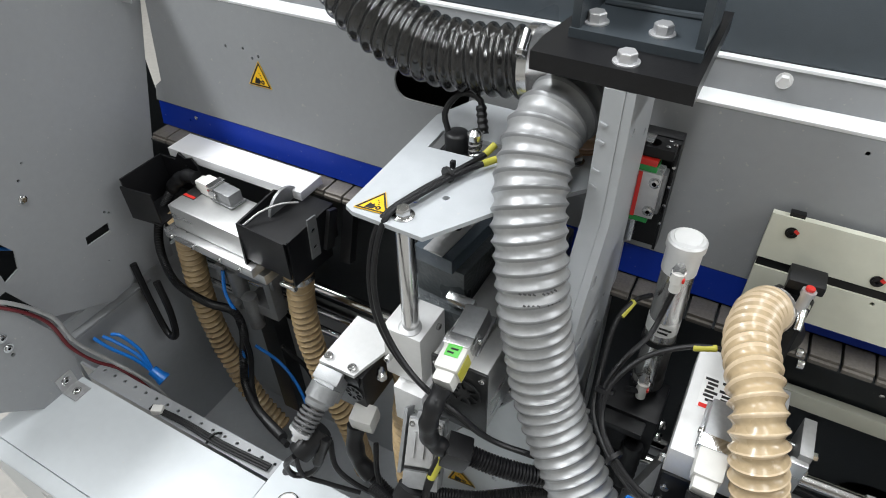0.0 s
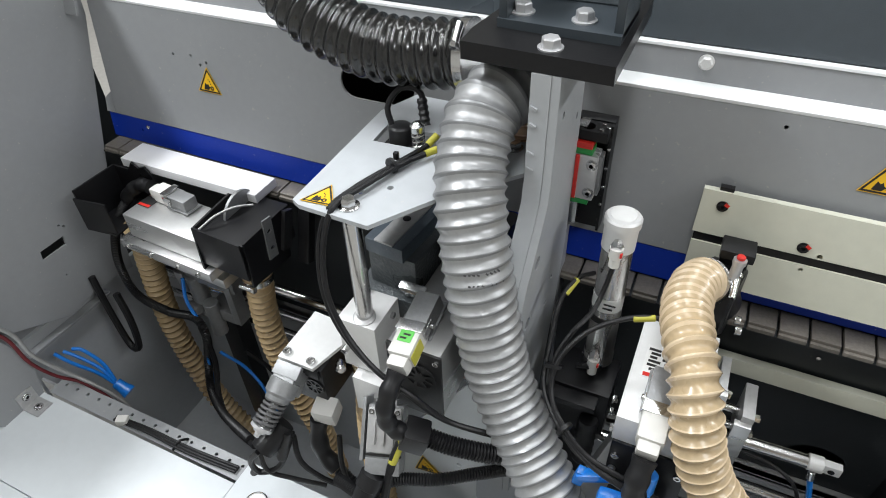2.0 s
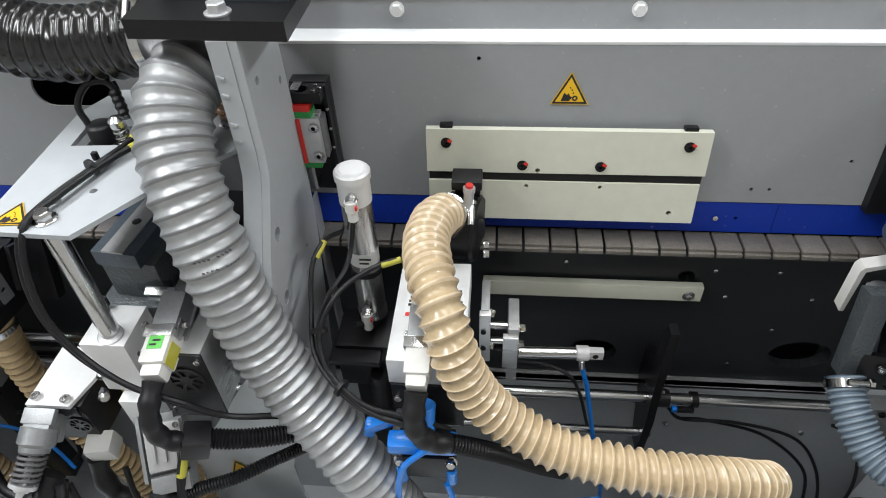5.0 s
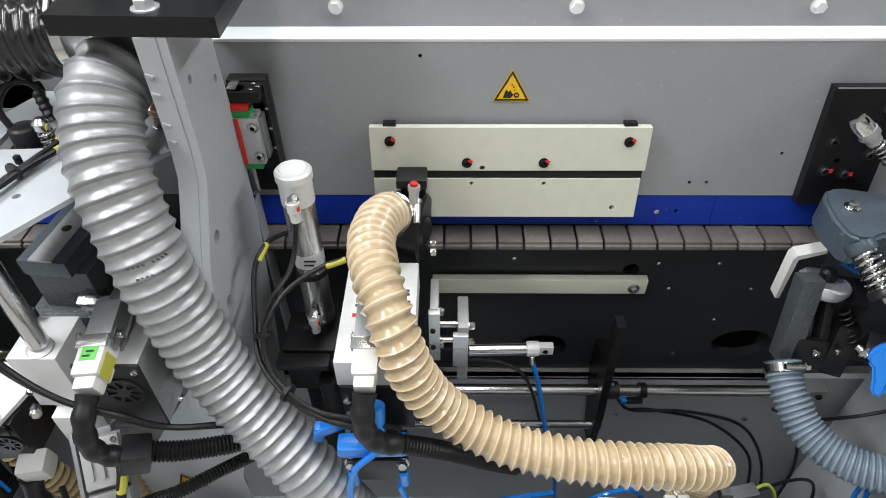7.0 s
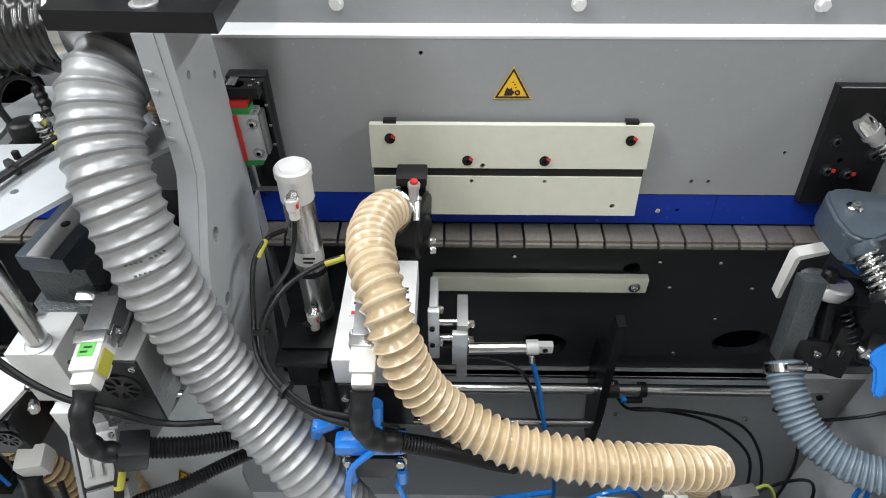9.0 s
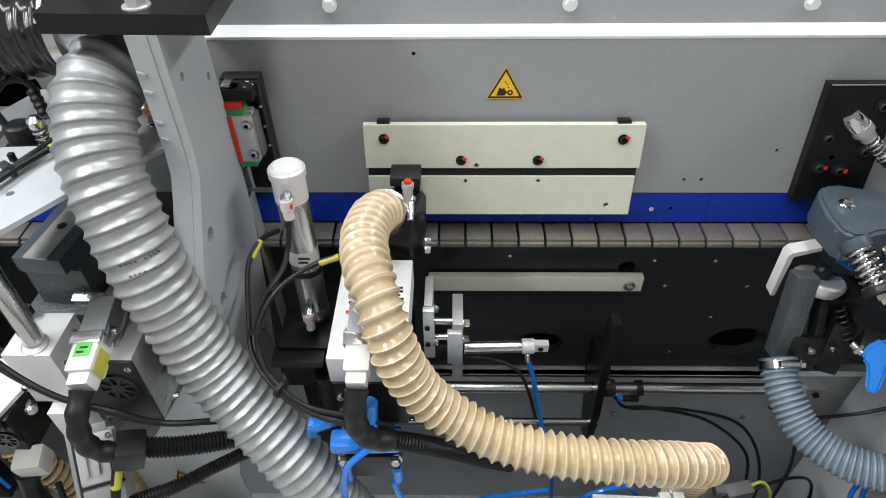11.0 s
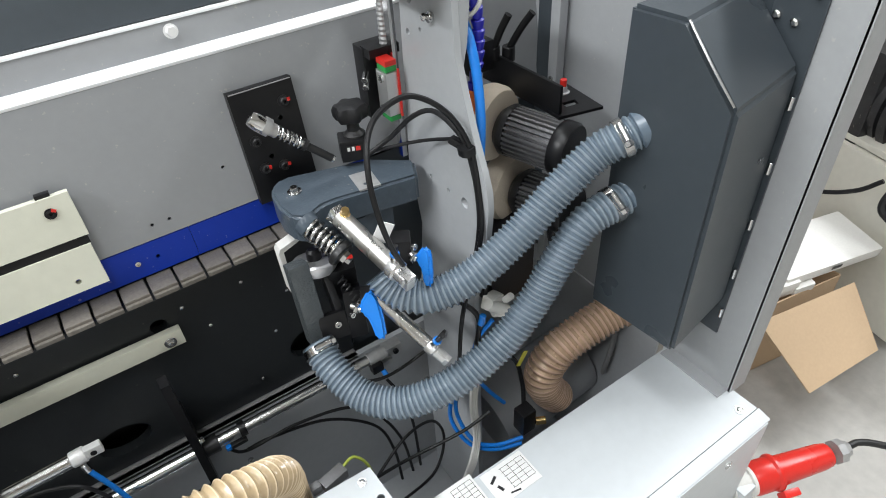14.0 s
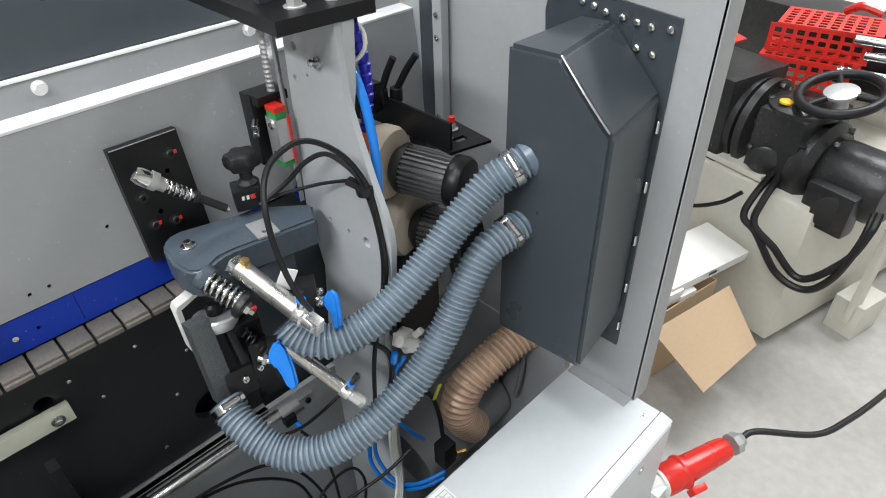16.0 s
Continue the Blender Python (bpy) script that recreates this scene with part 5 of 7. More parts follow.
cord("cable_loop", "thick black cable loop hanging behind the side panel", [(-0.68, 0.80, 0.70), (-0.66, 0.79, 0.60), (-0.63, 0.78, 0.52), (-0.60, 0.78, 0.53), (-0.60, 0.79, 0.60), (-0.62, 0.80, 0.68)], 0.008)
for k in range(3):
    cord("air_tube", "blue air tube curving towards the trough", [(-0.685 + 0.004 * k, 0.655 + 0.016 * k, 0.60 - 0.008 * k), (-0.66, 0.665 + 0.016 * k, 0.57 + 0.004 * k), (-0.628, 0.685 + 0.010 * k, 0.53 + 0.004 * k), (-0.602, 0.698, 0.482 + 0.006 * k)], 0.004, BLUEP)
clip = thing("tube_plug", "blue plastic tube plug in the trough", "tube plug", at=(-0.59, 0.70, 0.48))
part("body", lathe((-0.605, 0.698, 0.490), (-0.575, 0.70, 0.468), [(0, 0.012), (0.02, 0.013), (0.03, 0.016), (0.036, 0.016)], 18), BLUEP, clip)
tubes = thing("wall_tubes", "blue and dark tubes behind the panel opening", "tubes", at=(-0.8, 0.6, 0.86))
for k in range(4):
    part("tube", cable([(-0.82, 0.50, 0.94 - 0.015 * k), (-0.80, 0.58, 0.90 - 0.012 * k), (-0.79, 0.66, 0.84 - 0.01 * k)], 0.004), BLUEP if k % 2 else INK, tubes)


# ---- pneumatic cylinder beside the post ----
pc = thing("pneumatic_cylinder", "bright pneumatic cylinder with hose fittings on a black foot", "pneumatic cylinder", at=(0.39, 0.87, 0.88))
part("barrel", rod((0.394, 0.8605, 0.885), (0.390, 0.8785, 1.095), 0.0205, 40), BARREL, pc)
part("lower_ring", lathe((0.394, 0.8605, 0.885), (0.3937, 0.862, 0.902), [(0, 0.0215), (0.015, 0.0215), (0.017, 0.0205)], 36), BARREL, pc)
part("head", lathe((0.390, 0.878, 1.085), (0.390, 0.8805, 1.133), [(0, 0.0215), (0.034, 0.0215), (0.035, 0.0235), (0.045, 0.0235), (0.048, 0.021)], 34), ALU_WHITE, pc, "pale cylinder head")
part("cap_rim", lathe((0.390, 0.8805, 1.133), (0.390, 0.8806, 1.1345), [(0, 0.017), (0.0015, 0.016)], 30), PAPER, pc)
part("band", lathe((0.3922, 0.8675, 0.966), (0.3921, 0.8682, 0.972), [(0, 0.0222), (0.008, 0.0222)], 28), RUBBER, pc)
part("label", lathe((0.3918, 0.8692, 0.987), (0.3914, 0.8711, 1.009), [(0, 0.0209), (0.022, 0.0209)], 30), PAPER, pc, "white printed label")
part("print", add_box(box((0.3975, 0.8494, 1.004), (0.016, 0.0014, 0.0022), turn=rot(-6), bevel=0), (0.3955, 0.8489, 0.997), (0.013, 0.0014, 0.0022), turn=rot(-6), bevel=0), INK, pc)
for z, y in ((1.108, 0.857), (0.915, 0.842)):
    f = part("fitting", lathe((0.392, y, z), (0.393, y - 0.018, z - 0.002), [(0, 0.006), (0.006, 0.006), (0.007, 0.0085), (0.018, 0.0085)], 8), STEEL, pc, "bright angle fitting")
    part("collar", lathe((0.393, y - 0.014, z + 0.002), (0.3935, y - 0.016, z - 0.026), [(0, 0.0085), (0.014, 0.0085), (0.016, 0.0068), (0.028, 0.0068)], 12), WHITEP, f)
    part("paint_mark", box((0.4005, y - 0.020, z - 0.004), (0.003, 0.004, 0.006), bevel=0.001), REDP, f, "red paint mark")
part("nut", lathe((0.391, 0.8595, 0.868), (0.391, 0.8605, 0.885), [(0, 0.020), (0.017, 0.020)], 6), STEEL, pc)
foot = thing("cylinder_mount", "black painted mount under the pneumatic cylinder", "mount", at=(0.38, 0.84, 0.7))
part("block", box((0.385, 0.845, 0.82), (0.085, 0.075, 0.095), bevel=0.006), BLACK, foot)
part("ledge", box((0.375, 0.80, 0.855), (0.075, 0.03, 0.012), bevel=0.003), BLACK, foot)
part("stem", box((0.38, 0.87, 0.64), (0.06, 0.05, 0.28), bevel=0.006), BLACK, foot)
part("spring_cover", lathe((0.405, 0.795, 0.72), (0.405, 0.80, 0.82), [(0.008 * i, 0.016 if i % 2 else 0.0135) for i in range(13)], 16), RUBBER, foot, "black bellows")
part("bar", box((0.43, 0.80, 0.70), (0.018, 0.03, 0.30), turn=rot(0, 12), bevel=0.002), GALV, foot)
for z in (0.835, 0.805):
    part("bolt", hex_bolt((0.430, 0.835, z), (1, 0, 0), 0.010, 0.006), STEEL, foot)
part("lead", cable([(0.394, 0.836, 0.886), (0.385, 0.82, 0.905), (0.37, 0.82, 0.90)], 0.004), RUBBER, foot)

for pts, mk in (([(0.3935, 0.838, 1.082), (0.389, 0.828, 1.05), (0.383, 0.805, 1.030), (0.367, 0.77, 1.018), (0.356, 0.74, 0.991), (0.364, 0.71, 0.966), (0.389, 0.68, 0.956), (0.426, 0.66, 0.942), (0.474, 0.652, 0.936), (0.53, 0.66, 0.90)], 0), ([(0.369, 0.86, 1.045), (0.354, 0.83, 1.055), (0.342, 0.80, 1.038), (0.345, 0.755, 1.0), (0.353, 0.715, 0.97), (0.382, 0.682, 0.952), (0.42, 0.66, 0.935), (0.47, 0.648, 0.93), (0.53, 0.655, 0.89)], 1), ([(0.49, 0.805, 1.045), (0.458, 0.80, 1.055), (0.423, 0.79, 1.048), (0.385, 0.765, 1.032), (0.362, 0.735, 1.0), (0.366, 0.705, 0.97), (0.393, 0.676, 0.95), (0.43, 0.655, 0.937), (0.48, 0.645, 0.925), (0.54, 0.65, 0.89)], 1)):
    c = cord("control_cable", "dark grey control cable bundled beside the cylinder", pts, 0.0033, RUBBER)
    if mk:
        a, b = Vector(pts[1]), Vector(pts[2])
        part("marker", rod(a, a.lerp(b, 0.7), 0.0042, 10), YTAG, c, "yellow marker sleeve")
for p, d in (((0.357, 0.735, 0.99), (0.1, -0.6, -0.7)), ((0.392, 0.678, 0.952), (0.8, -0.5, -0.2))):
    t = thing("cable_tie", "black cable tie round the control cables", "cable tie", at=p)
    d = Vector(d).normalized()
    part("band", lathe(Vector(p) - d * 0.0025, Vector(p) + d * 0.0025, [(0, 0.007), (0, 0.0115), (0.005, 0.0115), (0.005, 0.007)], 14), RUBBER, t)

# ---- trimming motor with the tan hose ----
tm = thing("trimming_motor", "boxy trimming motor with bright cover and name plate", "motor", at=(0.49, 0.79, 0.88))
part("cover", box((0.493, 0.789, 0.955), (0.096, 0.172, 0.046), bevel=0.002), ALU_WHITE, tm)
part("body", box((0.493, 0.789, 0.888), (0.092, 0.178, 0.088), bevel=0.003), BLACK, tm)
np_ = part("name_plate", box((0.496, 0.800, 0.9785), (0.076, 0.054, 0.001), bevel=0), PAPER, tm, "white name plate with black print and red band")
for i in range(6):
    for k in range(4):
        part("print", box((0.468 + 0.0185 * k + 0.002 * (i % 2), 0.820 - 0.0066 * i, 0.9793), (0.015 - 0.003 * ((i + k) % 3), 0.0040, 0.0004), bevel=0), INK, np_)
part("band", box((0.480, 0.777, 0.9793), (0.040, 0.006, 0.0004), bevel=0), REDP, np_)
for x, y, z in ((0.455, 0.7, 0.905), (0.455, 0.7, 0.875), (0.53, 0.7, 0.905)):
    part("screw", cap_screw((x, y, z), (0, -1, 0), 0.005, 0.004), STEEL, tm)
part("side_bolt", hex_bolt((0.447, 0.74, 0.90), (-1, 0, 0), 0.010, 0.006), STEEL, tm)
hd = industrial_plug(tm, (0.487, 0.722, 0.982), (0.0, -0.97, -0.24), (0, -0.24, 0.97), 1.05)
part("elbow", add_sweep(bmesh.new(), smooth_path([(0.487, 0.662, 0.975), (0.485, 0.645, 0.955), (0.488, 0.640, 0.925), (0.503, 0.642, 0.903), (0.525, 0.648, 0.89)], 0.005), lambda s, a: 0.0135 + 0.001 * math.cos(1000 * s), 14), RUBBER, tm)
part("conduit", ribbed([(0.525, 0.648, 0.89), (0.56, 0.655, 0.868), (0.60, 0.668, 0.83), (0.64, 0.68, 0.79), (0.68, 0.70, 0.74)], 0.0125, 0.0045, 0.0025, 14), RUBBER, tm)
sh = thing("suction_cutter_unit", "black suction head round the trimming cutter", "suction head", at=(0.53, 0.93, 0.95))
part("housing", lathe((0.50, 0.945, 0.99), (0.552, 0.935, 0.99), [(0, 0.046), (0.004, 0.05), (0.046, 0.05), (0.05, 0.046)], 30), BLACK, sh)
part("upright_plate", box((0.532, 0.955, 1.005), (0.036, 0.012, 0.13), turn=rot(-4), bevel=0.003), BLACK, sh)
part("bridge", box((0.532, 0.945, 1.072), (0.042, 0.034, 0.014), bevel=0.003), BLACK, sh)
part("spout", lathe((0.530, 0.945, 0.975), (0.506, 0.92, 1.026), [(0, 0.031), (0.05, 0.031), (0.064, 0.030)], 26), RUBBER, sh)
vf = part("valve", lathe((0.534, 0.918, 1.034), (0.536, 0.922, 1.076), [(0, 0.0085), (0.010, 0.0085), (0.011, 0.007), (0.034, 0.007), (0.035, 0.0085), (0.042, 0.0085)], 14), ZINC, sh, "zinc push-in valve")
part("button", rod((0.536, 0.922, 1.076), (0.5362, 0.9225, 1.081), 0.0055, 10), REDP, vf)
part("elbow", add_sweep(bmesh.new(), smooth_path([(0.534, 0.918, 1.034), (0.532, 0.916, 1.018), (0.522, 0.914, 1.004)], 0.004), lambda s, a: 0.0085, 12), RUBBER, sh)
for p in ((0.556, 0.93, 0.965), (0.557, 0.90, 0.975)):
    part("screw", cap_screw(p, (1, 0, 0), 0.006, 0.008), STEEL, sh)
ac = thing("adjusting_slide", "milled aluminium adjusting plates with clamping screws", "adjusting slide", at=(0.58, 0.88, 0.85))
part("outer_plate", box((0.562, 0.872, 0.862), (0.012, 0.060, 0.115), bevel=0.0015), GALV, ac)
part("ruler", box((0.562, 0.838, 0.865), (0.016, 0.010, 0.105), bevel=0.001), ALU, ac)
part("inner_plate", box((0.604, 0.868, 0.822), (0.016, 0.062, 0.125), bevel=0.0015), GALV, ac)
part("ruler", box((0.600, 0.834, 0.838), (0.022, 0.010, 0.07), bevel=0.001), ALU, ac)
part("bridge", box((0.585, 0.885, 0.79), (0.06, 0.05, 0.03), bevel=0.002), BLACK, ac)
for z in (0.852, 0.815):
    part("pin", rod((0.56, 0.872, z), (0.606, 0.872, z), 0.006, 14), STEEL, ac)
    part("bolt", hex_bolt((0.612, 0.858, z + 0.012), (1, 0, 0), 0.010, 0.008), STEEL, ac)
    part("screw", cap_screw((0.560, 0.833, z + 0.03), (0, -1, 0), 0.004, 0.003), BLACK, ac)
for z in (0.905, 0.83):
    part("bolt", hex_bolt((0.568, 0.85, z), (1, -0.3, 0), 0.010, 0.006), STEEL, ac)
ps = thing("positioning_cylinder", "slim stainless positioning cylinder with blue air tube", "pneumatic cylinder", at=(0.66, 0.885, 0.77))
part("barrel", rod((0.605, 0.885, 0.772), (0.712, 0.885, 0.776), 0.0105, 24), STEEL, ps)
part("end_cap", add_box(rod((0.708, 0.885, 0.776), (0.728, 0.885, 0.777), 0.0125, 20), (0.738, 0.885, 0.777), (0.026, 0.012, 0.018), bevel=0.002), ALU_WHITE, ps)
part("eye", lathe((0.738, 0.877, 0.777), (0.738, 0.8785, 0.777), [(0, 0.0045), (0.001, 0.0045)], 12), BLACK, ps)
part("fitting", rod((0.718, 0.880, 0.764), (0.720, 0.876, 0.748), 0.0055, 10), STEEL, ps)
part("air_tube", cable([(0.720, 0.876, 0.75), (0.735, 0.872, 0.69), (0.752, 0.865, 0.60), (0.768, 0.858, 0.52), (0.79, 0.85, 0.42), (0.80, 0.84, 0.30)], 0.0042), BLUEP, ps, "blue air tube")
part("lead", cable([(0.61, 0.88, 0.757), (0.66, 0.878, 0.752), (0.70, 0.87, 0.735), (0.722, 0.865, 0.69), (0.745, 0.86, 0.60)], 0.003), RUBBER, ps)

# ---- guide rods and their black support ----
for z, y, x1, r in ((0.612, 0.92, 1.225, 0.0105), (0.530, 0.90, 0.872, 0.0085)):
    g = thing("guide_rod", "polished steel guide rod along the frame", "guide rod", "guide rods", at=(0.9, y, z))
    part("rod", rod((0.36, y, z), (x1, y, z), r, 24), STEEL, g)
sp = thing("rod_support", "black steel support plate carrying the guide rods", "support", at=(0.86, 0.92, 0.6))
part("plate", plate([(0.89, 0.475), (0.93, 0.47), (0.985, 0.60), (0.985, 0.68), (0.935, 0.70), (0.925, 0.812), (0.90, 0.812), (0.895, 0.66), (0.885, 0.58)], [], YZ(0.852), 0.014), BLACK, sp)
part("collar", rod((0.866, 0.92, 0.612), (0.892, 0.92, 0.612), 0.0165, 20), MOTOR, sp)
part("bolt", hex_bolt((0.866, 0.905, 0.655), (1, 0, 0), 0.010, 0.006), STEEL, sp)
ce = thing("rod_clevis", "zinc clevis on the end of the guide rod", "clevis", at=(1.24, 0.928, 0.605))
part("body", add_box(rod((1.195, 0.92, 0.612), (1.235, 0.92, 0.612), 0.0135, 18), (1.25, 0.922, 0.612), (0.036, 0.024, 0.024), bevel=0.003), GALV, ce)
part("bolt", cap_screw((1.252, 0.909, 0.612), (0, -1, 0), 0.006, 0.005), BLACK, ce)
part("sensor", box((1.205, 0.905, 0.60), (0.024, 0.016, 0.020), bevel=0.002), BLACK, ce)
part("sensor_tip", rod((1.215, 0.90, 0.588), (1.218, 0.89, 0.575), 0.0055, 10), BLUEP, ce, "blue push-in ring")
part("arm", box((1.23, 0.918, 0.585), (0.03, 0.012, 0.012), bevel=0.002), GALV, ce)
for pts in ([(0.90, 0.925, 0.575), (0.93, 0.92, 0.548), (1.028, 0.92, 0.545), (1.136, 0.915, 0.514), (1.192, 0.90, 0.451), (1.224, 0.88, 0.358), (1.23, 0.86, 0.25)], [(0.93, 0.92, 0.55), (0.978, 0.925, 0.54), (1.087, 0.92, 0.508), (1.175, 0.90, 0.435), (1.20, 0.88, 0.35), (1.20, 0.86, 0.25)], [(1.10, 0.80, 0.40), (1.20, 0.82, 0.46), (1.28, 0.84, 0.43), (1.30, 0.83, 0.36), (1.25, 0.80, 0.31), (1.15, 0.78, 0.32)], [(1.14, 0.86, 0.645), (1.20, 0.85, 0.63), (1.28, 0.85, 0.64), (1.33, 0.84, 0.68)], [(1.215, 0.888, 0.57), (1.23, 0.87, 0.53), (1.24, 0.85, 0.45), (1.24, 0.84, 0.30)], [(1.05, 0.70, 0.60), (1.15, 0.72, 0.56), (1.26, 0.70, 0.575), (1.32, 0.69, 0.60)]):
    cord("control_cable", "thin black control cable lying in the trough", pts, 0.0032)
sensor = thing("rod_sensor", "black sensor clip with blue end on the guide rod", "sensor", at=(0.925, 0.92, 0.612))
part("clip", lathe((0.93, 0.92, 0.612), (0.942, 0.92, 0.612), [(0, 0.0105), (0, 0.0145), (0.012, 0.0145), (0.012, 0.0105)], 18), BLACK, sensor)
part("pickup", box((0.922, 0.908, 0.597), (0.03, 0.010, 0.009), bevel=0.002), BLACK, sensor)
part("tip", box((0.903, 0.908, 0.597), (0.010, 0.009, 0.009), bevel=0.002), BLUEP, sensor, "blue end")

# ---- blue T-handle valve ----
vl = thing("shut_off_valve", "shut-off valve with blue plastic T-handle", "valve", at=(0.48, 0.65, 0.86))
part("handle", add_box(add_box(box((0.485, 0.645, 0.885), (0.088, 0.026, 0.020), turn=rot(0, 4, 4), bevel=0.008), (0.487, 0.652, 0.905), (0.028, 0.022, 0.028), bevel=0.006), (0.432, 0.662, 0.898), (0.042, 0.014, 0.014), turn=rot(0, -22, 10), bevel=0.005), BLUEP, vl, "blue plastic T-handle")
part("handle_tip", box((0.416, 0.662, 0.886), (0.014, 0.014, 0.030), turn=rot(0, 10), bevel=0.005), BLUEP, vl)
part("neck", rod((0.487, 0.655, 0.915), (0.488, 0.665, 0.94), 0.014, 16), BLUEP, vl)
part("body", box((0.487, 0.66, 0.835), (0.075, 0.045, 0.05), bevel=0.004), BLACK, vl)
for x in (0.455, 0.52):
    part("bolt", hex_bolt((x, 0.640, 0.852), (0, -1, 0.3), 0.011, 0.007), STEEL, vl)
    part("fitting", rod((x, 0.64, 0.80), (x, 0.64, 0.83), 0.007, 12), BLUEP, vl)
vl.location += Vector((0.006, 0.004, 0))
for pts in ([(0.51, 0.638, 0.905), (0.49, 0.632, 0.888), (0.468, 0.628, 0.86), (0.458, 0.625, 0.81), (0.455, 0.62, 0.72)], [(0.52, 0.64, 0.80), (0.535, 0.63, 0.74), (0.56, 0.62, 0.66)], [(0.74, 0.70, 0.66), (0.66, 0.66, 0.72), (0.62, 0.64, 0.74), (0.59, 0.64, 0.70), (0.57, 0.65, 0.60)], [(0.78, 0.70, 0.60), (0.81, 0.695, 0.66), (0.86, 0.70, 0.67), (0.90, 0.71, 0.60)]):
    cord("air_tube", "blue air tube looping by the valve", pts, 0.0042, BLUEP)

# ---- raised cover in front of the trough ----
shd = thing("connection_cover", "pale sheet-metal cover box over the hose connection", "cover box", at=(0.95, 0.62, 0.6))
part("top", plate([(0.80, 0.512), (1.073, 0.512), (1.067, 0.663), (0.945, 0.668), (0.80, 0.674)], [circle(1.056, 0.611, 0.006, 14), circle(0.978, 0.613, 0.0035, 10), circle(0.953, 0.605, 0.0035, 10)], XY(0.696), 0.004), PALE, shd, smooth=False)
part("end", box((1.069, 0.588, 0.650), (0.004, 0.150, 0.092), turn=rot(0, 0, 2.3), bevel=0.0008), PALE, shd)
part("back", box((0.934, 0.670, 0.650), (0.266, 0.004, 0.092), turn=rot(0, 0, -2.2), bevel=0.0008), PALE, shd)
part("front", box((0.936, 0.513, 0.650), (0.27, 0.004, 0.092), bevel=0.0008), PALE, shd)
part("screw", cap_screw((1.045, 0.648, 0.700), (0, 0, 1), 0.005, 0.003, 0.007), STEEL, shd)
for x in (0.925, 0.905):
    part("edge_lug", box((x, 0.675, 0.694), (0.016, 0.010, 0.010), bevel=0.002), WHITEP, shd, "off-white plastic lug")
js = thing("junction_plug", "grey sensor junction plug with green cable on the cover", "plug", at=(1.02, 0.69, 0.69))
part("body", add_box(box((1.015, 0.686, 0.690), (0.042, 0.020, 0.020), turn=rot(0, 0, 12), bevel=0.003), (0.985, 0.682, 0.700), (0.016, 0.014, 0.016), bevel=0.003), RIBBED, js)
part("lead", cable([(1.034, 0.692, 0.694), (1.055, 0.698, 0.695), (1.072, 0.692, 0.67), (1.08, 0.69, 0.62)], 0.0025), WIRE, js, "yellow-green wire")

# instruction labels on the base
for x0, y0, w in ((1.265, 0.565, 0.085), (1.175, 0.58, 0.075)):
    lb = thing("instruction_label", "white instruction label with grey table and small drawings", "label", at=(x0, y0, BZ))
    part("sheet", box((x0, y0, BZ + 0.0007), (w, 0.060, 0.001), bevel=0), PAPER, lb)
    bm = bmesh.new()
    for i in range(6):
        add_box(bm, (x0 + 0.014, y0 + 0.022 - 0.008 * i, BZ + 0.0014), (w * 0.52, 0.0007, 0.0003))
    for i in range(4):
        add_box(bm, (x0 - 0.006 + i * w * 0.173, y0 + 0.002, BZ + 0.0014), (0.0007, 0.040, 0.0003))
    add_box(bm, (x0 - w * 0.32, y0 + 0.012, BZ + 0.0014), (0.016, 0.005, 0.0003), turn=rot(0, 0, 30))
    add_box(bm, (x0 - w * 0.30, y0 - 0.006, BZ + 0.0014), (0.005, 0.012, 0.0003), turn=rot(0, 0, 20))
    add_box(bm, (x0 - w * 0.1, y0 - 0.024, BZ + 0.0014), (0.018, 0.003, 0.0003), turn=rot(0, 0, -12))
    part("print", bm, MOTOR, lb, "grey print", False)

# ---- copying unit at the far end ----
bp = thing("stop_plate", "black anodised stop plate with socket screws on the cover", "stop plate", at=(1.15, 1.0, 1.1))
part("plate", leant(plate(rect(1.098, 0.995, 1.197, 1.173), [circle(1.165, 1.118, 0.004), circle(1.135, 1.065, 0.004)], XZ(0.985), 0.0145)), BLACK, bp)
part("bevel_line", leant(box((1.1475, 0.984, 1.1715), (0.095, 0.002, 0.0012), bevel=0)), GALV, bp, "bright thin line along the top edge")
for x, z, red in ((1.176, 1.141, 1), (1.118, 1.095, 0), (1.175, 1.075, 0), (1.12, 1.05, 1), (1.15, 1.045, 1)):
    s = part("screw", leant(cap_screw((x, 0.985, z), (0, -1, 0), 0.0065, 0.008, 0.009)), MOTOR, bp)
    if red:
        part("paint_mark", leant(box((x + 0.006, 0.976, z + 0.003), (0.004, 0.002, 0.005), bevel=0)), REDP, s)
sr = thing("spring_rod", "zinc spring rod with locknut above the casting", "spring rod", at=(1.15, 0.95, 1.1))
part("rod", rod((1.112, 0.957, 1.152), (1.207, 0.925, 1.066), 0.0055), STEEL, sr)
part("cap", lathe((1.107, 0.959, 1.157), (1.122, 0.953, 1.142), [(0, 0.004), (0.001, 0.010), (0.006, 0.012), (0.012, 0.013), (0.024, 0.013)], 22), CHROME, sr)
part("sleeve", lathe((1.122, 0.953, 1.143), (1.138, 0.948, 1.128), [(0, 0.0135), (0.010, 0.0135), (0.011, 0.010), (0.022, 0.010)], 18), GALV, sr)
part("spring", coil((1.135, 0.949, 1.131), (1.166, 0.939, 1.103), 0.0085, 0.0017, 6), STEEL, sr)
part("end_piece", lathe((1.168, 0.938, 1.102), (1.205, 0.926, 1.068), [(0, 0.009), (0.006, 0.009), (0.008, 0.006), (0.05, 0.006)], 14), MOTOR, sr)
kn = thing("indicator_knob", "black star knob on a black position indicator", "knob", at=(1.25, 0.94, 1.06))
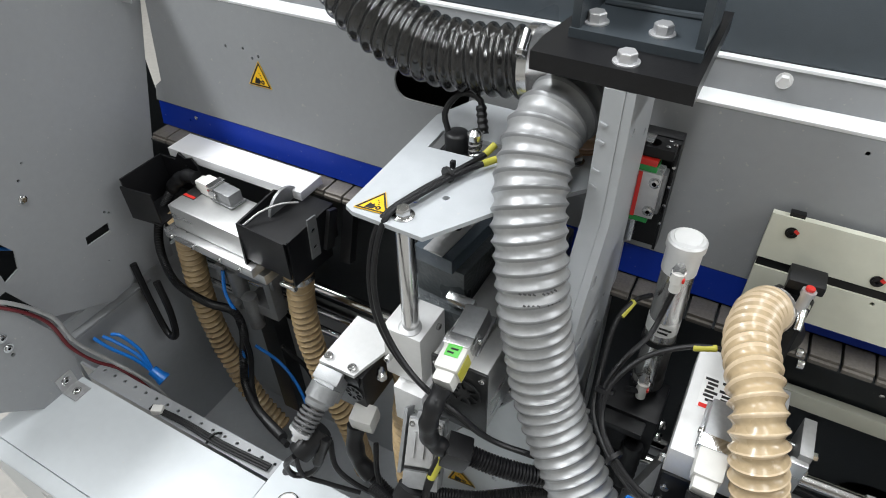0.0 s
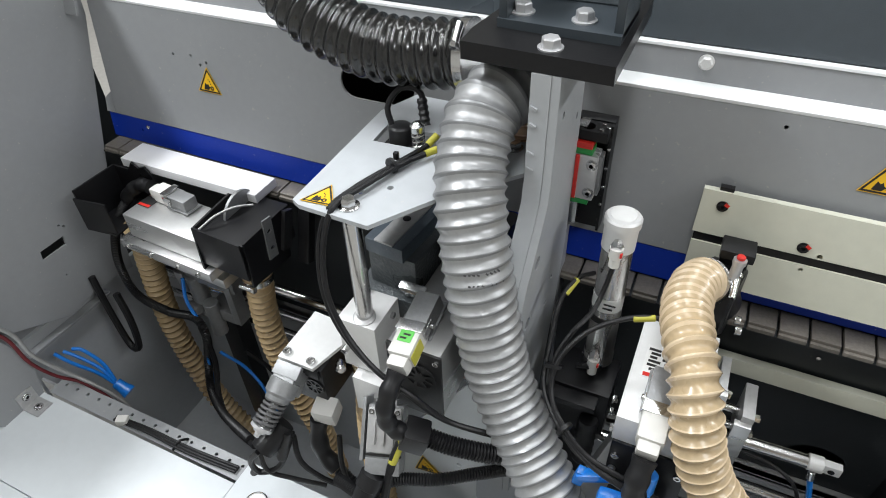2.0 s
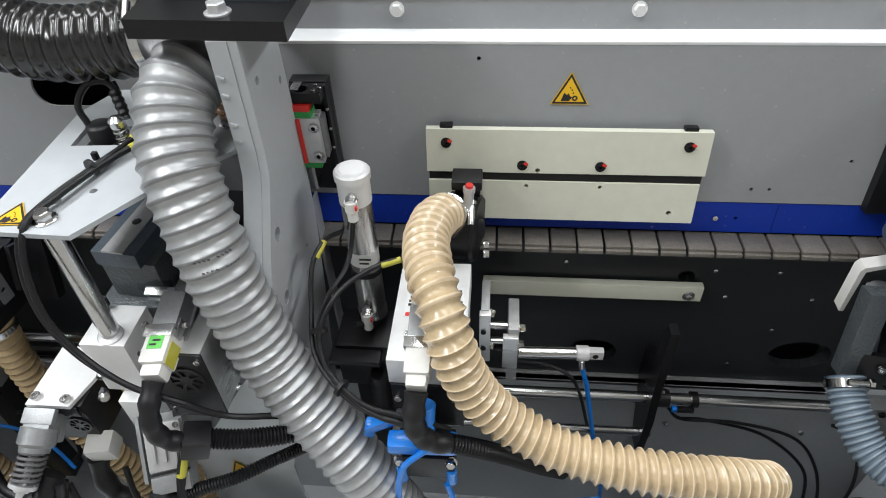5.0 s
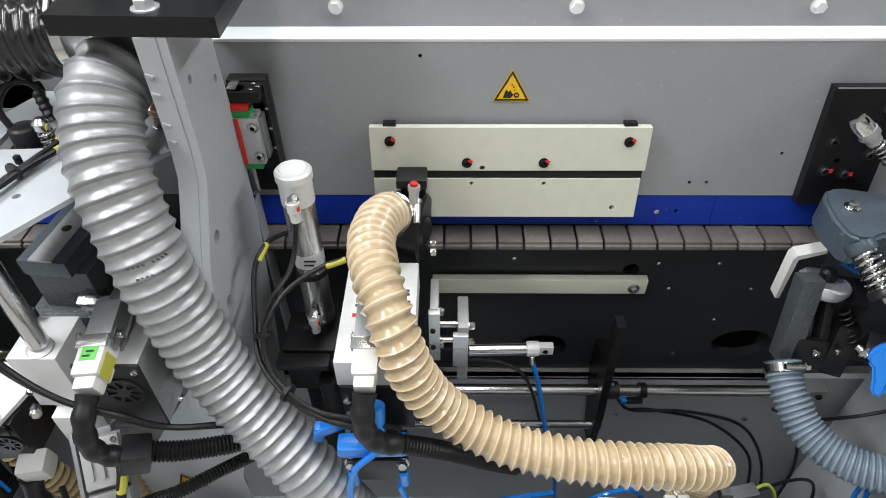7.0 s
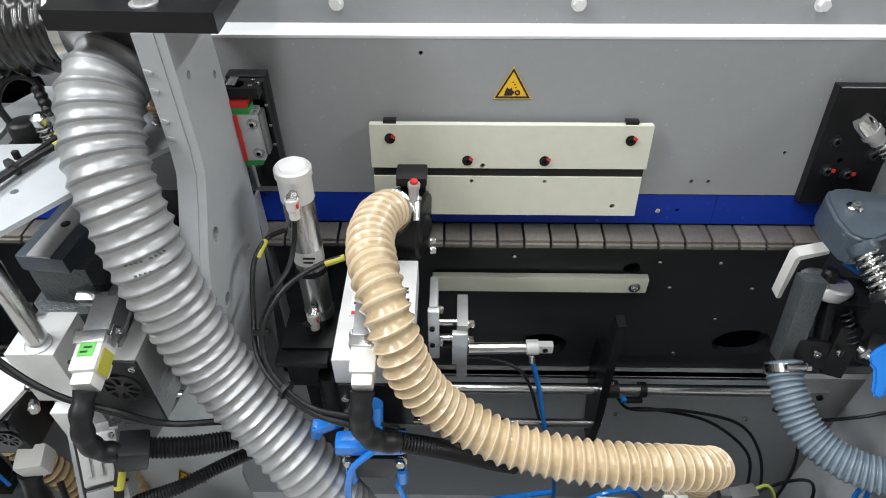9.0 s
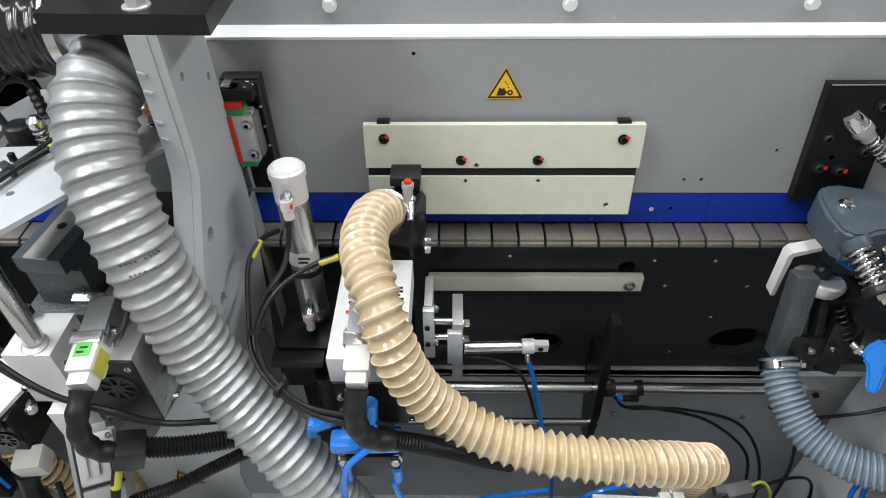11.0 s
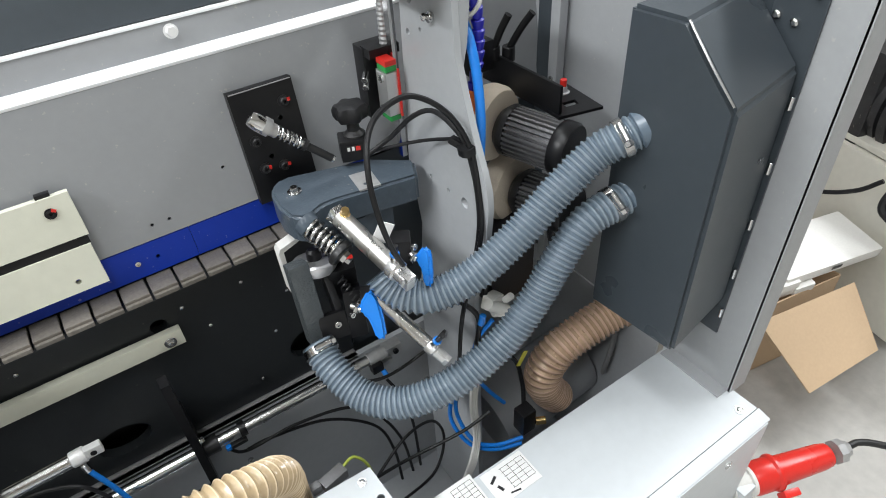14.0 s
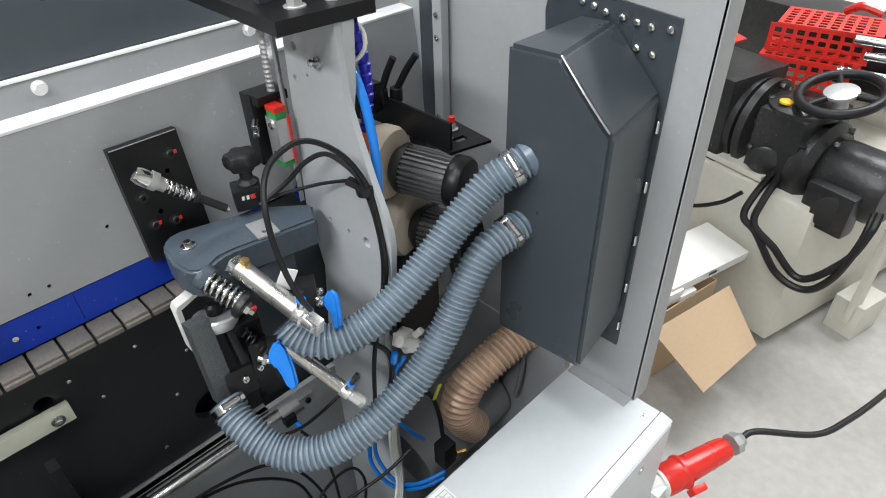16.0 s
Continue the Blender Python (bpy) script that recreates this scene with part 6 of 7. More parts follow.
lobes = [(0.0235 + 0.0025 * math.cos(6 * 2 * math.pi * k / 48)) for k in range(48)]
bm = bmesh.new()
Mk = frame_to((1.253, 0.942, 1.109), (1.252, 0.944, 1.15)) @ Matrix.Diagonal((1.08, 1.08, 0.9, 1))
rings = []
for zz, f in ((0, 0.55), (0.005, 0.9), (0.012, 1.0), (0.022, 1.0), (0.029, 0.86), (0.032, 0.55), (0.031, 0.2)):
    rings.append([bm.verts.new(Mk @ Vector((f * lobes[k] * math.cos(2 * math.pi * k / 48), f * lobes[k] * math.sin(2 * math.pi * k / 48), zz))) for k in range(48)])
for a, b in zip(rings, rings[1:]):
    for k in range(48):
        bm.faces.new((a[k], a[(k + 1) % 48], b[(k + 1) % 48], b[k]))
bm.faces.new(rings[-1])
bm.faces.new(rings[0][::-1])
part("grip", bm, RUBBER, kn)
part("stem", lathe((1.253, 0.941, 1.082), (1.253, 0.942, 1.112), [(0, 0.017), (0.006, 0.017), (0.012, 0.010), (0.030, 0.009)], 20), MOTOR, kn)
ind = part("counter", box((1.247, 0.940, 1.068), (0.042, 0.036, 0.036), turn=rot(0, 0, -20), bevel=0.004), RUBBER, kn, "black position counter")
part("window", box((1.2405, 0.9215, 1.074), (0.024, 0.0012, 0.009), turn=rot(0, 0, -20), bevel=0), INK, ind)
part("digits", add_box(add_box(box((1.232, 0.9235, 1.074), (0.004, 0.001, 0.006), turn=rot(0, 0, -20), bevel=0), (1.2385, 0.9212, 1.074), (0.004, 0.001, 0.006), turn=rot(0, 0, -20)), (1.2385, 0.9210, 1.076), (0.001, 0.001, 0.003), turn=rot(0, 0, -20)), PAPER, ind)
part("digits", box((1.2455, 0.9185, 1.074), (0.007, 0.001, 0.007), turn=rot(0, 0, -20), bevel=0), REDP, ind)
ca = thing("copying_arm", "blue-grey cast copying arm with a bolted name plate", "arm", at=(1.2, 0.9, 1.0))
prof = [(1.104, 0.94), (1.112, 0.958), (1.124, 0.967), (1.143, 0.969), (1.268, 0.934), (1.322, 0.886), (1.302, 0.844), (1.175, 0.866), (1.152, 0.866), (1.132, 0.856), (1.116, 0.856), (1.104, 0.868), (1.099, 0.90)]
bm = plate(prof, [], XY(0.992), 0.048)
bmesh.ops.bevel(bm, geom=[e for e in bm.edges if e.is_manifold and e.calc_face_angle(0) > 0.3], offset=0.0045, segments=3, affect="EDGES")
part("casting", bm, CASTING, ca)
pad = part("machined_pad", plate([(1.218, 0.908), (1.252, 0.902), (1.245, 0.856), (1.212, 0.862)], [circle(1.228, 0.872, 0.004)], XY(1.0385), 0.003), GALV, ca, "machined name plate")
part("bolt", hex_bolt((1.134, 0.922, 1.040), (0, 0, 1), 0.011, 0.007, 0.011), STEEL, ca)
part("underside", box((1.225, 0.895, 0.965), (0.08, 0.06, 0.05), bevel=0.006), CASTING, ca)
part("spring_boss", lathe((1.119, 0.862, 1.029), (1.124, 0.849, 1.021), [(0, 0.019), (0.012, 0.019), (0.015, 0.017)], 28), CASTING, ca)
part("spring_pin", rod((1.120, 0.856, 1.026), (1.147, 0.796, 0.987), 0.0065), STEEL, ca)
part("spring", coil((1.1225, 0.851, 1.023), (1.142, 0.808, 0.995), 0.0155, 0.0027, 6, 8), STEEL, ca, "bright compression spring")
part("spring_cup", lathe((1.1405, 0.811, 0.997), (1.1445, 0.802, 0.991), [(0, 0.019), (0.003, 0.021), (0.009, 0.021), (0.0115, 0.018)], 28), MOTOR, ca)
nut_ = part("nut", lathe((1.1445, 0.802, 0.991), (1.149, 0.792, 0.984), [(0, 0.010), (0.007, 0.010), (0.0075, 0.007), (0.014, 0.006)], 6), STEEL, ca)
part("paint_mark", box((1.149, 0.793, 0.992), (0.010, 0.006, 0.004), turn=rot(30, 20, 0), bevel=0.001), REDP, nut_, "red paint mark")


def air_cylinder(label, p0, p1, r):
    a = thing("pneumatic_cylinder", label, "pneumatic cylinder", "copying unit cylinders", at=p0)
    P, Q = Vector(p0), Vector(p1)
    d = (Q - P).normalized()
    l = (Q - P).length
    part("barrel", rod(P, P + d * (l - 0.03), r, 28), BARREL, a)
    part("front_nut", lathe(P - d * 0.008, P + d * 0.004, [(0, r * 1.15), (0.012, r * 1.15)], 6), STEEL, a)
    part("rear_cap", lathe(Q - d * 0.034, Q, [(0, r), (0.002, r * 1.1), (0.014, r * 1.1), (0.016, r * 0.85), (0.034, r * 0.85)], 26), ALU, a)
    part("tang", box(Q - d * 0.004, (r * 1.1, r * 1.7, 0.022), turn=frame_to((0, 0, 0), d), bevel=0.003), ALU, a)
    up = Vector((0, -0.2, 1))
    up = (up - d * up.dot(d)).normalized()
    f = part("push_in_fitting", rod(Q - d * 0.028 + up * r * 0.8, Q - d * 0.028 + up * (r + 0.014), 0.006, 12), STEEL, a)
    part("ring", rod(Q - d * 0.028 + up * (r + 0.013), Q - d * 0.028 + up * (r + 0.018), 0.0068, 12), BLUEP, f, "blue release ring")
    part("tube", cable([Q - d * 0.028 + up * (r + 0.016), Q - d * 0.028 + up * (r + 0.04)], 0.004), RUBBER, f)
    return a


air_cylinder("pale pneumatic cylinder with blue push-in fitting under the arm", (1.163, 0.838, 1.030), (1.186, 0.694, 0.998), 0.0142)
air_cylinder("slim pneumatic cylinder with blue push-in fitting", (1.172, 0.772, 0.915), (1.217, 0.666, 0.843), 0.0105)
nt = thing("swivel_fitting", "brass swivel fitting on the upper cylinder", "fitting", at=(1.168, 0.825, 1.045))
part("hex", lathe((1.167, 0.826, 1.036), (1.168, 0.822, 1.050), [(0, 0.008), (0.006, 0.008), (0.007, 0.0065), (0.014, 0.006)], 8), BRASS, nt)


def lever(p, up, out, size=1.0):
    """Clamping lever: broad drop-shaped blue handle on a threaded stud."""
    a = thing("clamping_lever", "clamping lever with rounded blue plastic handle", "clamping lever", "clamping levers", at=p)
    u, o = Vector(up).normalized(), Vector(out).normalized()
    u = (u - o * u.dot(o)).normalized()
    M = Matrix.Translation(p) @ Matrix((u.cross(o), u, o)).transposed().to_4x4() @ Matrix.Scale(size, 4)
    stretch = 1.25
    shape = [(-0.0195, 0.012), (-0.016, 0.020), (-0.006, 0.031), (0.004, 0.030), (0.010, 0.020), (0.014, -0.005), (0.015, -0.026), (0.007, -0.031), (-0.001, -0.027), (-0.005, -0.012), (-0.010, -0.001), (-0.018, 0.003)]
    bm = plate([(x, y * stretch) for x, y in shape], [], M @ Matrix.Translation((0, 0, -0.007)), 0.014)
    bmesh.ops.bevel(bm, geom=[e for e in bm.edges if e.is_manifold and e.calc_face_angle(0) > 0.8], offset=0.004, segments=3, affect="EDGES")
    part("handle", bm, BLUEP, a, "blue plastic handle")
    part("stud", add_rod(rod(M @ Vector((-0.018, 0.010, 0)), M @ Vector((-0.034, 0.018, -0.004)), 0.005, 12), M @ Vector((-0.022, 0.012, 0)), M @ Vector((-0.027, 0.0145, -0.001)), 0.0085, 6), STEEL, a)
    return a


lever((1.157, 0.758, 0.897), (0.0, 0.1, 1.0), (-0.48, -0.70, 0.52))
lever((1.228, 0.716, 0.984), (0.0, 0.1, 1.0), (-0.80, -0.45, 0.40), 0.78)
tr = thing("tracing_roller", "bright steel tracing roller on a dark bracket", "roller", at=(1.146, 0.93, 0.9))
part("roller", lathe((1.126, 0.886, 0.907), (1.131, 0.894, 0.940), [(0, 0.020), (0.004, 0.030), (0.016, 0.036), (0.022, 0.036), (0.025, 0.033), (0.024, 0.016)], 36), ZINC, tr)
part("hub", lathe((1.1305, 0.893, 0.931), (1.132, 0.896, 0.948), [(0, 0.012), (0.012, 0.012), (0.017, 0.008)], 16), BLACK, tr)
part("bracket", box((1.165, 0.885, 0.885), (0.045, 0.05, 0.075), turn=rot(10, 0, -15), bevel=0.004), BLACK, tr)
part("bracket", box((1.158, 0.835, 0.845), (0.030, 0.028, 0.085), turn=rot(-15, 0, -20), bevel=0.004), BLACK, tr)
part("link", box((1.135, 0.862, 0.872), (0.012, 0.022, 0.085), turn=rot(-25, 0, 0), bevel=0.002), MOTOR, tr)
part("valve_block", box((1.215, 0.760, 0.995), (0.030, 0.028, 0.045), turn=rot(0, 0, -30), bevel=0.003), BLACK, tr)
part("tag", box((1.195, 0.768, 1.03), (0.022, 0.002, 0.034), turn=rot(0, 25, -30), bevel=0.0008), PAPER, tr, "white tag")
part("valve_block", box((1.175, 0.80, 0.885), (0.032, 0.03, 0.045), turn=rot(20, 0, -30), bevel=0.003), BLACK, tr)
part("spring", coil((1.15, 0.855, 0.905), (1.165, 0.825, 0.865), 0.007, 0.0016, 6), MOTOR, tr)
for p in ((1.225, 0.742, 1.005), (1.145, 0.82, 0.855), (1.18, 0.785, 0.90)):
    part("screw", cap_screw(p, (0.3, -0.9, 0.2), 0.005, 0.005), STEEL, tr)
part("clip", box((1.165, 0.905, 0.945), (0.026, 0.010, 0.008), turn=rot(20, 20, -30), bevel=0.002), BLUEP, tr, "blue clip")
arm = thing("suction_pipe", "dark square suction arm ending at the hose clamp", "suction arm", at=(1.09, 0.87, 0.85))
part("tube", box((1.093, 0.861, 0.881), (0.032, 0.028, 0.140), turn=rot(-15, 2, 0), bevel=0.003), HAMMER, arm)
part("flange", box((1.118, 0.835, 0.835), (0.045, 0.012, 0.045), turn=rot(-20, 0, -10), bevel=0.002), BLACK, arm)
part("screw", cap_screw((1.122, 0.828, 0.842), (0, -1, 0.3), 0.006, 0.005), STEEL, arm)
shoe = thing("guide_shoe", "white plastic guide shoe by the tracing roller", "guide shoe", at=(1.09, 0.92, 0.91))
part("shoe", plate([(1.086, 0.868), (1.092, 0.868), (1.092, 0.949), (1.128, 0.962), (1.126, 0.968), (1.088, 0.957), (1.084, 0.950)], [], XZ(0.913), 0.020), WHITEP, shoe, "white plastic shoe")

# cable loop tied to the pillar
cord("cable_loop", "black control cable looped up and tied to the pillar", [(1.187, 0.705, 1.018), (1.173, 0.703, 1.055), (1.16, 0.70, 1.111), (1.159, 0.71, 1.165), (1.177, 0.735, 1.2), (1.21, 0.757, 1.214), (1.256, 0.762, 1.216), (1.303, 0.755, 1.179), (1.330, 0.745, 1.122), (1.332, 0.730, 1.059), (1.328, 0.720, 0.994), (1.316, 0.725, 0.926), (1.298, 0.735, 0.821), (1.29, 0.74, 0.70)], 0.0039)
cord("cable_loop", "thin black control cable tied to the pillar", [(1.25, 0.91, 1.06), (1.288, 0.89, 1.09), (1.303, 0.85, 1.134), (1.316, 0.81, 1.156), (1.328, 0.77, 1.137), (1.332, 0.752, 1.11), (1.334, 0.738, 1.06), (1.332, 0.730, 1.0), (1.325, 0.735, 0.93), (1.31, 0.75, 0.85)], 0.0038)
cord("cable_strap", "black strap stretched from the arm to the pillar", [(1.255, 0.93, 1.055), (1.312, 0.85, 1.092), (1.334, 0.775, 1.122)], 0.0028)
kt = thing("cable_tie", "thick black cable tie at the pillar edge", "cable tie", at=(1.334, 0.755, 1.12))
part("band", lathe((1.331, 0.752, 1.112), (1.329, 0.752, 1.124), [(0, 0.008), (0, 0.0135), (0.012, 0.0135), (0.012, 0.008)], 16), RUBBER, kt)
part("knot", box((1.325, 0.77, 1.122), (0.014, 0.02, 0.010), turn=rot(20, 10, 30), bevel=0.003), RUBBER, kt)

# coolant nozzle and blue tube behind the pillar
nz = thing("spray_nozzle", "violet-blue jointed hose with orange nozzle tip", "nozzle", at=(1.37, 0.80, 1.2))
line = smooth_path([(1.372, 0.80, 1.325), (1.380, 0.80, 1.300), (1.387, 0.80, 1.264), (1.386, 0.80, 1.217), (1.377, 0.80, 1.169)], 0.002)
part("joints", add_sweep(bmesh.new(), line, lambda s, a: 0.0062 + 0.0032 * (1 - ((s / 0.0145) % 1.0)) ** 0.7, 16), NAVY, nz, "violet-blue jointed hose")
part("tip", lathe((1.377, 0.80, 1.172), (1.369, 0.80, 1.128), [(0, 0.010), (0.012, 0.010), (0.014, 0.0085), (0.026, 0.0085), (0.028, 0.007), (0.044, 0.006)], 16), ORANGE, nz, "orange nozzle tip")
cord("air_tube", "thick bright blue air tube beside the pillar", [(1.385, 0.86, 1.275), (1.374, 0.815, 1.265), (1.368, 0.79, 1.24), (1.364, 0.772, 1.20), (1.360, 0.760, 1.145), (1.354, 0.756, 1.08)], 0.0068, BLUEP, 12)
cord("clear_tube", "loop of clear grey tube at the pillar top", [(1.375, 0.83, 1.325), (1.384, 0.80, 1.318), (1.384, 0.79, 1.295), (1.374, 0.80, 1.275), (1.362, 0.815, 1.28)], 0.0032, WHITEP)

# ---- polishing motors ----
def polishing_motor(p, q, r):
    """Ribbed motor from its buffing wheel p towards q."""
    P, Q = Vector(p), Vector(q)
    d = (Q - P).normalized()
    a = thing("polishing_motor", "ribbed dark polishing motor with cotton buffing wheel", "motor", "polishing motors", at=p)
    part("buffing_wheel", lathe(P - d * 0.030, P + d * 0.012, [(0, 0.040), (0.003, 0.060), (0.012, 0.064), (0.030, 0.064), (0.040, 0.059), (0.042, 0.03)], 40), FELT, a, "cream cotton buffing wheel")
    l = (Q - P).length
    bm = bmesh.new()
    n = 30
    M = frame_to(P + d * 0.016, Q)
    prof = []
    for k in range(n):
        for f, off in ((1.0, 0.0), (1.0, 0.4), (0.88, 0.5), (0.88, 0.9)):
            prof.append((f * r, 2 * math.pi * (k + off) / n))
    rings = [[bm.verts.new(M @ Vector((rr * math.cos(t), rr * math.sin(t), z))) for rr, t in prof] for z in (0.02, l - 0.036)]
    for k in range(len(prof)):
        bm.faces.new((rings[0][k], rings[0][(k + 1) % len(prof)], rings[1][(k + 1) % len(prof)], rings[1][k]))
    part("ribbed_housing", bm, RIBBED, a, "dark ribbed housing")
    part("front_shield", lathe(P + d * 0.014, P + d * 0.040, [(0, r * 0.5), (0.004, r * 0.8), (0.016, r * 1.02), (0.026, r * 1.02)], 34), MOTOR, a)
    part("end_cap", lathe(Q - d * 0.026, Q, [(0, r * 1.02), (0.003, r * 1.06), (0.020, r * 1.06), (0.026, r * 0.97)], 34), BLACK, a)
    return a


polishing_motor((1.474, 0.875, 1.052), (1.518, 0.735, 1.048), 0.042)
polishing_motor((1.500, 0.86, 0.925), (1.530, 0.735, 0.929), 0.042)
mb = thing("motor_bracket", "black angle bracket with clamping levers over the motors", "bracket", at=(1.5, 0.82, 1.12))
part("web", box((1.521, 0.868, 1.115), (0.006, 0.19, 0.052), turn=rot(0, 0, 0), bevel=0.001), BLACK, mb)
part("shelf", plate([(1.518, 0.845), (1.515, 0.768), (1.590, 0.750), (1.602, 0.845)], [[(1.545, 0.785), (1.568, 0.781), (1.572, 0.795), (1.548, 0.799)]], XY(1.090), 0.005), BLACK, mb)
part("bolt", hex_bolt((1.575, 0.825, 1.095), (0, 0, 1), 0.012, 0.010, 0.011), ZINC, mb)
part("post", rod((1.575, 0.825, 1.10), (1.575, 0.825, 1.118), 0.0055), REDP, mb, "red-marked bolt end")
for p, q in (((1.515, 0.93, 1.15), (1.530, 0.91, 1.21)), ((1.535, 0.915, 1.15), (1.56, 0.885, 1.215))):
    part("lever", add_sweep(bmesh.new(), smooth_path([p, (Vector(p) + Vector(q)) / 2 + Vector((0, 0, 0.004)), q], 0.004), lambda s, a: 0.006 + 0.03 * s * 0.08, 12), RUBBER, mb, "black clamping lever")
    part("hub", rod(Vector(p) - Vector((0, 0, 0.018)), Vector(p) + Vector((0, 0, 0.006)), 0.011, 14), RUBBER, mb)
part("back_block", box((1.48, 0.93, 1.15), (0.05, 0.03, 0.05), bevel=0.004), BLACK, mb)
un = thing("motor_mount", "dark mount casting under the polishing motors", "mount", at=(1.47, 0.82, 0.8))
part("body", box((1.46, 0.86, 0.80), (0.10, 0.12, 0.16), bevel=0.008), BLACK, un)
part("chain", cable([(1.50, 0.75, 0.90), (1.50, 0.74, 0.84), (1.48, 0.75, 0.78)], 0.010), RUBBER, un)

# ---- valves and tubes in the corner of the trough ----
vv = thing("valve_group", "pale pneumatic valves with tubes behind the hoses", "valve", at=(1.35, 0.73, 0.8))
part("valve", add_rod(box((1.352, 0.725, 0.835), (0.034, 0.022, 0.024), turn=rot(0, 20, 20), bevel=0.004), (1.335, 0.715, 0.845), (1.37, 0.712, 0.815), 0.010, 14), WHITEP, vv)
part("valve", add_rod(rod((1.35, 0.72, 0.815), (1.382, 0.715, 0.80), 0.009, 14), (1.365, 0.71, 0.84), (1.372, 0.70, 0.855), 0.006, 10), WHITEP, vv)
part("tip", rod((1.335, 0.728, 0.81), (1.33, 0.728, 0.79), 0.006, 10), BLUEP, vv, "blue push-in ring")
for k in range(4):
    cord("wire_bundle", "cream wires bundled down the trough wall", [(1.315 + 0.005 * k, 0.735, 0.66), (1.305 + 0.004 * k, 0.73, 0.58), (1.30 + 0.004 * k, 0.715, 0.49), (1.26 + 0.006 * k, 0.695, 0.43), (1.22, 0.69, 0.38)], 0.0032, WHITEP)
for pts in ([(1.30, 0.76, 0.63), (1.285, 0.75, 0.56), (1.30, 0.72, 0.49), (1.34, 0.70, 0.46), (1.40, 0.68, 0.46)], [(1.29, 0.765, 0.61), (1.275, 0.755, 0.54), (1.295, 0.725, 0.475), (1.34, 0.70, 0.445), (1.40, 0.68, 0.44)], [(1.33, 0.75, 0.63), (1.36, 0.74, 0.57), (1.39, 0.73, 0.52)], [(1.352, 0.725, 0.79), (1.33, 0.74, 0.74), (1.32, 0.745, 0.66)]):
    cord("air_tube", "blue air tube in the trough corner", pts, 0.0042, BLUEP)
for pts in ([(1.37, 0.78, 0.63), (1.42, 0.75, 0.62), (1.43, 0.73, 0.56), (1.42, 0.71, 0.51)], [(1.30, 0.75, 0.85), (1.33, 0.735, 0.80), (1.325, 0.74, 0.70), (1.33, 0.75, 0.60)], [(1.34, 0.73, 0.84), (1.36, 0.75, 0.88), (1.40, 0.77, 0.87), (1.43, 0.80, 0.84)]):
    cord("control_cable", "black control cable in the trough corner", pts, 0.0045)
rg = thing("regulator_block", "black valve block with brass fitting in the trough corner", "valve block", at=(1.40, 0.69, 0.5))
part("body", box((1.405, 0.69, 0.505), (0.032, 0.03, 0.06), bevel=0.003), BLACK, rg)
part("fitting", rod((1.42, 0.675, 0.50), (1.438, 0.665, 0.50), 0.008, 10), BRASS, rg)
part("socket", lathe((1.375, 0.775, 0.635), (1.385, 0.765, 0.625), [(0, 0.016), (0.010, 0.016), (0.014, 0.010)], 18), BRASS, rg)
part("tag", box((1.40, 0.70, 0.68), (0.010, 0.002, 0.034), turn=rot(0, 30, 0), bevel=0.0006), YTAG, rg, "yellow tag")
dp = thing("dust_duct", "grey round dust duct under the polishing unit", "duct", at=(1.55, 0.80, 0.3))
part("duct", rod((1.42, 0.83, 0.33), (1.68, 0.83, 0.36), 0.085, 36), GREY, dp)
part("flat_cable", cable([(1.68, 0.72, 0.60), (1.665, 0.71, 0.52), (1.66, 0.72, 0.42)], 0.006), GALV, dp)


# ---- beyond the end panel ----
pl = thing("power_connector", "red industrial power connector plugged into a grey inlet", "connector", at=(1.75, 0.38, 0.35))
A, B = Vector((1.748, 0.386, 0.345)), Vector((1.945, 0.317, 0.352))
d = (B - A).normalized()
part("inlet", lathe(A - d * 0.045, A + d * 0.012, [(0, 0.026), (0.040, 0.026), (0.042, 0.031), (0.056, 0.031)], 28), WHITEP, pl, "grey inlet")
part("inlet_bracket", box((1.725, 0.40, 0.33), (0.05, 0.07, 0.07), bevel=0.004), PALE, pl)
part("body", lathe(A + d * 0.004, B, [(0, 0.031), (0.006, 0.034), (0.045, 0.034), (0.050, 0.038), (0.056, 0.038), (0.060, 0.031), (0.10, 0.029), (0.165, 0.027), (0.182, 0.024)], 32), REDP, pl, "red connector body")
part("flap", box(A + d * 0.055 + Vector((0.0, -0.045, -0.018)), (0.036, 0.016, 0.03), turn=rot(20, 0, -20), bevel=0.005), REDP, pl)
part("gland", lathe(B - d * 0.006, B + d * 0.026, [(0, 0.026), (0.016, 0.026), (0.018, 0.020), (0.032, 0.016)], 8), GALV, pl, "grey cable gland")
part("cord", cable([B + d * 0.02, B + d * 0.07, (2.12, 0.195, 0.33), (2.23, 0.155, 0.318), (2.40, 0.12, 0.29), (2.7, 0.08, 0.20), (3.0, 0.05, 0.10), (3.4, 0.0, 0.02)], 0.0075, 10, 0.015), MOTOR, pl, "dark grey cord")

cb = thing("cardboard_box", "open brown cardboard box with one flap hanging out", "cardboard box", at=(2.45, 0.8, 0))
part("front", box((2.36, 0.66, 0.15), (0.36, 0.004, 0.29), turn=rot(0, 0, -10), bevel=0.001), CARD, cb)
part("side", box((2.19, 0.84, 0.15), (0.004, 0.34, 0.29), bevel=0.001), CARD, cb)
part("side", box((2.54, 0.80, 0.15), (0.004, 0.34, 0.29), bevel=0.001), CARD, cb)
part("back", box((2.36, 1.0, 0.15), (0.36, 0.004, 0.29), bevel=0.001), CARD, cb)
part("flap", plate([(0, 0), (0.345, 0), (0.315, -0.19), (0.05, -0.215)], [], Matrix.Translation((2.195, 0.655, 0.297)) @ rot(38, 0, -11), 0.004), CARD, cb, "hanging flap")
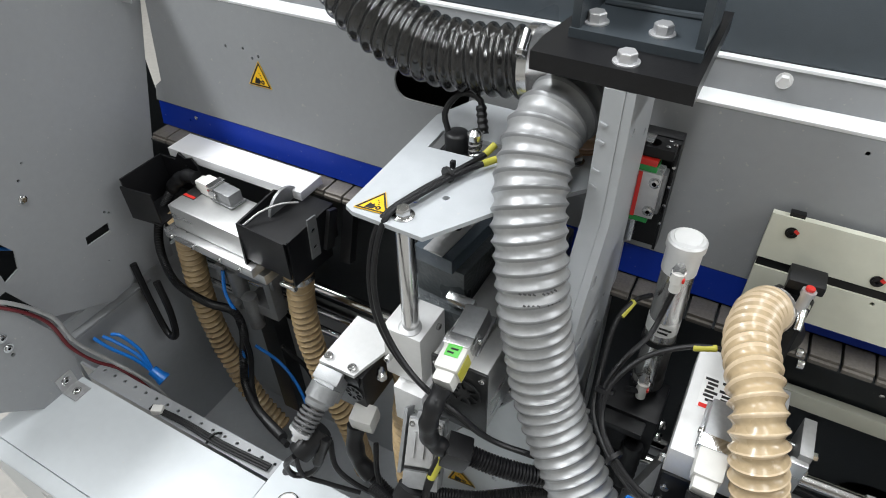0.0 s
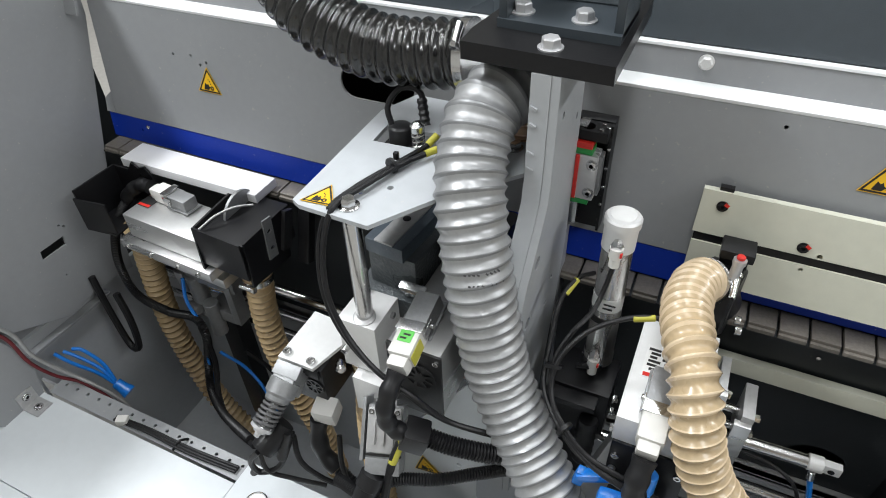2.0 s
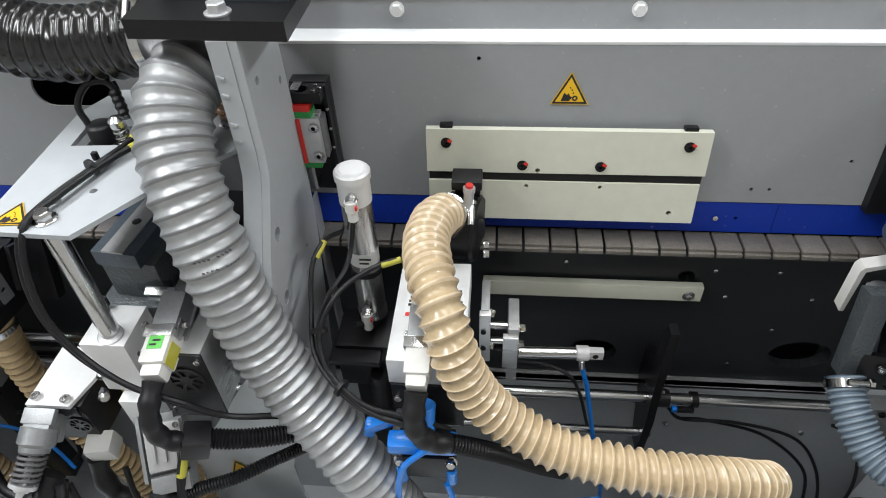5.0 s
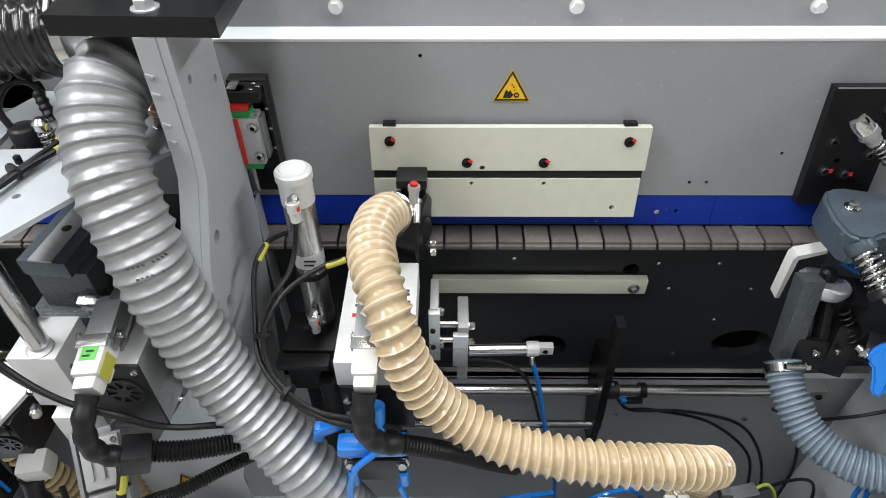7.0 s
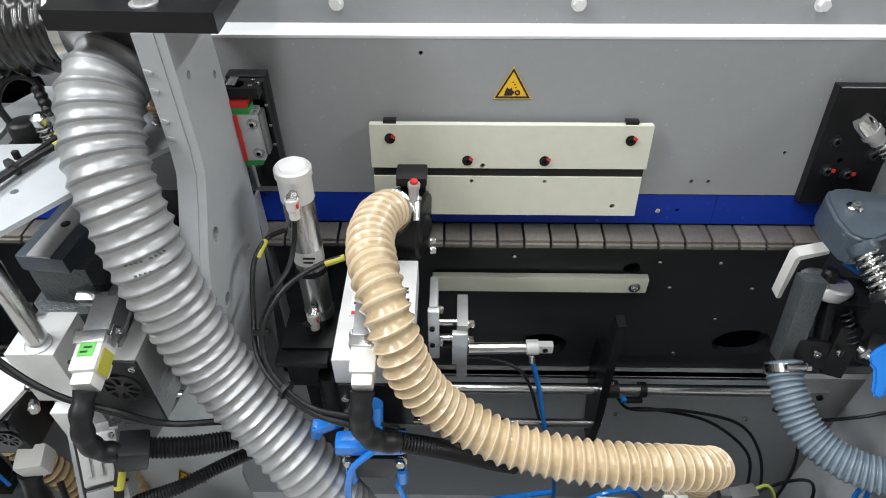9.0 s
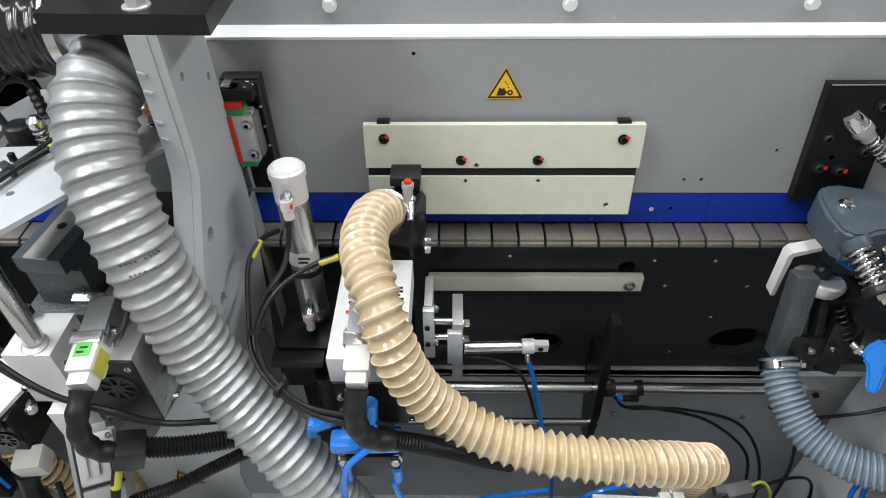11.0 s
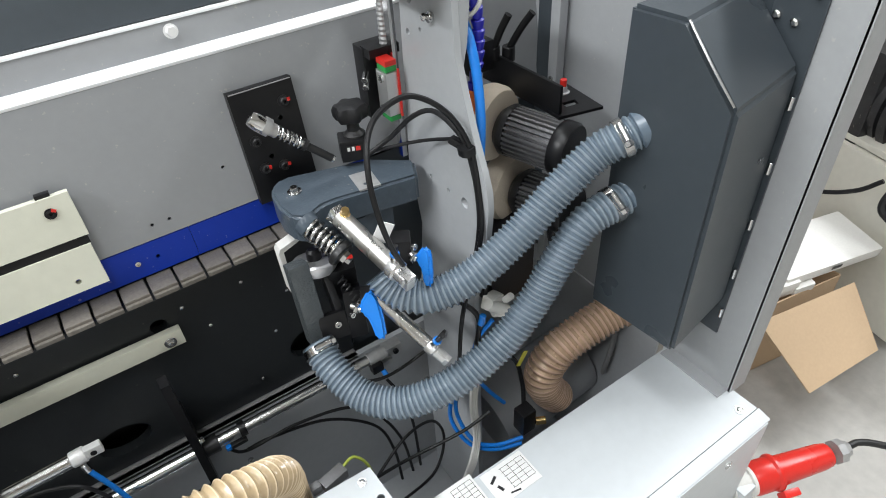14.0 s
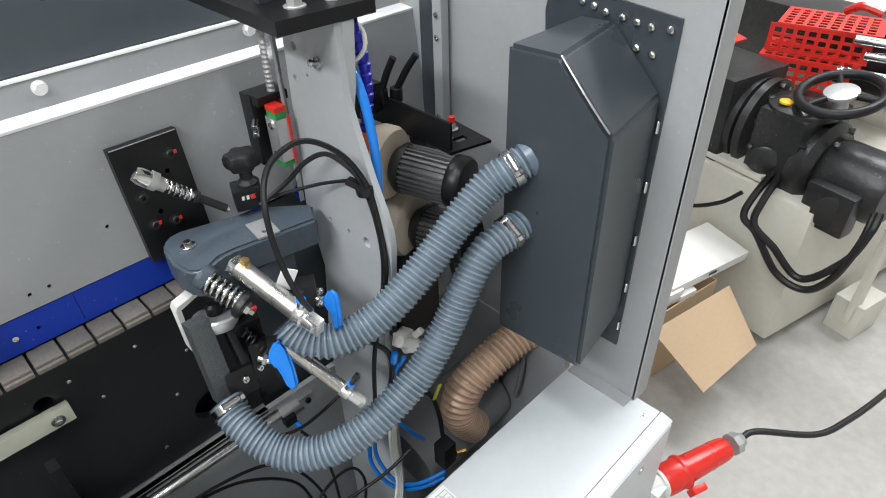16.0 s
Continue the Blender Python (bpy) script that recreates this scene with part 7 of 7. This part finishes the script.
for k, (x, z) in enumerate(((2.232, 0.19), (2.245, 0.19))):
    part("print", box((x, 0.684, z), (0.007, 0.001, 0.03), turn=rot(0, 0, -10), bevel=0), MOTOR, cb)
fm = thing("foam_packing", "white moulded foam packing piece on the box", "foam packing", at=(2.5, 0.75, 0.3))
part("slab", box((2.52, 0.72, 0.345), (0.34, 0.17, 0.035), turn=rot(6, 0, -14), bevel=0.008), FOAM, fm)
part("edge", box((2.37, 0.755, 0.325), (0.06, 0.18, 0.05), turn=rot(6, 0, -14), bevel=0.008), FOAM, fm)
part("insert", box((2.41, 0.70, 0.305), (0.07, 0.10, 0.03), turn=rot(6, 0, -14), bevel=0.006), FOAM, fm)
part("print", box((2.50, 0.6335, 0.343), (0.035, 0.001, 0.010), turn=rot(6, 0, -14), bevel=0), MOTOR, fm)
fan = thing("electric_motor", "small grey electric motor with round fan cover", "motor", at=(2.33, 0.88, 0.40))
part("body", lathe((2.33, 0.86, 0.45), (2.36, 1.04, 0.45), [(0, 0.082), (0.01, 0.09), (0.17, 0.09)], 36), GREY, fan)
ring = bmesh.new()
for q in (0.02, 0.034, 0.048, 0.062, 0.076):
    M = frame_to((2.3298, 0.8585, 0.45), (2.36, 0.67, 0.45))
    add_sweep(ring, [M @ Vector((q * math.cos(2 * math.pi * k / 36), q * math.sin(2 * math.pi * k / 36), 0)) for k in range(37)], lambda s, a: 0.003, 6)
part("fan_guard", ring, MOTOR, fan, "dark fan guard rings")

cab = thing("machine_cabinet", "cream painted cabinet of a neighbouring machine", "cabinet", at=(3.2, 0.8, 0))
part("body", box((3.28, 0.86, 0.30), (1.00, 1.06, 0.50), turn=rot(0, 0, -14), bevel=0.012), CREAM, cab)
part("plinth", box((3.30, 0.90, 0.03), (0.90, 0.90, 0.06), turn=rot(0, 0, -14), bevel=0.0), MOTOR, cab)
part("corner_post", box((2.93, 0.30, 0.30), (0.05, 0.02, 0.46), turn=rot(0, 0, -14), bevel=0.004), CREAM, cab)
part("foot", box((3.0, 0.30, 0.07), (0.14, 0.10, 0.14), turn=rot(0, 0, -14), bevel=0.006), CREAM, cab)
part("knockout", lathe((2.764, 0.74, 0.40), (2.752, 0.737, 0.40), [(0, 0.028), (0.006, 0.028), (0.006, 0.020), (0.010, 0.018)], 20), GALV, cab)
part("shelf", box((2.98, 0.80, 0.565), (0.42, 0.42, 0.02), turn=rot(0, 0, -14), bevel=0.004), CREAM, cab)
gb = thing("gear_motor", "grimy dark gear motor with flanges and black handwheel", "gear motor", at=(2.9, 0.65, 0.6))
part("motor_box", box((2.93, 0.90, 0.74), (0.26, 0.30, 0.32), turn=rot(0, 0, -14), bevel=0.014), IRON, gb)
part("flange", lathe((2.91, 0.765, 0.74), (2.90, 0.70, 0.74), [(0, 0.14), (0.022, 0.14), (0.024, 0.12), (0.034, 0.12), (0.036, 0.145), (0.060, 0.145)], 36), IRON, gb)
part("gear_case", box((2.87, 0.60, 0.70), (0.24, 0.16, 0.30), turn=rot(0, 0, -14), bevel=0.03), IRON, gb)
part("flange", lathe((2.86, 0.545, 0.69), (2.845, 0.48, 0.69), [(0, 0.13), (0.02, 0.135), (0.045, 0.135), (0.066, 0.11)], 36), IRON, gb)
part("motor", lathe((2.845, 0.48, 0.69), (2.80, 0.29, 0.69), [(0, 0.09), (0.02, 0.10), (0.16, 0.10), (0.19, 0.085)], 36), IRON, gb)
part("terminal_box", box((2.72, 0.42, 0.64), (0.06, 0.14, 0.13), turn=rot(0, 0, -14), bevel=0.012), IRON, gb)
part("terminal_cover", lathe((2.69, 0.41, 0.64), (2.675, 0.407, 0.64), [(0, 0.05), (0.006, 0.05), (0.010, 0.04)], 28), MOTOR, gb)
part("bonnet", lathe((2.85, 0.60, 0.84), (2.85, 0.60, 0.875), [(0, 0.10), (0.015, 0.10), (0.02, 0.08), (0.035, 0.05)], 32), IRON, gb)
wl = bmesh.new()
M = Matrix.Translation((2.84, 0.52, 0.915)) @ rot(-8, -14)
add_sweep(wl, [M @ Vector((0.105 * math.cos(2 * math.pi * k / 48), 0.105 * math.sin(2 * math.pi * k / 48), 0)) for k in range(49)], lambda s, a: 0.014, 12)
for k in range(3):
    t = 2 * math.pi * k / 3 + 0.4
    add_rod(wl, M @ Vector((0.02 * math.cos(t), 0.02 * math.sin(t), 0)), M @ Vector((0.10 * math.cos(t), 0.10 * math.sin(t), 0)), 0.009, 10)
part("handwheel", wl, RUBBER, gb, "black handwheel")
part("hub", lathe(M @ Vector((0, 0, -0.06)), M @ Vector((0, 0, 0.012)), [(0, 0.02), (0.05, 0.022), (0.06, 0.045), (0.068, 0.045), (0.072, 0.03)], 24), GALV, gb)
part("dot", lathe((2.80, 0.64, 0.866), (2.80, 0.64, 0.874), [(0, 0.02), (0.006, 0.02), (0.008, 0.014)], 16), YELLOW, gb, "yellow dot")
for k in range(6):
    t = 2 * math.pi * k / 6
    part("bolt", hex_bolt((2.845 + 0.118 * math.cos(t), 0.478, 0.69 + 0.118 * math.sin(t)), (0, -1, 0), 0.018, 0.012), IRON, gb)
for k in range(10):
    t = 2 * math.pi * k / 10 + 0.2
    part("bolt", hex_bolt((2.90 + 0.128 * math.cos(t), 0.700, 0.74 + 0.128 * math.sin(t)), (-0.15, -1, 0), 0.018, 0.012), IRON, gb)
for z in (0.62, 0.66, 0.70, 0.74, 0.78):
    part("rib", box((2.75, 0.565, z), (0.012, 0.05, 0.010), turn=rot(0, 0, -14), bevel=0.002), IRON, gb)
part("bottom_flange", box((2.86, 0.60, 0.548), (0.21, 0.13, 0.02), turn=rot(0, 0, -14), bevel=0.006), IRON, gb)
part("side_cover", lathe((2.752, 0.64, 0.70), (2.735, 0.636, 0.70), [(0, 0.045), (0.010, 0.045), (0.016, 0.035)], 24), IRON, gb)
gb.location += Vector((0, 0.025, -0.08))
for pts, r in (([(2.78, 0.625, 0.60), (2.66, 0.635, 0.54), (2.62, 0.632, 0.49), (2.62, 0.585, 0.453), (2.62, 0.496, 0.349), (2.62, 0.409, 0.333), (2.62, 0.355, 0.407), (2.62, 0.328, 0.54), (2.66, 0.33, 0.62)], 0.011), ([(2.78, 0.605, 0.60), (2.66, 0.605, 0.54), (2.62, 0.598, 0.48), (2.62, 0.528, 0.43), (2.62, 0.429, 0.364), (2.62, 0.345, 0.472), (2.62, 0.318, 0.58), (2.66, 0.32, 0.63)], 0.011), ([(2.70, 0.68, 0.52), (2.68, 0.73, 0.47), (2.66, 0.82, 0.43), (2.64, 0.97, 0.42)], 0.007)):
    cord("power_cable", "thick black power cable hanging from the gear motor", pts, r)
for z0, y0 in ((0.862, 0.72), (0.752, 0.75)):
    rg2 = thing("perforated_guard", "red perforated sheet-metal guard on the far machine", "guard", "red guards", at=(3.2, y0, z0))
    holes = [rect(-0.135 + 0.034 * i, -0.035 + 0.026 * j, -0.135 + 0.034 * i + 0.022, -0.035 + 0.026 * j + 0.016) for i in range(8) for j in range(3)]
    part("front_sheet", plate(rect(-0.15, -0.045, 0.15, 0.045), holes, Matrix.Translation((3.13, y0, z0)) @ rot(0, 0, -80) @ rot(90), 0.003), REDP, rg2, smooth=False)
    part("top_sheet", plate(rect(-0.15, -0.10, 0.15, 0.10), [rect(-0.135 + 0.034 * i, -0.09 + 0.03 * j, -0.135 + 0.034 * i + 0.022, -0.09 + 0.03 * j + 0.02) for i in range(8) for j in range(6)], Matrix.Translation((3.23, y0, z0 + 0.045)) @ rot(0, 0, -80), 0.003), REDP, rg2, smooth=False)
rs = thing("red_sheet", "flat red sheet-metal panel behind the end panel", "panel", at=(2.7, 0.95, 0.9))
part("sheet", box((2.75, 0.98, 0.93), (0.30, 0.20, 0.006), turn=rot(10, 0, -14), bevel=0.001), REDP, rs)
fmn = thing("far_machine", "pale frame of the far machine with bright rods", "machine", at=(3.5, 0.9, 0.3))
part("frame", box((3.75, 0.95, 0.62), (0.5, 1.2, 0.5), turn=rot(0, 0, -14), bevel=0.01), CREAM, fmn)
part("dark_core", box((3.42, 0.78, 0.80), (0.22, 0.7, 0.20), turn=rot(0, 0, -14), bevel=0.01), IRON, fmn)
for z, y in ((0.90, 0.40), (0.86, 0.36), (0.80, 0.42)):
    part("rod", rod((3.15, y, z), (3.12, y + 0.22, z), 0.014, 14), CHROME, fmn)
part("label", box((3.12, 0.45, 0.84), (0.002, 0.07, 0.03), turn=rot(0, 0, -8), bevel=0), BLUEP, fmn, "blue label")
part("handle", cable([(3.08, 0.66, 0.985), (3.06, 0.62, 1.01), (3.06, 0.56, 1.0)], 0.012), REDP, fmn, "red handle")
part("pillar", box((3.02, 1.08, 0.85), (0.05, 0.05, 0.5), turn=rot(0, 12, 0), bevel=0.004), CREAM, fmn)


# ---- conveyor pads: one mesh shared by all ----
chain = thing("conveyor_chain", "conveyor chain of worn grey-brown pads on the frame", "conveyor chain", at=(0.3, 0.97, 0.935))
bm = bmesh.new()
add_box(bm, (0, 0, 0.0), (0.0368, 0.040, 0.010), bevel=0.0018)
add_box(bm, (0, -0.021, -0.0035), (0.0368, 0.008, 0.007), bevel=0.002)
first = part("pad", bm, PAD, chain)
first.location = Vector((-0.66, 0.9755, 0.940))
for k in range(1, 46):
    p = new("pad", first.data)
    p.parent = chain
    p.matrix_parent_inverse = Matrix.Translation(-chain.location)
    p.location = (-0.66 + 0.0405 * k, 0.9755, 0.940)
